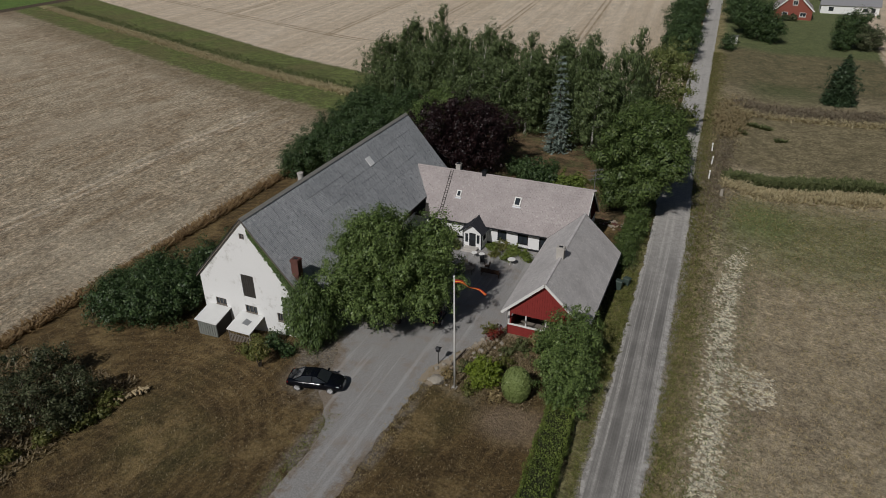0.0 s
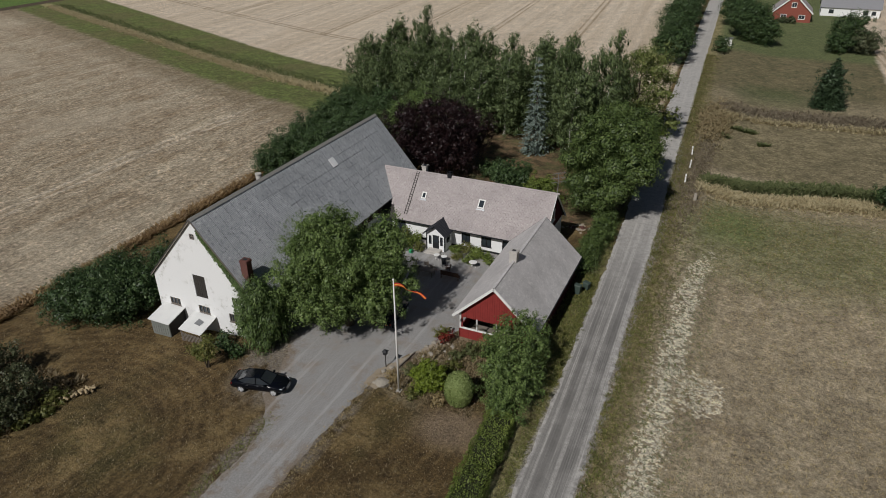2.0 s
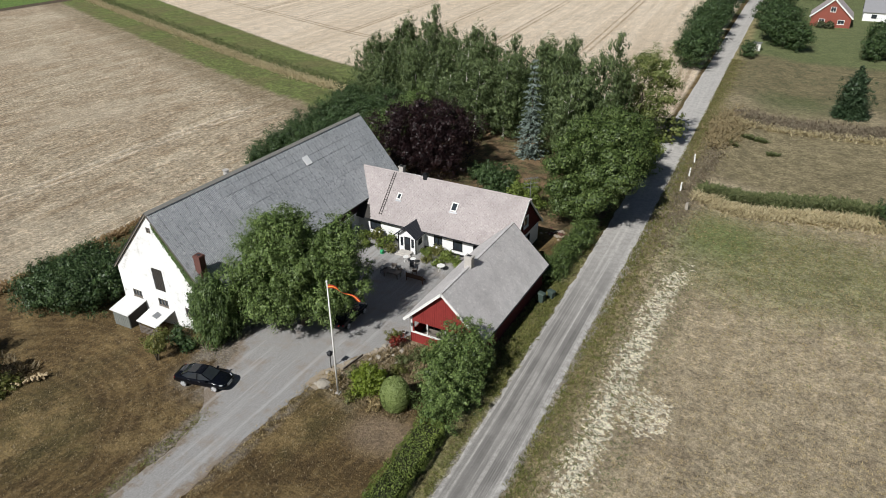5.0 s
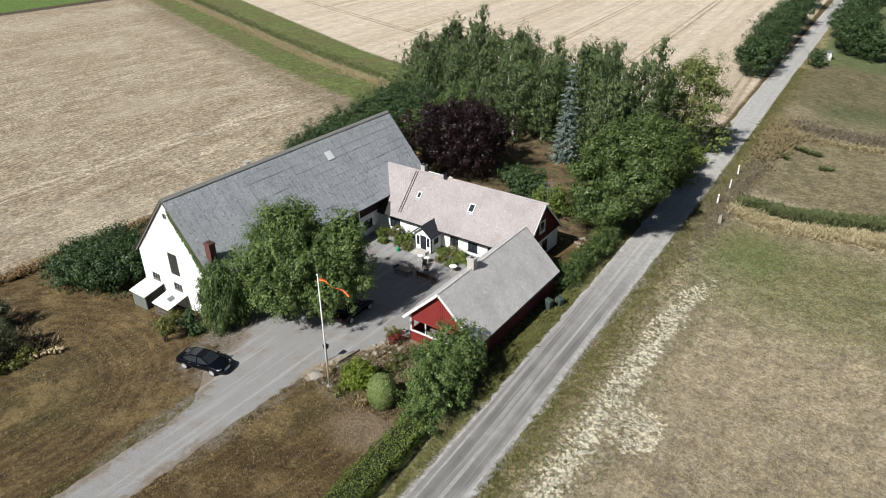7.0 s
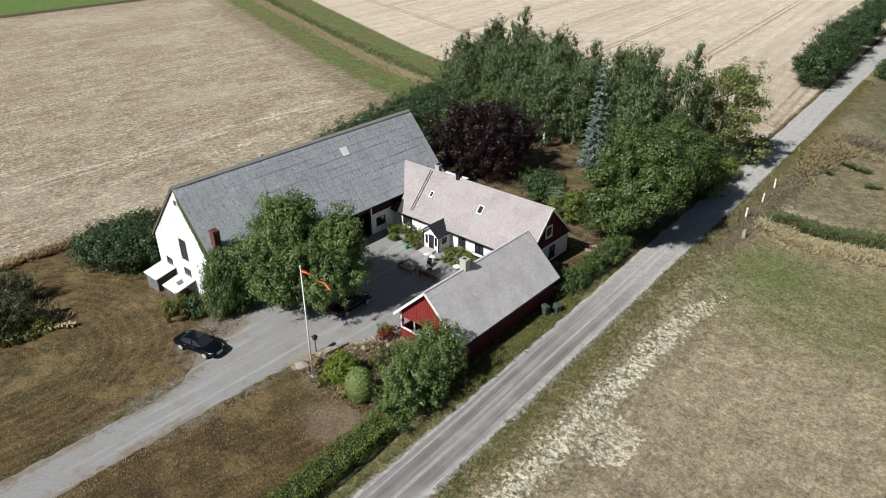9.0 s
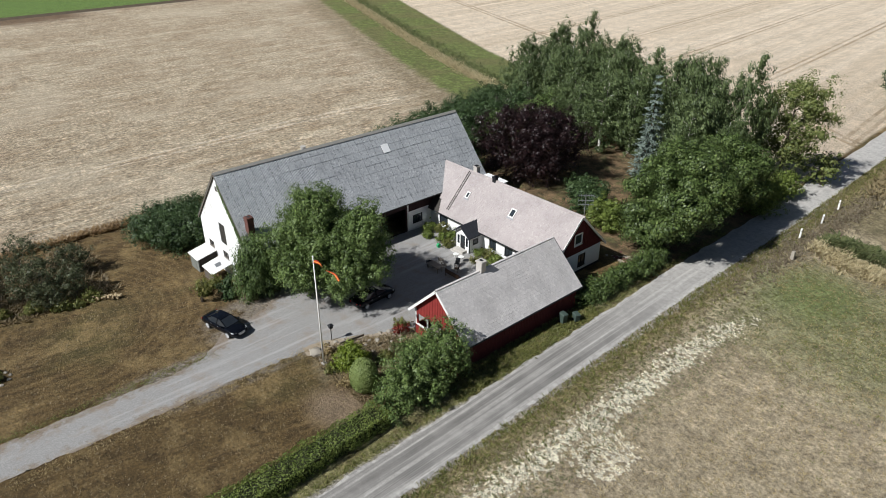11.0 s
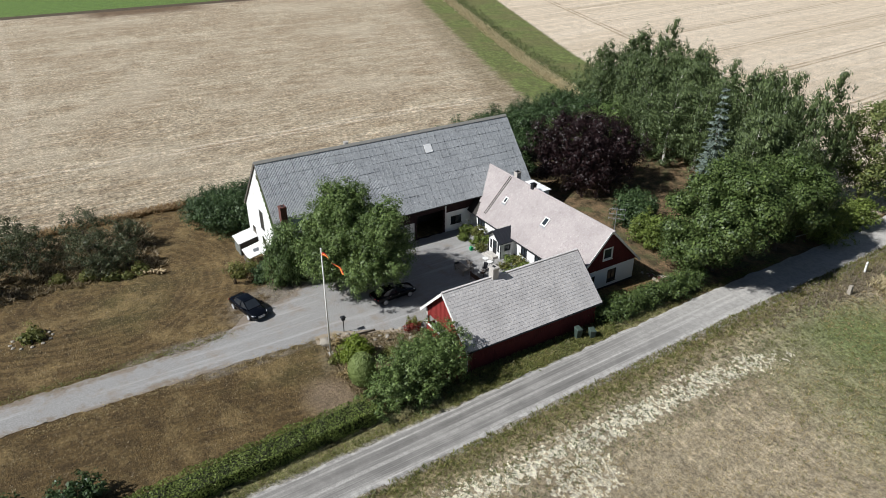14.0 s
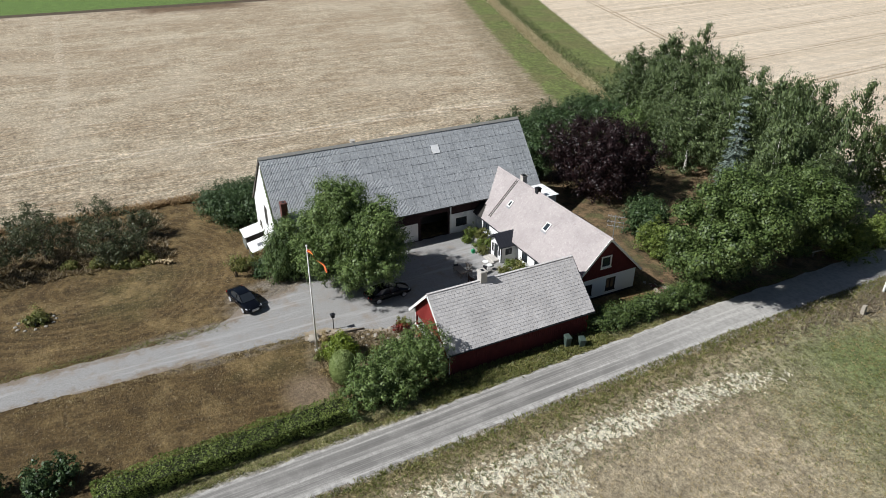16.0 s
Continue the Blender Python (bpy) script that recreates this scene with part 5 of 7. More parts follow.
def birch_crown(seed, height, width):
    rng = random.Random(seed)
    lobes = []
    n = int(height * 2.3)
    for k in range(n):
        u = k / (n - 1)
        z = height * (0.10 + 0.84 * u)
        w = width * min(1.0, 0.65 + 0.9 * u) * (1 - u ** 2.0) ** 0.65 + width * 0.08
        a = k * 2.4 + rng.uniform(-0.8, 0.8)
        o = w * rng.uniform(0.3, 1.0)
        r = rng.uniform(0.20, 0.36) * w + 0.3
        lobes.append(((math.cos(a) * o + 2.0 * u * u, math.sin(a) * o, z), (r, r, r * 1.5 + height * 0.03)))
    for k in range(26):
        u = rng.uniform(0.35, 1.0)
        a, w = rng.uniform(0, 6.28), width * (1.05 - u) + 0.25
        lobes.append(((2.0 * u * u + 0.5 + math.cos(a) * w, math.sin(a) * w, height * (u + rng.uniform(-0.02, 0.06))), (0.42, 0.42, rng.uniform(0.8, 1.7))))
    return leaf_cloud(lobes, 0.105, 17, seed, 0.75, 0.15, (0.4, 0.0), floor=0.3, fill=0.35, stretch=1.6, per=24, loose=0.3, spray=3.0, holes=0.45)


def build_birches():
    kinds = []
    spots = [(-59.5, 131.5, 18.3, 0), (-53.5, 129.0, 15.8, 1), (-46.5, 125.0, 16.6, 2), (-41.5, 121.0, 16.9, 1), (-37.3, 120.5, 15.6, 0), (-30.0, 117.2, 16.2, 2),
             (-23.8, 114.0, 18.4, 1), (-17.6, 116.5, 19.0, 0), (-64.5, 128.5, 16.3, 2), (-69.0, 125.0, 14.4, 1), (-33.5, 113.0, 14.5, 1), (-27.0, 121.0, 15.5, 0),
             (-49.5, 117.5, 14.0, 2), (-56.0, 121.0, 14.5, 1), (-20.3, 107.5, 14.5, 2), (-63.0, 120.0, 12.0, 0), (-44.0, 112.0, 11.5, 1), (-38.0, 111.0, 12.5, 2), (-57.5, 126.0, 15.0, 0), (-50.0, 127.0, 14.0, 0), (-44.0, 119.0, 14.5, 0), (-35.0, 118.5, 14.0, 0), (-20.5, 112.5, 15.5, 0), (-67.0, 130.0, 14.0, 0), (-15.6, 109.0, 12.5, 1), (-31.5, 123.0, 14.5, 2)]
    for i, (h, w) in enumerate(((16, 5.0), (16, 4.5), (16, 4.0))):
        x, y, hh, _ = next(s for s in spots if s[3] == i)
        t = tree("birch_tree", (x, y), "tall windswept birch with drooping dull green foliage", birch_crown(20 + i, h, w), M_BIRCH, trunk_mesh(h * 0.95, 0.2, i, (0.12, 0.0), 7, 1.8), M_BIRCHBARK, group="birches behind the house")
        t.scale = (1, 1, hh / h)
        kinds.append(t)
    first = {0: 1, 1: 1, 2: 1}
    for k, (x, y, hh, i) in enumerate(spots):
        if first[i]:
            first[i] = 0
            continue
        c = copy_thing(kinds[i], pose(x, y, land(x, y), 0, 0, 0))
        c.rotation_euler = (0, 0, radians(k * 61 % 70 - 35))
        c.scale = (0.95 + 0.1 * (k % 3), 0.95 + 0.1 * (k % 2), hh / 16)


def conifer(seed, height, width, size, levels):
    rng = np.random.default_rng(seed)
    out = []
    for k in range(levels):
        u = k / levels
        z = height * (0.06 + 0.94 * u)
        r = width * (1 - u) ** 0.85 + 0.12
        arms = max(5, int(r * 6))
        for a in range(arms):
            ang = 6.283 * (a + rng.uniform(-0.3, 0.3)) / arms + k
            rr = r * rng.uniform(0.75, 1.1)
            n = int(5 + rr * 9)
            s = rng.uniform(0.12, 1.0, n) ** 0.7
            p = np.stack([np.cos(ang) * rr * s, np.sin(ang) * rr * s, z - 0.38 * rr * s + rng.normal(0, 0.06, n)], 1)
            p[:, :2] += rng.normal(0, 0.10 + 0.05 * rr, (n, 2))
            d = np.array([math.cos(ang), math.sin(ang), -0.25]) + rng.normal(0, 0.35, (n, 3))
            d /= np.linalg.norm(d, axis=1)[:, None]
            sd = np.cross(d, np.array([0, 0, 1.0]) + rng.normal(0, 0.3, (n, 3)))
            sd /= np.linalg.norm(sd, axis=1)[:, None]
            L = size * rng.uniform(0.7, 1.3, n)[:, None]
            out.append(np.stack([p - d * L, p + sd * L * 0.45, p + d * L, p - sd * L * 0.45], 1).reshape(-1, 3))
    return np.concatenate(out)


def hedge_cloud(x0, x1, y0, y1, top, seed, size=0.07, density=150, wav=0.13):
    """Leaves over a clipped hedge, relative to its own middle."""
    rng = np.random.default_rng(seed)
    X, Y, H = (x1 - x0) / 2, (y1 - y0) / 2, top
    out, nor = [], []
    for face, area in (("t", 4 * X * Y), ("e", 2 * Y * H), ("w", 2 * Y * H), ("s", 2 * X * H), ("n", 2 * X * H)):
        n = int(area * density)
        a, b = rng.uniform(-1, 1, n), rng.uniform(-1, 1, n)
        z = rng.uniform(0.05, 1, n) * H
        o = {"t": np.stack([a * X, b * Y, np.full(n, H)], 1), "e": np.stack([np.full(n, X), b * Y, z], 1), "w": np.stack([np.full(n, -X), b * Y, z], 1),
             "s": np.stack([a * X, np.full(n, -Y), z], 1), "n": np.stack([a * X, np.full(n, Y), z], 1)}[face]
        nn = np.tile({"t": (0, 0, 1.0), "e": (1.0, 0, 0.2), "w": (-1.0, 0, 0.2), "s": (0, -1.0, 0.2), "n": (0, 1.0, 0.2)}[face], (n, 1))
        w = wav * (np.sin(o[:, 1] * 1.7 + seed) + np.sin(o[:, 1] * 3.9 + o[:, 0] * 3) + np.sin(o[:, 2] * 4 + o[:, 1] * 0.8)) / 1.5 + rng.normal(0, 0.05, n) - rng.uniform(0, 1, n) ** 3 * 0.25
        out.append(o + nn * w[:, None])
        nor.append(nn)
    P, N = np.concatenate(out), np.concatenate(nor)
    n = len(P)
    N = N + rng.normal(size=(n, 3)) * 0.7
    N /= np.linalg.norm(N, axis=1)[:, None]
    u = np.cross(N, rng.normal(size=(n, 3)))
    u /= np.linalg.norm(u, axis=1)[:, None]
    v = np.cross(N, u)
    s = size * rng.uniform(0.6, 1.4, n)[:, None]
    return np.stack([P - u * s, P + v * s * 0.6, P + u * s, P - v * s * 0.6], 1).reshape(-1, 3)


def shrub(name, place, lobes, label, mat, size=0.14, density=24, seed=1, category="shrub", stem=True, group="", floor=0.02, droop=0.1, **more):
    x, y = place
    t = new(name)
    t.location = (x, y, land(x, y))
    tagged(t, label, category, group)
    c = new("foliage", quad_mesh("foliage", leaf_cloud(lobes, size, density, seed, droop, 0.4, floor=floor, **more), mat))
    c.parent = t
    if stem:
        b = Build()
        rng = random.Random(seed)
        for k in range(4):
            a = k * 1.6
            zt = max(l[0][2] for l in lobes)
            b.tube([(0.1 * math.cos(a), 0.1 * math.sin(a), -0.1), (0.4 * math.cos(a), 0.4 * math.sin(a), zt * 0.7)], [0.06, 0.02], 5)
        k = b.make("stems", M_BARK)
        k.parent = t
    return t


build_linden()
build_birches()
def lifted(V, x0, z0):
    """A crown cut up on its lane side, where carts have passed under it."""
    q = V.reshape(-1, 4, 3)
    c = q.mean(1)
    return q[(c[:, 0] < x0) | (c[:, 2] > z0 + 0.5 * np.sin(c[:, 1] * 1.3))].reshape(-1, 3)


maple = ball_lobes(8, 30, (0, 0, 7.0), (4.9, 6.0, 4.7), 1.75, 0.45) + [((0, 0, 6.8), (3.6, 4.6, 4.0)), ((-2, -4, 3), (2, 2, 1.8)), ((4.6, -4.6, 8.2), (2.1, 2.2, 2.0)), ((2.6, -5.6, 5.4), (2.0, 1.9, 1.8)), ((4.4, 0.4, 9.2), (2.1, 2.3, 1.9)), ((4.0, 3.8, 8.6), (2.0, 2.2, 1.9)), ((2.6, 0.6, 11.2), (2.2, 2.4, 1.8))]
tree("maple_tree", (-10.6, 89.4), "broad dark green maple overhanging the lane", lifted(leaf_cloud(maple, 0.12, 76, 31, 0.2, floor=0.7, per=52, loose=0.15, spray=4.8, holes=0.42, fill=0.75), 2.8, 4.6),
     M_MAPLE, trunk_mesh(9, 0.4, 5, limbs=8, spread=3.6, first=0.2), M_BARK)
maple = ball_lobes(18, 22, (0, 0, 7.2), (3.6, 4.8, 4.2), 1.7, 0.4) + [((0, 0, 7), (2.9, 3.8, 3.6)), ((3.2, -2.6, 9.0), (2.0, 2.2, 1.9)), ((3.3, 1.6, 8.6), (2.0, 2.4, 1.9))]
tree("maple_tree", (-10.6, 101.8), "dark green maple beside the lane", lifted(leaf_cloud(maple, 0.12, 70, 32, 0.2, floor=1.6, per=52, loose=0.15, spray=4.8, holes=0.42, fill=0.75), 1.6, 5.4),
     M_MAPLE, trunk_mesh(8, 0.3, 6, limbs=7, spread=2.8, first=0.25), M_BARK)
tree("chestnut_tree", (-12.6, 123.5), "tall thin-leaved tree with yellowing foliage", leaf_cloud(ball_lobes(9, 24, (0, 0, 9.8), (4.0, 4.0, 5.6), 1.9, 0.35), 0.15, 26, 33, 0.2, floor=1.5, per=36, loose=0.3, spray=4.4, holes=0.42), M_CHESTNUT,
     trunk_mesh(14, 0.3, 7, limbs=10, spread=3.4, first=0.2), M_BARK)
tree("copper_beech", (-37.3, 93.2), "spreading copper beech with near black purple leaves", leaf_cloud(ball_lobes(10, 24, (0, 0, 6.0), (6.6, 6.1, 4.0), 2.3, 0.45) + [((0, 0, 5.2), (5.4, 5.2, 4.0))], 0.13, 32, 34, 0.2, floor=0.4, per=40, loose=0.15, spray=4.4, holes=0.4),
     M_COPPER, trunk_mesh(8, 0.4, 8, limbs=8, spread=3.8, first=0.15), M_BARK)
tree("blue_spruce", (-26.0, 107.0), "tall silvery blue spruce", conifer(40, 16.5, 2.5, 0.27, 17), M_SPRUCE, trunk_mesh(16, 0.2, 9, limbs=0), M_BARK)
# ---- more trees and shrubs ----
GREEN = "dense dark green deciduous shrub"


def clump(name, place, r, h, label, mat, seed, size=0.12, density=44, n=11, category="shrub", group="", **more):
    """A rounded bush of several heads, r its radii across."""
    lobes = ball_lobes(seed, n, (0, 0, h * 0.5), (r[0] * 0.62, r[1] * 0.62, h * 0.28), min(r[0], r[1], h * 0.8) * 0.45, 0.35) + [((0, 0, h * 0.45), (r[0] * 0.72, r[1] * 0.72, h * 0.42))]
    return shrub(name, place, lobes, label, mat, size, density, seed, category, True, group, **more)


back = [(-61.5, 83.5, 3.2, 5.0), (-61.8, 89.0, 3.6, 6.0), (-62.5, 95.0, 3.8, 6.6), (-63.0, 101.5, 4.0, 7.0), (-63.5, 108.0, 4.0, 7.2), (-55.0, 86.5, 3.8, 7.5), (-54.0, 93.5, 4.2, 8.0), (-54.5, 101.0, 4.4, 8.4), (-55.0, 109.0, 4.4, 8.6), (-48.0, 99.5, 4.0, 8.6), (-47.5, 107.0, 4.4, 9.4), (-47.5, 88.5, 3.6, 7.0), (-66.0, 114.0, 3.6, 6.5)]
for k, (x, y, r, h) in enumerate(back):
    m = M_LEAF if k in (9, 10) else M_BUSH
    clump("large_shrub", (x, y), (r, r), h, "light green leafy young tree" if k in (9, 10) else "tall dark green shrub in a thicket behind the barn", m, 100 + k, 0.12, 36, 13, "shrub", "thicket behind the barn", per=36, spray=4.4, loose=0.22, holes=0.42)
side = [(-52.2, 42.6, 3.0, 4.6), (-56.4, 42.0, 3.2, 4.4), (-54.5, 46.2, 3.4, 5.6), (-59.2, 44.6, 2.4, 3.2), (-50.6, 46.5, 2.6, 5.4), (-51.5, 51.5, 2.8, 5.6), (-52.0, 57.0, 2.4, 4.6), (-50.6, 62.0, 2.0, 3.4)]
for k, (x, y, r, h) in enumerate(side):
    clump("large_shrub", (x, y), (r, r), h, "dark green spreading shrub beside the barn gable", M_BUSH, 130 + k, 0.11, 50, 12, "shrub", "shrubs beside the barn", per=36, spray=4.2, loose=0.22, holes=0.4)
clump("hazel_bush", (-23.9, 90.2), (3.4, 3.0), 4.2, "dark green hazel bush behind the farmhouse", M_BUSH, 150)
clump("garden_bush", (-18.7, 87.3), (3.0, 2.4), 4.3, "fresh green garden bush behind the farmhouse", M_HEDGE, 151)
clump("garden_bush", (-28.0, 93.5), (2.2, 2.0), 2.6, "dark green garden bush on brown soil", M_BUSH, 152)
clump("lane_bush", (-8.9, 110.0), (2.8, 3.6), 5.6, "bright green bush beside the lane", M_HEDGE, 153)
clump("lane_bush", (-9.2, 117.5), (2.6, 3.2), 4.6, "bright green bush beside the lane", M_HEDGE, 154)
clump("chestnut_sapling", (-7.6, 127.5), (2.6, 2.4), 6.4, "young thin tree leaning over the lane", M_CHESTNUT, 155, 0.26, 6, 8, "tree")

# creeper at the barn's yard corner, up over the brick flue and along the gable
shrub("creeper", (-33.9, 45.2), ball_lobes(60, 12, (0, -0.2, 3.4), (1.0, 1.1, 2.3), 1.25) + [((-0.6, 0.3, 6.2), (1.2, 0.9, 1.1)), ((0, 0, 3.2), (1.6, 1.6, 3.0)), ((0.5, -0.9, 1.2), (1.5, 1.4, 1.2)), ((0.9, 1.2, 1.4), (1.2, 1.4, 1.4))],
      "thick green creeper hanging over the barn corner", M_IVY, 0.075, 110, 61, "creeper", True, droop=0.85, stretch=1.7, per=34, spray=4.6)


def gable_creeper():
    rng = np.random.default_rng(5)
    n = 3000
    u = rng.random(n) ** 0.7
    x = BRX + 0.5 + 5.2 * u
    top = BRZ - 0.35 - (x - BRX) * 1.22
    z = top - np.abs(rng.normal(0, 0.28 + 0.5 * u ** 3, n))
    low = rng.random(n) < 0.22
    x = np.where(low, rng.uniform(-37.2, -35.0, n), x)
    z = np.where(low, rng.uniform(0.5, 5.0, n) - (x + 35) * -0.3, z)
    P = np.stack([x, BY0 - rng.uniform(0.02, 0.2, n), z], 1)
    N = np.array([0, -1.0, 0.4]) + rng.normal(0, 0.5, (n, 3))
    N /= np.linalg.norm(N, axis=1)[:, None]
    a = np.cross(N, rng.normal(size=(n, 3)))
    a /= np.linalg.norm(a, axis=1)[:, None]
    b = np.cross(N, a)
    s = 0.13 * rng.uniform(0.6, 1.4, n)[:, None]
    V = np.stack([P - a * s, P + b * s * 0.7, P + a * s, P - b * s * 0.7], 1).reshape(-1, 3)
    o = new("wall_creeper", quad_mesh("wall_creeper", V, M_IVY))
    tagged(o, "thin creeper climbing the barn's white gable", "creeper")


gable_creeper()

# clipped garden shrubs beside the flagpole and the bush beside the outbuilding
shrub("garden_shrub", (-16.3, 45.8), ball_lobes(62, 9, (0, 0, 1.1), (0.95, 1.0, 0.6), 0.75) + [((0, 0, 1.1), (1.3, 1.35, 1.1))], "low yellow green mounded garden shrub", M_LIME, 0.09, 130, 63, holes=0.08)
def egg_topiary(x, y):
    """A close-clipped egg: small leaves lying flat on one smooth skin, over a twiggy core."""
    t = new("topiary")
    t.location = (x, y, land(x, y))
    tagged(t, "clipped pale green egg-shaped topiary bush", "topiary")
    rng = np.random.default_rng(64)
    n = 7000
    d = rng.normal(size=(n, 3))
    d /= np.linalg.norm(d, axis=1)[:, None]
    r = np.array([1.25, 1.25, 1.62])
    P = np.array([0, 0, 1.6]) + d * r * (1 + rng.normal(0, 0.018, n))[:, None] * (1 + 0.12 * np.minimum(0, d[:, 2]) * -1)[:, None]
    N = d / r + rng.normal(size=(n, 3)) * 0.28
    N /= np.linalg.norm(N, axis=1)[:, None]
    u = np.cross(N, rng.normal(size=(n, 3)))
    u /= np.linalg.norm(u, axis=1)[:, None]
    v = np.cross(N, u)
    s = 0.075 * rng.uniform(0.6, 1.3, n)[:, None]
    V = np.stack([P - u * s, P + v * s * 0.7, P + u * s, P - v * s * 0.7], 1)
    c = new("foliage", quad_mesh("foliage", V[P[:, 2] > 0.02].reshape(-1, 3), M_TOPIARY))
    c.parent = t
    b = Build()
    b.tube([(0, 0, 0.05), (0, 0, 0.5), (0, 0, 1.6), (0, 0, 2.6), (0, 0, 3.0)], [0.7, 1.05, 1.15, 0.8, 0.2], 14)
    k = b.make("twigs", M_TOPIARY, None, "", True)
    k.parent = t


egg_topiary(-12.9, 44.7)
shrub("big_shrub", (-9.9, 48.5), [((1.1, -4.0, 1.6), (1.6, 1.6, 1.7)), ((-0.1, -1.6, 2.1), (1.7, 1.8, 2.0)), ((1.2, -2.2, 2.2), (1.8, 2.0, 2.1)), ((0.0, 0.2, 2.6), (2.2, 2.0, 2.4)), ((1.6, 0.8, 2.4), (1.5, 1.9, 2.3)), ((-1.7, 1.3, 1.9), (1.3, 1.6, 1.8)),
      ((-0.6, 2.6, 3.2), (1.7, 1.6, 2.2)), ((0.9, 3.2, 3.6), (1.4, 1.4, 2.1)), ((-2.2, 3.0, 2.0), (1.3, 1.2, 1.7)), ((1.9, 3.4, 2.2), (1.0, 1.2, 1.8)), ((2.3, -1.2, 1.3), (1.1, 1.6, 1.3)), ((0.2, 3.6, 4.9), (0.7, 0.7, 0.9))],
      "large unclipped green shrub beside the red outbuilding", M_LEAF, 0.088, 110, 65, per=40, spray=3.7, loose=0.2, holes=0.4)
shrub("red_shrub", (-17.6, 52.4), ball_lobes(66, 5, (0, 0, 0.6), (0.5, 0.5, 0.25), 0.5), "small red flowering shrub beside the veranda", M_REDLEAF, 0.09, 50, 67)
for k, (x, y, r, h) in enumerate([(-18.4, 53.0, 0.8, 1.1), (-14.5, 51.6, 1.0, 1.2), (-13.2, 52.6, 0.9, 1.6), (-15.2, 48.6, 0.9, 0.8), (-18.3, 46.4, 0.7, 0.8), (-14.4, 43.9, 0.9, 0.8), (-16.9, 43.8, 0.7, 0.7), (-15.6, 50.4, 0.8, 0.7), (-19.6, 45.0, 0.6, 0.6)]):
    clump("bed_plant", (x, y), (r, r), h, "small straggling green bed plant", (M_WEED, M_DITCH, M_DRY)[k % 3], 160 + k, 0.08, 70, 6, "plant", "plants in the flagpole bed")
for k, (x, y, r, h) in enumerate([(-33.0, 69.3, 1.1, 1.5), (-31.4, 69.8, 1.2, 1.9), (-30.2, 68.8, 1.0, 1.1), (-29.6, 70.0, 0.9, 1.5), (-28.5, 68.4, 0.9, 0.9), (-31.9, 67.9, 0.8, 0.8), (-24.1, 69.6, 0.9, 1.0), (-22.9, 69.9, 1.0, 1.2), (-21.6, 69.5, 1.1, 1.1), (-20.2, 69.4, 1.0, 1.0), (-23.3, 68.3, 0.8, 0.7), (-21.6, 68.0, 0.9, 0.7), (-19.2, 68.6, 0.7, 0.8)]):
    clump("flower_bed_plant", (x, y), (r, r), h, "leafy cottage garden plant below the house wall", (M_HEDGE, M_WEED, M_HEDGE)[k % 3], 180 + k, 0.075, 80, 7, "plant", "plants along the house")


def hedge(x0, x1, y0, y1, top, label, seed, mat):
    x, y = (x0 + x1) / 2, (y0 + y1) / 2
    t = thing("hedge", (x, y, land(x, y)), label, "hedge")
    c = new("foliage", quad_mesh("foliage", hedge_cloud(x0, x1, y0, y1, top, seed), mat))
    c.parent = t
    b = Build()
    yy = y0 + 0.4
    while yy < y1:
        b.tube([(0, yy - y, -0.1), (0.05, yy - y, top * 0.8)], [0.04, 0.02], 5)
        yy += 0.8
    k = b.make("stems", M_BARK)
    k.parent = t
    inner = Build().box(-(x1 - x0) / 2 + 0.3, (x1 - x0) / 2 - 0.3, -(y1 - y0) / 2 + 0.3, (y1 - y0) / 2 - 0.3, 0.0, top - 0.32).make("core", M_TWIG)
    inner.parent = t


hedge(-9.3, -6.9, 23.5, 43.5, 1.45, "long clipped green hedge beside the lane", 3, M_HEDGE)
h2 = bpy.data.objects["hedge"]
h2.rotation_euler = (0, 0, radians(3.0))
clump("hedge_end_shrub", (-10.8, 20.6), (2.0, 2.6), 2.2, "dark green shrub ending the hedge", M_BUSH, 210)
clump("hedge_end_shrub", (-11.6, 15.6), (2.0, 2.6), 2.0, "dark green shrub past the hedge", M_BUSH, 211)
for k, (x, y, rx, ry, h) in enumerate([(-9.2, 71.2, 1.5, 1.7, 2.0), (-8.9, 74.0, 1.5, 2.0, 2.2), (-8.7, 77.2, 1.5, 2.0, 2.3), (-8.6, 80.3, 1.5, 2.0, 2.4), (-8.9, 83.4, 1.5, 2.0, 2.4)]):
    clump("lane_hedge_shrub", (x - 0.1, y), (rx * 1.08, ry * 1.15), h * 1.02, "dark green hedge shrub between house and lane", M_MAPLE, 220 + k, 0.09, 80, 11, "shrub", "hedge shrubs between house and lane", per=36, spray=4.6, loose=0.2, holes=0.4)

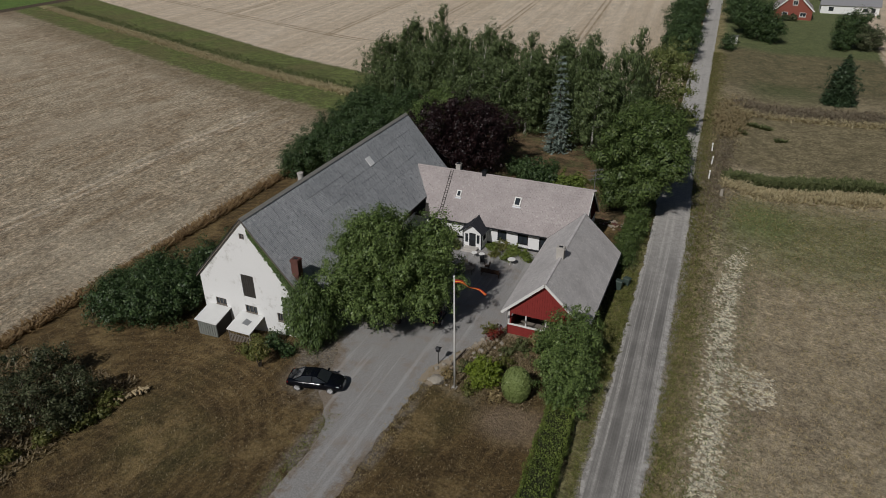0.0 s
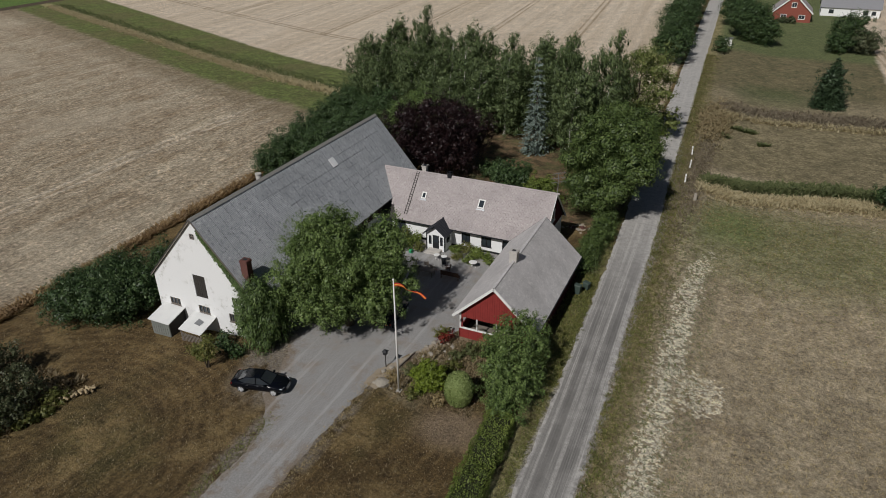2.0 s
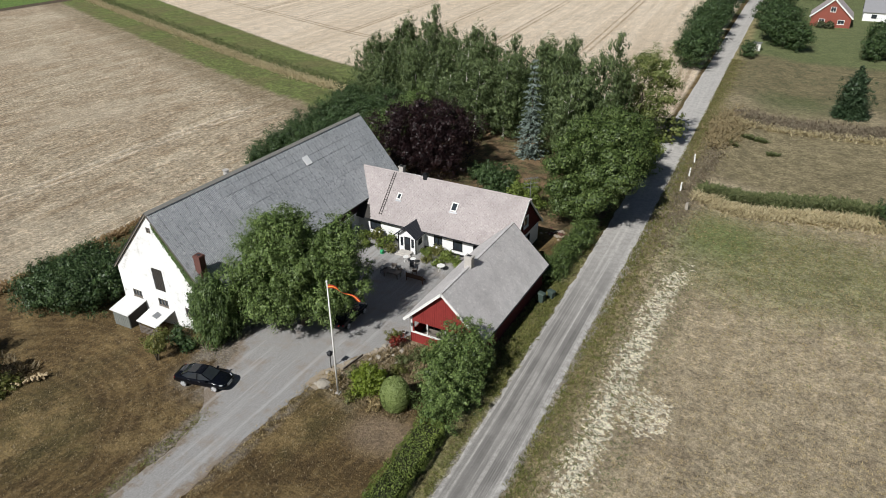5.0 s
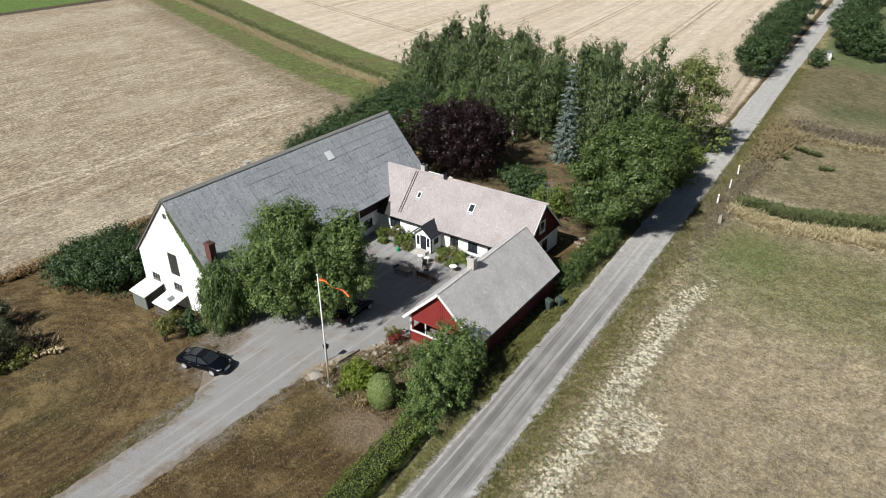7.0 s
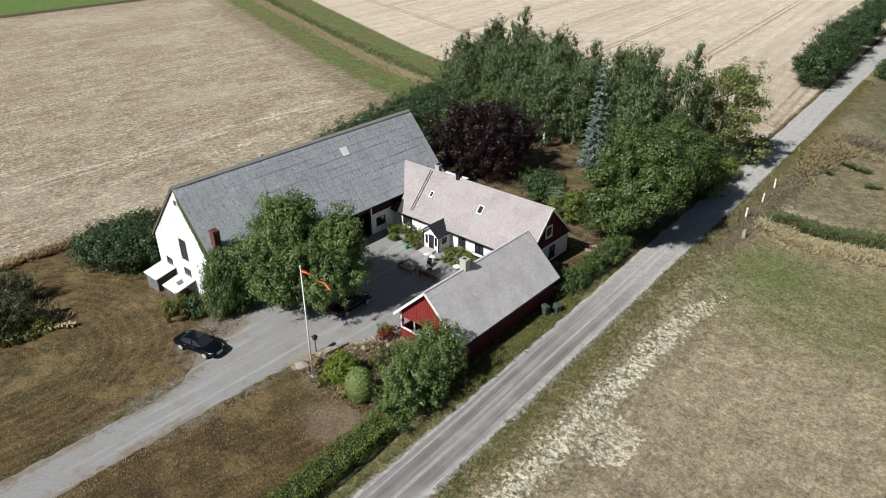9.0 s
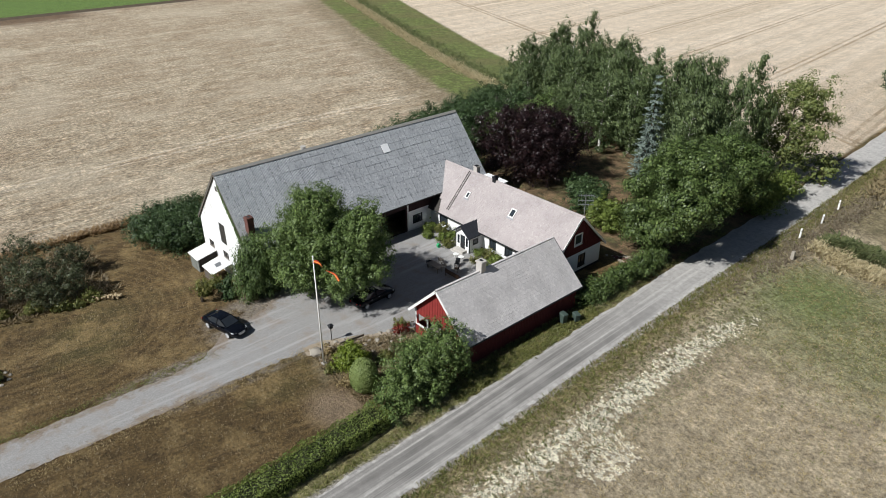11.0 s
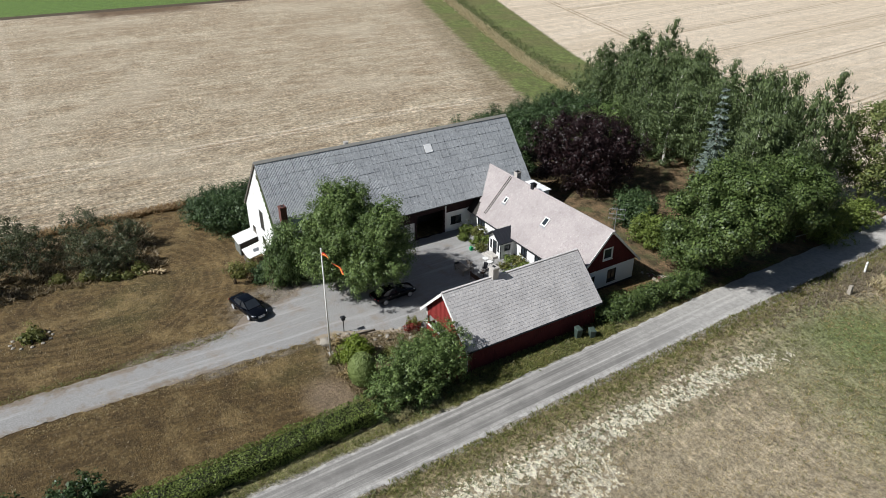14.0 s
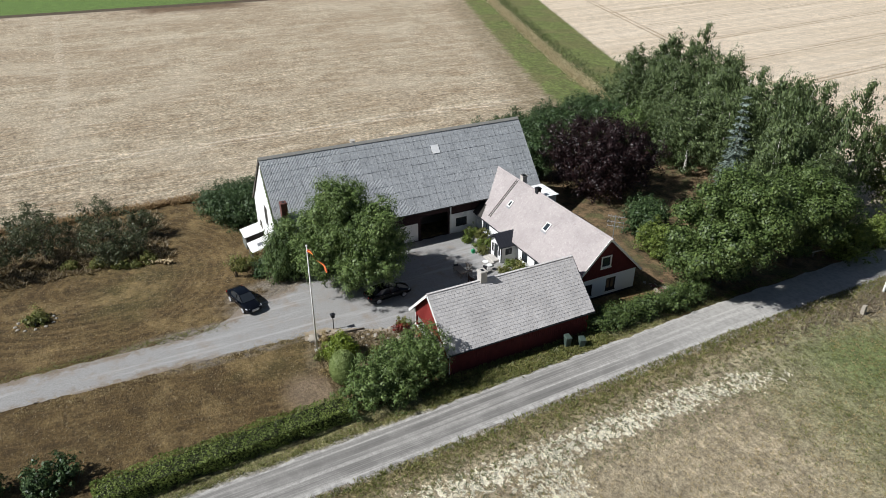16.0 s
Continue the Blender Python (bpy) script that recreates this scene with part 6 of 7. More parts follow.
# the orchard corner
for k, (x, y, r, h) in enumerate([(-52.5, 20.0, 3.6, 5.6), (-55.5, 26.5, 3.4, 5.2), (-50.3, 26.6, 2.8, 4.6), (-57.5, 18.5, 3.2, 5.2), (-48.6, 30.2, 1.8, 3.2), (-53.8, 31.5, 2.0, 3.6), (-50.2, 14.0, 3.6, 5.4), (-47.5, 8.0, 3.4, 5.4), (-58.5, 11.5, 3.4, 5.4), (-47.6, 27.2, 1.6, 2.4)]):
    heads = ball_lobes(240 + k, 15, (0, 0, h * 0.58), (r * 0.78, r * 0.78, h * 0.27), r * 0.30, 0.45) + [((r * 0.5 * math.cos(q * 2.1 + k), r * 0.5 * math.sin(q * 2.1 + k), h * 0.95), (r * 0.16, r * 0.16, h * 0.14)) for q in range(4)]
    tree("fruit_tree", (x, y), "low spreading old fruit tree in dull green leaf", leaf_cloud(heads, 0.095, 34, 240 + k, 0.1, 0.35, floor=0.25, fill=0.3, per=30, loose=0.4, spray=4.2, holes=0.45), M_ORCHARD, trunk_mesh(h * 0.85, 0.15, k, (0.1, 0.05), 10, r * 0.9, 0.12), M_BARK, group="orchard trees")
for k, (x, y, r, h) in enumerate([(-46.4, 28.0, 1.0, 0.9), (-46.6, 31.0, 0.7, 0.9), (-47.8, 25.4, 1.1, 1.0), (-48.9, 22.6, 1.0, 0.9), (-46.0, 29.6, 0.7, 0.6)]):
    clump("tall_weed", (x, y), (r, r), h, "patch of tall yellowing weeds", M_WEED, 260 + k, 0.13, 40, 6, "plant", "weeds under the orchard")
shrub("weeping_tree", (-36.6, 39.9), [((0, 0, 2.1), (1.0, 1.0, 0.5)), ((0.5, 0.2, 1.7), (0.6, 0.6, 0.7)), ((-0.6, 0, 1.7), (0.5, 0.6, 0.7))], "small weeping tree on a bare stem", M_WEED, 0.11, 30, 270, "tree", droop=0.8)
Build().tube([(-36.6, 39.9, -0.3), (-36.55, 39.95, 1.2), (-36.6, 39.9, 2.1)], [0.09, 0.07, 0.05], 8).make("bare_stem", M_BARK, bpy.data.objects["weeping_tree"])
for k, (x, y, r, h) in enumerate([(-38.6, 42.4, 0.9, 1.5), (-37.6, 43.4, 0.9, 1.6), (-39.3, 41.3, 0.7, 1.0), (-36.6, 42.6, 0.8, 1.2), (-37.9, 40.8, 0.6, 0.6), (-35.2, 42.4, 0.9, 1.0)]):
    clump("gable_plant", (x, y), (r, r), h, "straggling plant in front of the barn gable", (M_WEED, M_BUSH)[k % 2], 280 + k, 0.10, 34, 6, "plant", "plants before the gable")
clump("bed_shrub", (-36.4, 19.3), (1.2, 1.3), 1.0, "spiky low shrub in a stone ringed bed", M_WEED, 290, 0.15, 30, 7)

# trees along the far lane and round the neighbours' houses
far = [(-15.0, 184.0, 4.6, 9.0), (-15.6, 193.0, 4.8, 9.5), (-16.5, 203.0, 4.6, 9.5), (-17.0, 214.0, 5.0, 10.5), (-17.8, 226.0, 5.0, 10.5), (-18.5, 240.0, 5.2, 11.0), (-19.2, 256.0, 5.2, 11.0), (2.6, 223.0, 5.4, 11.5), (-1.0, 229.0, 4.8, 11.5), (6.2, 221.5, 3.8, 8.5), (-3.5, 246.0, 5.0, 11.0), (27.0, 223.0, 4.6, 11.5), (31.0, 221.0, 4.0, 6.5), (24.5, 219.0, 3.0, 6.0), (-4.2, 204.0, 2.0, 4.0), (-22.0, 290.0, 6.0, 12.0), (-4.0, 285.0, 6.0, 12.0), (0, 320, 8, 13), (30, 330, 8, 13)]
for k, (x, y, r, h) in enumerate(far):
    clump("roadside_tree", (x, y), (r, r), h, "round dark green roadside tree", (M_ORCHARD if k == 12 else M_BUSH), 300 + k, 0.2, 14, 13, "tree", "far roadside trees", per=30, spray=3.6, loose=0.25, holes=0.42)
clump("neighbour_shrub", (11.5, 262.5), (3.4, 1.4), 2.0, "low dark shrub before the brick house", M_ORCHARD, 330, 0.25, 9)
clump("meadow_shrub", (27.5, 111.5), (3.2, 3.0), 4.4, "dark green shrub at the meadow ditch", M_BUSH, 331)
tree("lone_conifer", (20.2, 163.0), "dense dark green conifer alone in the meadow", np.concatenate([conifer(44, 10.5, 3.9, 0.24, 34), leaf_cloud([((0, 0, 3.4), (3.5, 3.5, 3.2)), ((0, 0, 5.8), (2.6, 2.6, 3.0)), ((0, 0, 8.2), (1.3, 1.3, 1.6))], 0.16, 26, 45, floor=0.3)]), M_CONIFER, trunk_mesh(9.5, 0.2, 12, limbs=0), M_BARK)


# ---- grasses ----
def tufts(name, pts, size, mat, label, seed, blades=4, spread=0.5):
    """Upright blades fanned out of many points, as one mesh."""
    rng = np.random.default_rng(seed)
    pts = np.repeat(np.asarray(pts, float), blades, 0)
    n = len(pts)
    a = rng.uniform(0, 6.283, n)
    s = size * rng.uniform(0.5, 1.4, n)
    lean = rng.uniform(0.3, 1.5, n) * s
    d = np.stack([np.cos(a), np.sin(a), np.zeros(n)], 1)
    w = np.stack([-np.sin(a), np.cos(a), np.zeros(n)], 1) * (s * 0.22)[:, None]
    base = pts + d * (rng.uniform(0, spread, n) * s)[:, None]
    top = base + d * lean[:, None] + np.array([0, 0, 0.75]) * s[:, None]
    V = np.stack([base - w, base + w, top + w * 0.3, top - w * 0.3], 1).reshape(-1, 3)
    o = new(name, quad_mesh(name, V, mat))
    tagged(o, label, "grass", kind="stuff")


def scatter(n, seed, fx, keep=None):
    rng = random.Random(seed)
    out = []
    for _ in range(n):
        x, y = fx(rng)
        if keep is None or keep(x, y):
            out.append((x, y, land(x, y) - 0.02))
    return out


tufts("field_edge_grass", scatter(3200, 1, lambda r: (-64.0 + r.gauss(0, 0.35), r.uniform(-10, 84))), 0.55, M_STRAWGRASS, "tall brown dry grass at the stubble's edge", 1)
tufts("verge_grass", scatter(7000, 22, lambda r: ((lambda y: (lane_mid(y) + 2.3 + abs(r.gauss(0.3, 1.9)), y))(r.uniform(25, 200)))), 0.16, M_LAWNTUFT, "dry straw coloured grass on the lane's verge", 22)
tufts("verge_grass", scatter(7000, 2, lambda r: ((lambda y: (lane_mid(y) + 2.25 + abs(r.gauss(0.2, 1.6)), y))(r.uniform(25, 200)))), 0.2, M_WEED, "green and dry grass on the lane's verge", 2)
tufts("verge_grass", scatter(3000, 3, lambda r: ((lambda y: (lane_mid(y) - 2.4 - abs(r.gauss(0.1, 0.6)), y))(r.uniform(15, 100)))), 0.14, M_WEED, "short mixed grass between hedge and lane", 3)
tufts("meadow_grass", scatter(15000, 4, lambda r: (r.uniform(1.0, 26), r.uniform(36, 112)), lambda x, y: y > 90 or not 0.3 < x - 0.045 * (y - 60) < 4.2), 0.15, M_DRY, "sparse dry tufts over the meadow", 4, 3)
tufts("meadow_grass", scatter(6000, 14, lambda r: (r.uniform(2.0, 28), r.gauss(90, 9))), 0.16, M_WEED, "green tufts in the damp part of the meadow", 14, 3)
tufts("lawn_grass", scatter(12000, 5, lambda r: (r.uniform(-62, -9), r.uniform(12, 46)), lambda x, y: not (-33 < x < -21 and not (x > -21.6)) or x < -27 - (3 if y > 36 else 0)), 0.12, M_LAWNTUFT, "parched tufts over the lawn", 5, 3)
tufts("reed_strip", scatter(4500, 6, lambda r: ((lambda x: (x, 103.5 + 0.28 * min(x, 22) + 3.0 * smooth(6, 0, x) + r.gauss(0, 1.3)))(r.uniform(0.5, 34)))), 0.45, M_PALEREED, "tall dry yellow grass along the ditch", 6)
tufts("ditch_weeds", scatter(3600, 7, lambda r: ((lambda x: (x, 108.5 + 0.30 * min(x, 20) + r.gauss(0, 1.0)))(r.uniform(1.0, 30)))), 0.6, M_DITCH, "fresh green weeds growing in the ditch", 7)
tufts("lane_brush", scatter(2000, 8, lambda r: (r.gauss(-0.2, 1.2), r.gauss(112, 14)), lambda x, y: x > lane_mid(y) + 2.9), 0.28, M_BRUSH, "brown dead brush and weeds beside the lane", 8)
tufts("orange_grass", scatter(1500, 9, lambda r: (r.gauss(0.0, 1.2), r.gauss(141, 5))), 0.6, M_ORANGE, "tall rusty orange dry grass", 9)
tufts("ditch_grass", scatter(3000, 10, lambda r: ((lambda x: (x, 150.5 + 0.08 * x + r.gauss(0, 2.2)))(r.uniform(0, 36)))), 0.55, M_BRUSH, "dark brown weeds in the far ditch", 10)
tufts("ditch_grass", scatter(1500, 11, lambda r: ((lambda x: (x, 146.5 + 0.08 * x + r.gauss(0, 0.9)))(r.uniform(0, 36)))), 0.5, M_PALEREED, "pale dry grass before the far ditch", 11)
tufts("drain_reeds", scatter(7000, 12, lambda r: ((lambda x: (x, 99.6 - 0.385 * x + r.gauss(0, 1.1)))(r.uniform(-260, -72)))), 0.5, M_PALEREED, "yellow reeds lining the drain between the fields", 12)
tufts("drain_weeds", scatter(2200, 13, lambda r: ((lambda x: (x, 102.6 - 0.387 * x + r.gauss(0, 2.0)))(r.uniform(-260, -72)))), 0.5, M_DITCH, "green weeds lining the drain between the fields", 13)
tufts("meadow_weeds", scatter(240, 15, lambda r: (lambda q: (5.5 + 2.2 * q % 7 - 3 + r.gauss(0, 0.4), 138.5 - 6 * (q % 3 == 0) + r.gauss(0, 0.35)))(r.randrange(9))), 0.5, M_DITCH, "dark green rush clumps in the meadow", 15)
tufts("garden_edge_grass", scatter(900, 16, lambda r: ((lambda y: (-21.4 + r.gauss(0.2, 0.4), y))(r.uniform(18, 46)))), 0.12, M_DRY, "dry grass fringe along the drive", 16)
tufts("garden_edge_grass", scatter(900, 17, lambda r: ((lambda y: (-26.7 + r.gauss(-0.2, 0.4), y))(r.uniform(14, 37)))), 0.12, M_WEED, "greenish fringe along the drive", 17)
tufts("bed_grass", scatter(1800, 18, lambda r: (r.uniform(-20, -11.5), r.uniform(43.4, 53)), lambda x, y: x > -20.5 + max(0, (y - 46) * 0.45)), 0.26, M_LAWNTUFT, "dry mixed grass in the flagpole bed", 18)
tufts("straw_weeds", scatter(2600, 20, lambda r: (r.uniform(0.8, 6.2), r.uniform(34, 82))), 0.13, M_DITCH, "low green weeds growing through the bleached straw", 20)
tufts("orchard_grass", scatter(2600, 23, lambda r: (r.uniform(-62, -46.5), r.uniform(8, 34))), 0.42, M_LAWNTUFT, "tall dry grass under the orchard trees", 23)
tufts("shed_side_weeds", scatter(2400, 19, lambda r: (r.uniform(-9.0, -5.6), r.uniform(50, 71)), lambda x, y: x < lane_mid(y) - 2.2), 0.22, M_WEED, "weeds between the outbuilding and the lane", 19)


# ---- lean-to sheds at the barn gable ----
def build_leantos():
    g = -1.0
    a = thing("lean_to_shed", (-45.2, 43.9, g), "low dark boarded lean-to with pale flat roof", "shed")
    wall(Build(), "x", 42.75, 0.08, -46.4, -44.0, g, [(-46.4, 0.85), (-44.0, 0.85)], []).make("front_wall", M_GREYGREEN, a)
    for at, t in ((-46.4, 0.08), (-44.0, -0.08)):
        wall(Build(), "y", at, t, 42.83, 45.08, g, [(42.83, 0.86), (45.08, 1.38)], []).make("side_wall", M_DARKWOOD, a)
    for k in range(8):
        Build().box(-46.38 + k * 0.3, -46.11 + k * 0.3, 42.72, 42.75, g, 0.84).make("board", M_GREYGREEN, a)
    Build().hexa([(-46.6, 42.55, 0.87), (-43.8, 42.55, 0.87), (-43.8, 45.08, 1.42), (-46.6, 45.08, 1.42), (-46.6, 42.55, 0.95), (-43.8, 42.55, 0.95), (-43.8, 45.08, 1.5), (-46.6, 45.08, 1.5)]).make("roof", M_PALEROOF, a, "pale sheet roof")
    b = thing("pen_roof", (-41.0, 43.8, g), "pale lean-to roof on a slatted pen", "shed")
    Build().hexa([(-42.55, 42.55, 0.75), (-39.7, 42.55, 0.75), (-39.7, 45.08, 1.36), (-42.55, 45.08, 1.36), (-42.55, 42.55, 0.83), (-39.7, 42.55, 0.83), (-39.7, 45.08, 1.44), (-42.55, 45.08, 1.44)]).make("roof", M_PALEROOF, b, "pale stained sheet roof")
    Build().hexa([(-41.4, 43.6, 1.105), (-40.6, 43.5, 1.081), (-40.5, 44.1, 1.226), (-41.3, 44.3, 1.274), (-41.4, 43.6, 1.115), (-40.6, 43.5, 1.091), (-40.5, 44.1, 1.236), (-41.3, 44.3, 1.284)]).make("patch", M_METAL, b, "dark stained roof patch")
    for x in (-42.4, -39.85):
        Build().box(x - 0.05, x + 0.05, 42.68, 42.78, g, 0.76).make("post", M_GREYWOOD, b)
    for k in range(13):
        Build().box(-42.3 + k * 0.19, -42.2 + k * 0.19, 42.70, 42.73, g, 0.35).make("slat", M_GREYWOOD, b)
    Build().box(-42.35, -39.9, 42.735, 42.77, 0.1, 0.2).make("rail", M_GREYWOOD, b)


build_leantos()


# ---- cars ----
def build_car(place, turn):
    """A dark saloon, nose towards +x of its own frame."""
    car = new("car")
    car.matrix_basis = pose(*place, 0, 0, turn)
    tagged(car, "parked glossy black saloon car", "car", "parked cars")

    def local(ob, parent=car):
        ob.parent = parent
        return ob

    prof = [(-2.36, 0.78, 0.45, 0.78), (-2.28, 0.86, 0.32, 0.95), (-1.9, 0.90, 0.26, 1.02), (-1.3, 0.915, 0.24, 1.0), (-0.5, 0.92, 0.24, 0.98), (0.4, 0.92, 0.24, 0.97), (1.0, 0.915, 0.24, 0.95), (1.5, 0.90, 0.25, 0.88), (1.95, 0.87, 0.27, 0.80), (2.25, 0.78, 0.32, 0.70), (2.38, 0.62, 0.42, 0.58)]
    b, seg = Build(), 20
    for x, w, z0, z1 in prof:
        for k in range(seg):
            a = 2 * math.pi * k / seg
            c, s = math.cos(a), math.sin(a)
            y = w * math.copysign(abs(c) ** 0.35, c)
            z = (z0 + z1) / 2 + (z1 - z0) / 2 * math.copysign(abs(s) ** 0.55, s)
            b.v.append((x, y * (1.0 - 0.06 * max(0, (z - 0.6))), z))
    n = len(prof)
    b.f = [(i * seg + k, i * seg + (k + 1) % seg, (i + 1) * seg + (k + 1) % seg, (i + 1) * seg + k) for i in range(n - 1) for k in range(seg)]
    b.f += [tuple(range(seg))[::-1], tuple((n - 1) * seg + k for k in range(seg))]
    local(b.make("body", M_CARPAINT, None, "", True))
    # cabin: glass house and roof skin
    cab = [(-1.75, 0.66, 1.0), (-1.05, 0.60, 1.36), (-0.3, 0.60, 1.43), (0.3, 0.60, 1.41), (1.15, 0.68, 0.96)]
    g = Build()
    for x, w, z in cab:
        low = 0.94
        g.v += [(x, -0.80 if z > 1.1 else -w, low), (x, -w, z), (x, w, z), (x, 0.80 if z > 1.1 else w, low)]
    for i in range(4):
        o = 4 * i
        g.f += [(o, o + 4, o + 5, o + 1), (o + 1, o + 5, o + 6, o + 2), (o + 2, o + 6, o + 7, o + 3)]
    local(g.make("glasshouse", M_CARGLASS))
    r = Build()
    for i in (1, 2):
        (x0, w0, z0), (x1, w1, z1) = cab[i], cab[i + 1]
        r.hexa([(x0, -w0 - 0.01, z0), (x1, -w1 - 0.01, z1), (x1, w1 + 0.01, z1), (x0, w0 + 0.01, z0), (x0, -w0 + 0.05, z0 + 0.04), (x1, -w1 + 0.05, z1 + 0.04), (x1, w1 - 0.05, z1 + 0.04), (x0, w0 - 0.05, z0 + 0.04)])
    local(r.weld().make("roof", M_CARPAINT))
    for s in (-1, 1):
        for a, e, th, dp in (((cab[3][0], s * 0.61, 1.42), (1.15, s * 0.70, 0.95), 0.05, 0.05), ((cab[1][0], s * 0.61, 1.37), (-1.75, s * 0.68, 1.0), 0.09, 0.05), ((-0.1, s * 0.61, 1.44), (-0.1, s * 0.82, 0.95), 0.05, 0.06)):
            local(Build().beam(a, e, th, dp).make("pillar", M_CARPAINT))
        m = Build().box(0.72, 0.86, s * 0.98 - 0.09, s * 0.98 + 0.09, 0.97, 1.1)
        local(m.make("mirror", M_CARPAINT))
        h = Build().hexa([(2.02, s * 0.50, 0.58), (2.30, s * 0.52, 0.58), (2.16, s * 0.78, 0.58), (1.95, s * 0.84, 0.60), (2.0, s * 0.50, 0.73), (2.25, s * 0.52, 0.70), (2.13, s * 0.78, 0.70), (1.93, s * 0.845, 0.75)])
        local(h.make("headlight", M_LENS, None, "clear glass headlight"))
        t = Build().hexa([(-2.385, s * 0.45, 0.72), (-2.33, s * 0.45, 0.72), (-2.18, s * 0.875, 0.74), (-2.24, s * 0.885, 0.74), (-2.37, s * 0.45, 0.86), (-2.30, s * 0.45, 0.86), (-2.15, s * 0.87, 0.88), (-2.22, s * 0.88, 0.88)])
        local(t.make("tail_light", M_TAIL, None, "red tail light"))
        d = Build().box(0.05, 0.22, s * 0.915 - 0.012, s * 0.915 + 0.012, 0.80, 0.83).box(-0.9, -0.73, s * 0.912 - 0.012, s * 0.912 + 0.012, 0.82, 0.85)
        local(d.make("door_handles", M_METAL))
        for x in (-1.40, 1.42):
            ty = Build()
            ty.tube([(x, s * 0.70, 0.325), (x, s * 0.71, 0.325), (x, s * 0.90, 0.325), (x, s * 0.925, 0.325)], [0.27, 0.325, 0.325, 0.28], 24)
            w = local(ty.make("wheel", M_TYRE, None, "black tyre on silver rim", True))
            rim = Build()
            for q in range(10):
                a = q * math.pi / 5
                rim.beam((x + 0.03 * math.cos(a), s * 0.935, 0.325 + 0.03 * math.sin(a)), (x + 0.25 * math.cos(a), s * 0.935, 0.325 + 0.25 * math.sin(a)), 0.05, 0.06)
            rim.tube([(x, s * 0.925, 0.325), (x, s * 0.95, 0.325)], [0.07, 0.06], 12)
            local(rim.make("rim", M_ALLOY, None, "silver spoked alloy rim"), w)
    gr = Build().box(2.33, 2.40, -0.36, 0.36, 0.44, 0.62)
    local(gr.make("grille", M_METAL))
    pl = Build().box(2.401, 2.415, -0.26, 0.26, 0.42, 0.53)
    local(pl.make("number_plate", M_TRIM, None, "white plate"))
    return car


car = build_car((-29.95, 39.45, 0.02), 13.5)
car.scale = (1.09, 1.09, 1.07)
copy_thing(car, pose(-24.4, 53.9, 0.02, 0, 0, 93))

# ---- flagpole with its pennant ----
FX, FY = -18.36, 43.87


def build_flag():
    f = thing("flagpole", (FX, FY, 0), "white flagpole with a red and yellow pennant", "flagpole")
    Build().tube([(FX, FY, 0.0), (FX, FY, 5.5), (FX, FY, 11.55)], [0.085, 0.075, 0.045], 12).make("pole", M_TRIM, f, "", True)
    Build().tube([(FX, FY, 11.55), (FX, FY, 11.6), (FX, FY, 11.68), (FX, FY, 11.74)], [0.05, 0.09, 0.09, 0.03], 12).make("finial", M_TRIM, f)
    Build().tube([(FX + 0.1, FY, 1.1), (FX + 0.075, FY, 11.4)], [0.008, 0.008], 5).make("halyard", M_GREYWOOD, f)
    Build().box(FX - 0.22, FX + 0.22, FY - 0.22, FY + 0.22, -0.05, 0.16).make("footing", M_CONCRETE, f)
    # the pennant droops away in folds; red edges with a yellow middle
    n = 26
    for name, lo, hi, mat, lab in (("upper_stripe", 0.55, 1.0, M_FLAGRED, "red stripe"), ("middle_stripe", 0.34, 0.55, M_FLAGYELLOW, "yellow stripe"), ("lower_stripe", 0.0, 0.34, M_FLAGRED, "red stripe")):
        b = Build()
        for i in range(n + 1):
            u = i / n
            x = FX + 0.08 + 2.3 * u
            y = FY + 1.1 * u + 0.10 * math.sin(u * 11) * (0.3 + u)
            z = 11.2 - 1.35 * u ** 1.3 + 0.06 * math.sin(u * 9)
            wdt = 0.27 * (1 - 0.65 * u)
            for v in (lo, hi):
                b.v.append((x + 0.10 * v * math.sin(u * 8), y + 0.14 * (v - 0.5) * math.cos(u * 7), z + (v - 0.5) * wdt))
        m = len(b.v)
        b.v += [(p[0], p[1] + 0.006, p[2]) for p in b.v[:m]]
        for i in range(n):
            o = 2 * i
            b.f += [(o, o + 2, o + 3, o + 1), (m + o, m + o + 1, m + o + 3, m + o + 2)]
        b.make(name, mat, f, lab, True)


build_flag()


# ---- small things in the yard and by the lane ----
def rock_mesh(seed):
    rng = random.Random(seed)
    bm = bmesh.new()
    bmesh.ops.create_icosphere(bm, subdivisions=2, radius=1.0)
    for v in bm.verts:
        k = 1 + 0.35 * (noise.noise(v.co * 1.3 + Vector((seed, 0, 0)))) + rng.uniform(-0.05, 0.05)
        v.co *= k
        v.co.z *= 0.5
    me = bpy.data.meshes.new("stone")
    bm.to_mesh(me)
    bm.free()
    me.materials.append(M_STONE)
    return me


rocks = [rock_mesh(k) for k in range(4)]


def stone(x, y, r, k, label="pale rounded fieldstone in the bed edging", group="edging stones", mesh=None):
    o = new("stone", rocks[k % 4])
    o.matrix_basis = pose(x, y, land(x, y) + r * 0.25, 0, 0, k * 47) @ Matrix.Diagonal((r, r * 0.85, r, 1))
    tagged(o, label, "stone", group)


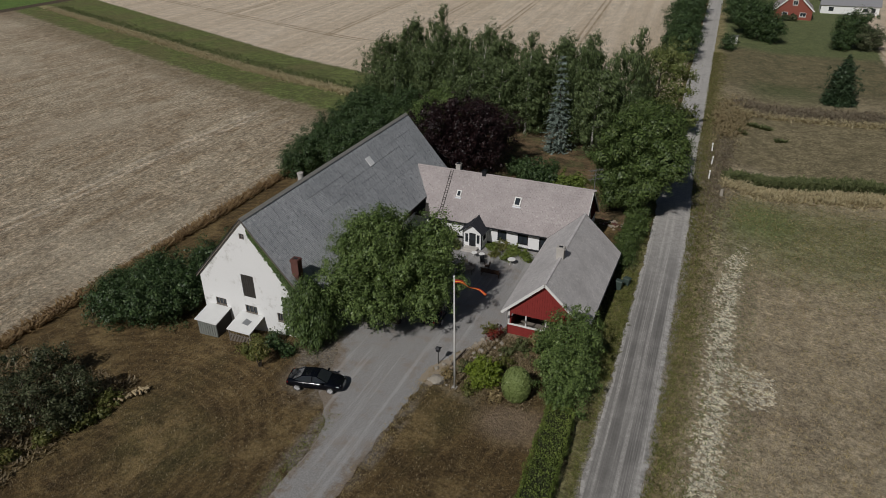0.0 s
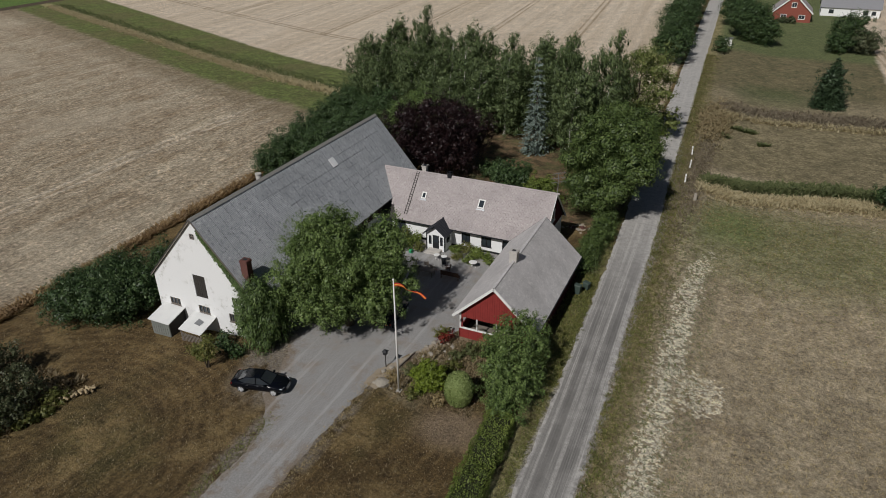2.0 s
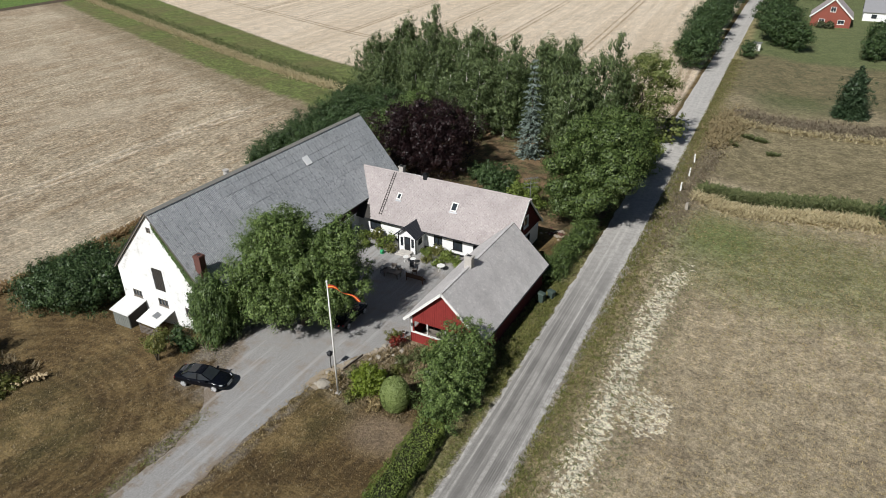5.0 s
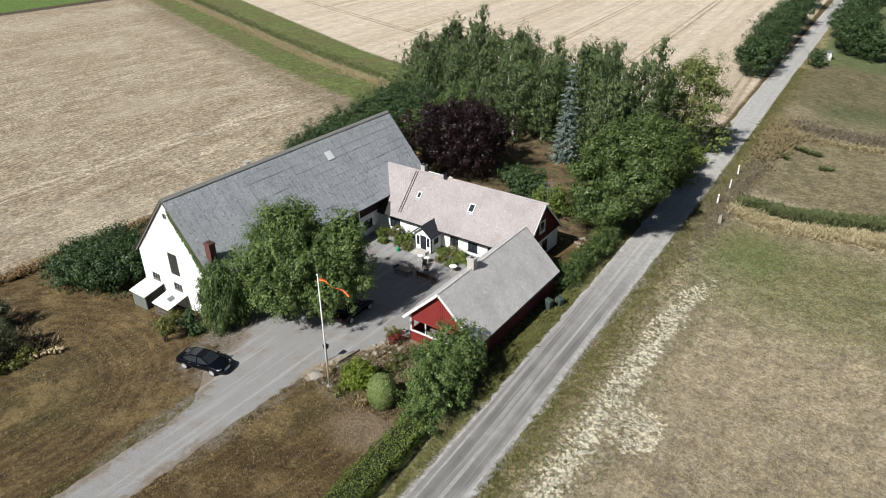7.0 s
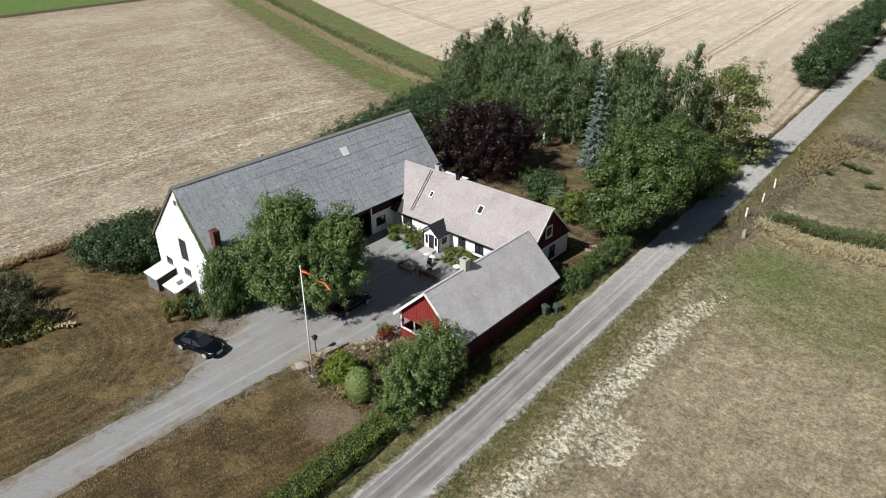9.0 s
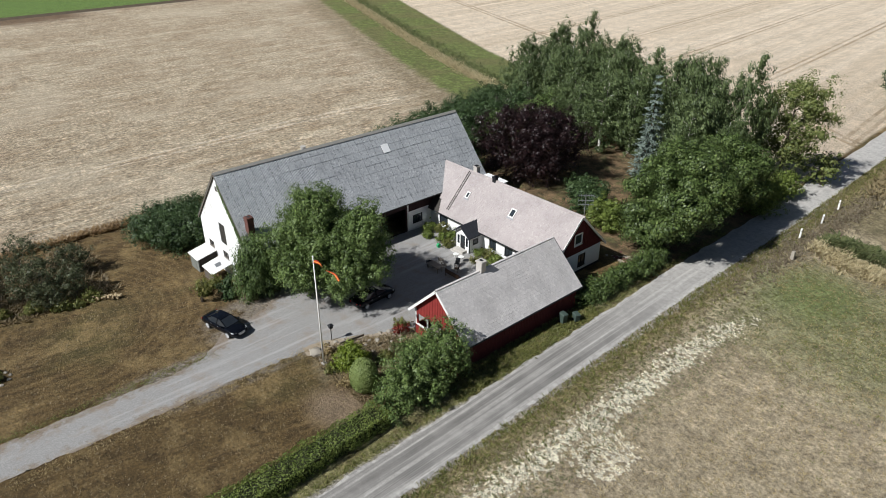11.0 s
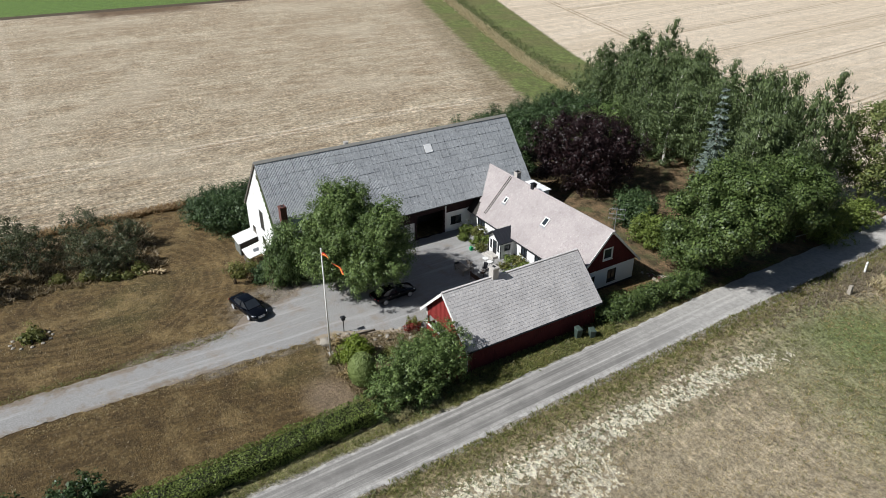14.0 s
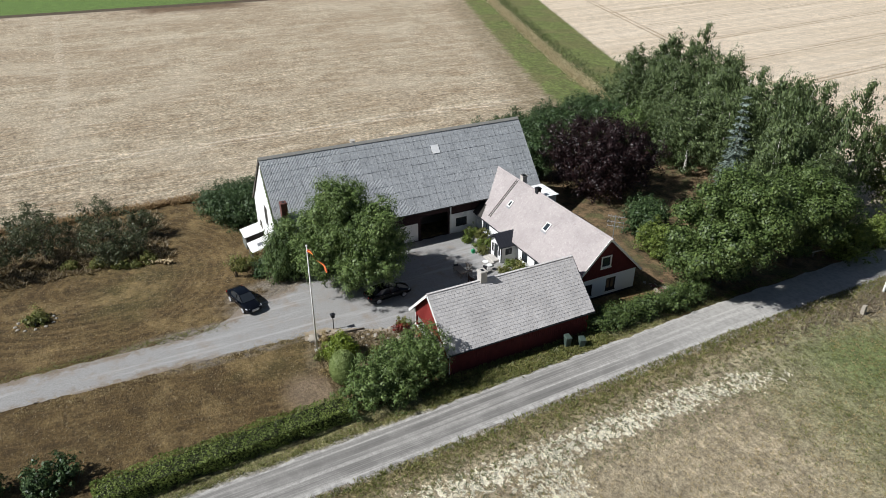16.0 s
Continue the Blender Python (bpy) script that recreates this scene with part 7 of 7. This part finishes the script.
rr = random.Random(12)
edge = [(-20.9, 44.0), (-20.6, 44.9), (-20.9, 45.7), (-20.6, 46.6), (-20.3, 47.5), (-20.0, 48.3), (-19.6, 49.1), (-19.2, 49.9), (-18.8, 50.7), (-18.4, 51.5), (-19.8, 44.4), (-19.1, 43.9), (-19.4, 46.4), (-18.9, 47.6), (-18.3, 48.6), (-17.9, 49.8), (-17.2, 50.8), (-16.6, 51.7), (-17.6, 47.2), (-16.9, 48.4), (-16.0, 49.9), (-18.6, 49.4), (-17.8, 51.6), (-19.9, 45.6)]
for k, (x, y) in enumerate(edge):
    stone(x + rr.uniform(-0.2, 0.2), y + rr.uniform(-0.2, 0.2), rr.uniform(0.14, 0.32), k)
stone(-20.2, 44.2, 0.75, 3, "large flat pale boulder beside the flagpole")
for k in range(12):
    a = k * math.pi / 6
    stone(-36.3 + 1.5 * math.cos(a), 19.2 + 1.9 * math.sin(a), 0.2, k, "white stone in a garden bed ring", "bed ring stones")
stone(-36.0, 19.0, 0.38, 1, "rounded pale stone in the garden bed")
b = Build().beam((-19.8, 46.6, 0.32), (-19.4, 49.2, 0.36), 0.12, 0.22)
tagged(b.make("timber_edging", M_GREYWOOD), "grey weathered timber edging of the bed", "timber")



def sandy_path():
    """Trodden sand between the drive and the bed, with a wavering edge."""
    rng = random.Random(21)
    left, right = [], []
    for k in range(24):
        u = k / 23
        x, y = -21.2 + 3.9 * u ** 1.4, 43.6 + 9.6 * u
        w = 0.75 + 0.35 * math.sin(u * 7)
        left.append((x - w * 0.8 + rng.uniform(-0.12, 0.12), y, 0.026))
        right.append((x + w + rng.uniform(-0.12, 0.12), y - 0.3, 0.026))
    b = Build()
    b.v = left + right
    b.f = [(k, 24 + k, 25 + k, k + 1) for k in range(23)]
    tagged(b.make("path", M_SAND), "trodden sandy path with small stones", "path", kind="structure")


sandy_path()

# a heap of old roof tiles and rubble behind the gable
hp = thing("rubble_heap", (-12.0, 82.0, 0), "low heap of broken brown tiles on bare soil", "rubble")
rz = random.Random(17)
for k in range(40):
    x, y = -12.0 + rz.gauss(0, 0.8), 82.0 + rz.gauss(0, 0.7)
    hgt = max(0.02, 0.45 - 0.3 * math.hypot(x + 12.0, y - 82.0))
    o = Build().box(-0.2, 0.2, -0.14, 0.14, -0.03, 0.03).make("broken_tile", (M_SAND, M_BRICK, M_STONE)[k % 3])
    o.parent = hp
    o.matrix_basis = pose(x + 12.0, y - 82.0, hgt * rz.uniform(0.3, 1.0), rz.uniform(-35, 35), rz.uniform(-35, 35), rz.uniform(0, 180))

# letterbox lamp on a post
lp = thing("garden_lamp", (-21.1, 46.5, 0), "short dark garden lamp on a post", "lamp")
Build().tube([(-21.1, 46.5, 0), (-21.1, 46.5, 1.5)], [0.05, 0.045], 8).make("post", M_DARKWOOD, lp)
Build().box(-21.27, -20.93, 46.33, 46.67, 1.5, 1.82).make("lantern", M_BLACK, lp)
Build().hexa([(-21.36, 46.24, 1.82), (-20.84, 46.24, 1.82), (-20.84, 46.76, 1.82), (-21.36, 46.76, 1.82), (-21.13, 46.47, 2.02), (-21.07, 46.47, 2.02), (-21.07, 46.53, 2.02), (-21.13, 46.53, 2.02)]).make("cap", M_BLACK, lp)


def wheelie_bin(x, y, turn, h, label):
    w = thing("wheeled_bin", (x, y, land(x, y)), label, "bin", "bins beside the lane")
    w.matrix_basis = pose(x, y, land(x, y), 0, 0, turn)
    parts = [("body", Build().hexa([(-0.24, -0.28, 0.06), (0.24, -0.28, 0.06), (0.24, 0.26, 0.06), (-0.24, 0.26, 0.06), (-0.3, -0.36, h), (0.3, -0.36, h), (0.3, 0.34, h), (-0.3, 0.34, h)]), M_BIN),
             ("lid", Build().hexa([(-0.32, -0.4, h), (0.32, -0.4, h), (0.32, 0.36, h), (-0.32, 0.36, h), (-0.26, -0.32, h + 0.09), (0.26, -0.32, h + 0.09), (0.26, 0.36, h + 0.12), (-0.26, 0.36, h + 0.12)]), M_BIN),
             ("handle", Build().tube([(-0.25, 0.42, h - 0.02), (0.25, 0.42, h - 0.02)], [0.025, 0.025], 6), M_BLACK)]
    for s in (-1, 1):
        parts.append(("wheel", Build().tube([(s * 0.25, 0.3, 0.11), (s * 0.31, 0.3, 0.11)], [0.11, 0.11], 12), M_TYRE))
    for n, bb, m in parts:
        o = bb.make(n, m)
        o.parent = w


wheelie_bin(-8.0, 66.2, 80, 1.1, "grey green wheeled refuse bin")
wheelie_bin(-7.35, 67.5, 70, 0.85, "dark green wheeled refuse bin")

# garden table, chairs and bench
def round_table(x, y, r, label):
    t = thing("garden_table", (x, y, 0), label, "table", "garden tables")
    Build().tube([(x, y, 0.70), (x, y, 0.73), (x, y, 0.735)], [r, r, r * 0.97], 20).make("tabletop", M_TRIM, t)
    for k in range(3):
        a = k * 2.1
        Build().tube([(x + 0.05 * math.cos(a), y + 0.05 * math.sin(a), 0.70), (x + r * 0.7 * math.cos(a), y + r * 0.7 * math.sin(a), 0.02)], [0.02, 0.02], 6).make("leg", M_TRIM, t)


round_table(-25.35, 66.9, 0.36, "small round white garden table")
round_table(-24.4, 66.9, 0.36, "small round white garden table")
round_table(-20.7, 67.0, 0.48, "round cream garden table beside the flower bed")


def garden_chair(x, y, turn, mat, label):
    c = thing("garden_chair", (x, y, 0), label, "chair", "garden chairs")
    c.matrix_basis = pose(x, y, 0.02, 0, 0, turn)
    bits = [("seat", Build().box(-0.25, 0.25, -0.25, 0.25, 0.42, 0.46)), ("backrest", Build().hexa([(-0.25, 0.23, 0.46), (0.25, 0.23, 0.46), (0.25, 0.27, 0.46), (-0.25, 0.27, 0.46), (-0.25, 0.38, 0.95), (0.25, 0.38, 0.95), (0.25, 0.42, 0.95), (-0.25, 0.42, 0.95)]))]
    for sx in (-0.22, 0.22):
        for sy in (-0.22, 0.22):
            bits.append(("leg", Build().box(sx - 0.02, sx + 0.02, sy - 0.02, sy + 0.02, 0, 0.42)))
        bits.append(("armrest", Build().box(sx - 0.03, sx + 0.03, -0.25, 0.28, 0.64, 0.67)))
    for n, bb in bits:
        o = bb.make(n, mat)
        o.parent = c


garden_chair(-24.6, 64.4, 160, M_GREYWOOD, "weathered wooden garden chair")
garden_chair(-25.7, 64.9, 200, M_GREYWOOD, "weathered wooden garden chair")
garden_chair(-23.9, 65.8, 30, M_BLACK, "plain black metal garden chair")
garden_chair(-23.0, 64.9, 300, M_BROWNWOOD, "dark brown wooden garden chair")
garden_chair(-26.3, 63.4, 250, M_BLACK, "plain black metal garden chair")
wt2 = thing("wooden_table", (-25.0, 63.3, 0), "grey weathered wooden garden table", "table")
Build().box(-26.0, -24.0, 62.8, 63.8, 0.70, 0.75).make("tabletop", M_GREYWOOD, wt2)
for sx in (-25.85, -24.15):
    for sy in (62.95, 63.65):
        Build().box(sx - 0.04, sx + 0.04, sy - 0.04, sy + 0.04, 0.0, 0.70).make("leg", M_GREYWOOD, wt2)
bn = thing("garden_bench", (-22.1, 63.6, 0), "dark brown slatted garden bench", "bench")
for k in range(4):
    Build().box(-23.2, -21.0, 63.45 + k * 0.13, 63.56 + k * 0.13, 0.42, 0.46).make("seat_slat", M_BROWNWOOD, bn)
for k in range(4):
    Build().box(-23.2, -21.0, 63.30, 63.34, 0.50 + k * 0.14, 0.61 + k * 0.14).make("back_slat", M_BROWNWOOD, bn)
for x in (-23.15, -21.05):
    Build().box(x - 0.04, x + 0.04, 63.34, 63.42, 0.02, 1.05).make("leg", M_BROWNWOOD, bn)
    Build().box(x - 0.04, x + 0.04, 63.88, 63.96, 0.02, 0.42).make("leg", M_BROWNWOOD, bn)
hs = thing("hose_reel", (-29.0, 67.3, 0), "bright green plastic garden hose reel", "hose")
Build().tube([(-29.15, 67.3, 0.3), (-28.85, 67.3, 0.3)], [0.24, 0.24], 14).make("drum", M_HOSE, hs)
Build().box(-29.2, -28.8, 67.15, 67.45, 0.02, 0.08).make("stand", M_HOSE, hs)
pb = thing("plant_pot", (-17.9, 54.2, 0), "white plant pot with a small plant", "pot")
Build().tube([(-17.9, 54.2, 0.02), (-17.9, 54.2, 0.42)], [0.16, 0.22], 14).make("pot", M_TRIM, pb)
Build().tube([(-17.9, 54.2, 0.40), (-17.9, 54.2, 0.425)], [0.19, 0.19], 14).make("soil", M_BARK, pb)

# marker posts beside the lane, a stone post, a timber rail and a white kiosk
mk = thing("marker_post", (-1.5, 106.7, land(-1.5, 106.7)), "white painted wooden marker post beside the lane", "post", "marker posts")
o = Build().hexa([(-0.11, -0.11, -0.2), (0.11, -0.11, -0.2), (0.11, 0.11, -0.2), (-0.11, 0.11, -0.2), (-0.10, -0.10, 1.35), (0.10, -0.10, 1.35), (0.10, 0.10, 1.45), (-0.10, 0.10, 1.45)]).make("post", M_TRIM)
o.parent = mk
o = Build().box(-0.115, 0.115, -0.115, 0.115, 1.05, 1.15).make("reflector_band", M_CONCRETE)
o.parent = mk
for x, y, lean in ((-1.6, 113.7, 5), (-2.0, 120.2, -4)):
    copy_thing(mk, pose(x, y, land(x, y), lean, lean / 2, 10))
sp = Build().hexa([(0.45, 99.3, -1.3), (0.95, 99.3, -1.3), (0.95, 99.8, -1.3), (0.45, 99.8, -1.3), (0.52, 99.4, 0.05), (0.88, 99.36, 0.0), (0.86, 99.7, 0.1), (0.55, 99.72, 0.02)]).make("stone_post", M_STONE)
tagged(sp, "weathered grey stone gatepost in the brush", "post")
rl = thing("timber_rail", (-10.2, 113, land(-10.2, 113)), "long pale timber rail along the lane's edge", "rail")
Build().tube([(-10.9, 106.4, land(-10.9, 106.4) + 0.7), (-9.8, 119.9, land(-9.8, 119.9) + 0.7)], [0.07, 0.07], 8).make("rail", M_CONCRETE, rl)
for u in (0.02, 0.35, 0.68, 0.98):
    x, y = -10.9 + 1.1 * u, 106.4 + 13.5 * u
    Build().box(x - 0.06, x + 0.06, y - 0.06, y + 0.06, land(x, y) - 0.2, land(x, y) + 0.64).make("post", M_GREYWOOD, rl)
ks = thing("utility_kiosk", (-3.1, 214, land(-3.1, 214)), "small white utility kiosk beside the lane", "kiosk")
z0 = land(-3.1, 214)
Build().box(-4.1, -2.3, 213.2, 214.8, z0 - 0.1, z0 + 1.9).make("cabinet", M_TRIM, ks)
Build().box(-4.3, -2.1, 213.0, 215.0, z0 + 1.9, z0 + 2.1).make("roof", M_GREYGREEN, ks)
Build().box(-3.6, -2.8, 213.15, 213.2, z0 + 0.1, z0 + 1.7).make("door", M_CONCRETE, ks)

# sawn logs at the orchard
lg = thing("log_pile", (-45.4, 33.5, land(-45.4, 33.5)), "heap of sawn pale logs on dry grass", "logs")
rq = random.Random(3)
for k in range(22):
    u = rq.uniform(-1.6, 1.6)
    x, y, a = -45.3 + 0.62 * u + rq.gauss(0, 0.2), 32.5 + 0.78 * u + rq.gauss(0, 0.2), rq.uniform(0, 3.14)
    z = land(x, y) + 0.12 + rq.uniform(0, 0.3)
    Build().tube([(x - 0.24 * math.cos(a), y - 0.24 * math.sin(a), z), (x + 0.24 * math.cos(a), y + 0.24 * math.sin(a), z + rq.uniform(-0.1, 0.12))], [0.12, 0.11], 7).make("log", M_LOG, lg)


# ---- the neighbours' houses ----
def far_house(name, x, y, w, d, eave, ridge, mat, roof_mat, label, windows, trim):
    z = land(x, y)
    hs = thing(name, (x, y, z), label, "house")
    x0, x1, y0, y1 = x - w / 2, x + w / 2, y - d / 2, y + d / 2
    top = [(x0, z + eave), (x, z + ridge - 0.15), (x1, z + eave)] if trim else [(x0, z + eave), (x1, z + eave)]
    holes = [(x + a, x + c, z + lo, z + hi) for a, c, lo, hi in windows]
    wall(Build(), "x", y0, 0.3, x0, x1, z - 0.3, top, holes).make("front_wall", mat, hs)
    wall(Build(), "x", y1 - 0.3, 0.3, x0, x1, z - 0.3, top, []).make("back_wall", mat, hs)
    tops = [(y0 + 0.3, z + eave), (y1 - 0.3, z + eave)] if trim else [(y0 + 0.3, z + eave), (y, z + ridge - 0.15), (y1 - 0.3, z + eave)]
    for at, t in ((x0, 0.3), (x1, -0.3)):
        wall(Build(), "y", at, t, y0 + 0.3, y1 - 0.3, z - 0.3, tops, []).make("side_wall", mat, hs)
    for hh in holes:
        window(hs, "x", y0 + 0.02, -1, *hh, M_TRIM if trim else M_BLACK, (2, 1), 0.14)
    if trim:
        gable_roof(Build(), x, (x0 - 0.5, x1 + 0.5), z + ridge, (z + eave - 0.45, z + eave - 0.45), (y0 - 0.4, y1 + 0.4), "y", 0.15).make("roof", roof_mat, hs)
        for e in (x0 - 0.5, x1 + 0.5):
            Build().beam((x, y0 - 0.45, z + ridge - 0.1), (e, y0 - 0.45, z + eave - 0.55), 0.08, 0.4).make("bargeboard", M_TRIM, hs)
    else:
        gable_roof(Build(), y, (y0 - 0.4, y1 + 0.4), z + ridge, (z + eave - 0.3, z + eave - 0.3), (x0 - 0.4, x1 + 0.4), "x", 0.15).make("roof", roof_mat, hs)
    return hs


far_house("brick_house", 12.8, 271.5, 11.5, 13, 3.4, 8.6, M_FARBRICK, M_HOUSEROOF, "red brick house with white bargeboards", [(-3.4, -1.6, 1.0, 2.4), (2.0, 4.0, 1.0, 2.4), (-0.7, 0.9, 4.6, 6.2)], True)
far_house("white_cottage", 31.0, 286.0, 18, 8, 3.2, 6.6, M_WHITE, M_METALROOF, "low white cottage with grey roof", [(-6.5, -5.0, 1.0, 2.2), (4.0, 5.5, 1.0, 2.2), (6.6, 7.8, 1.0, 2.2)], False)
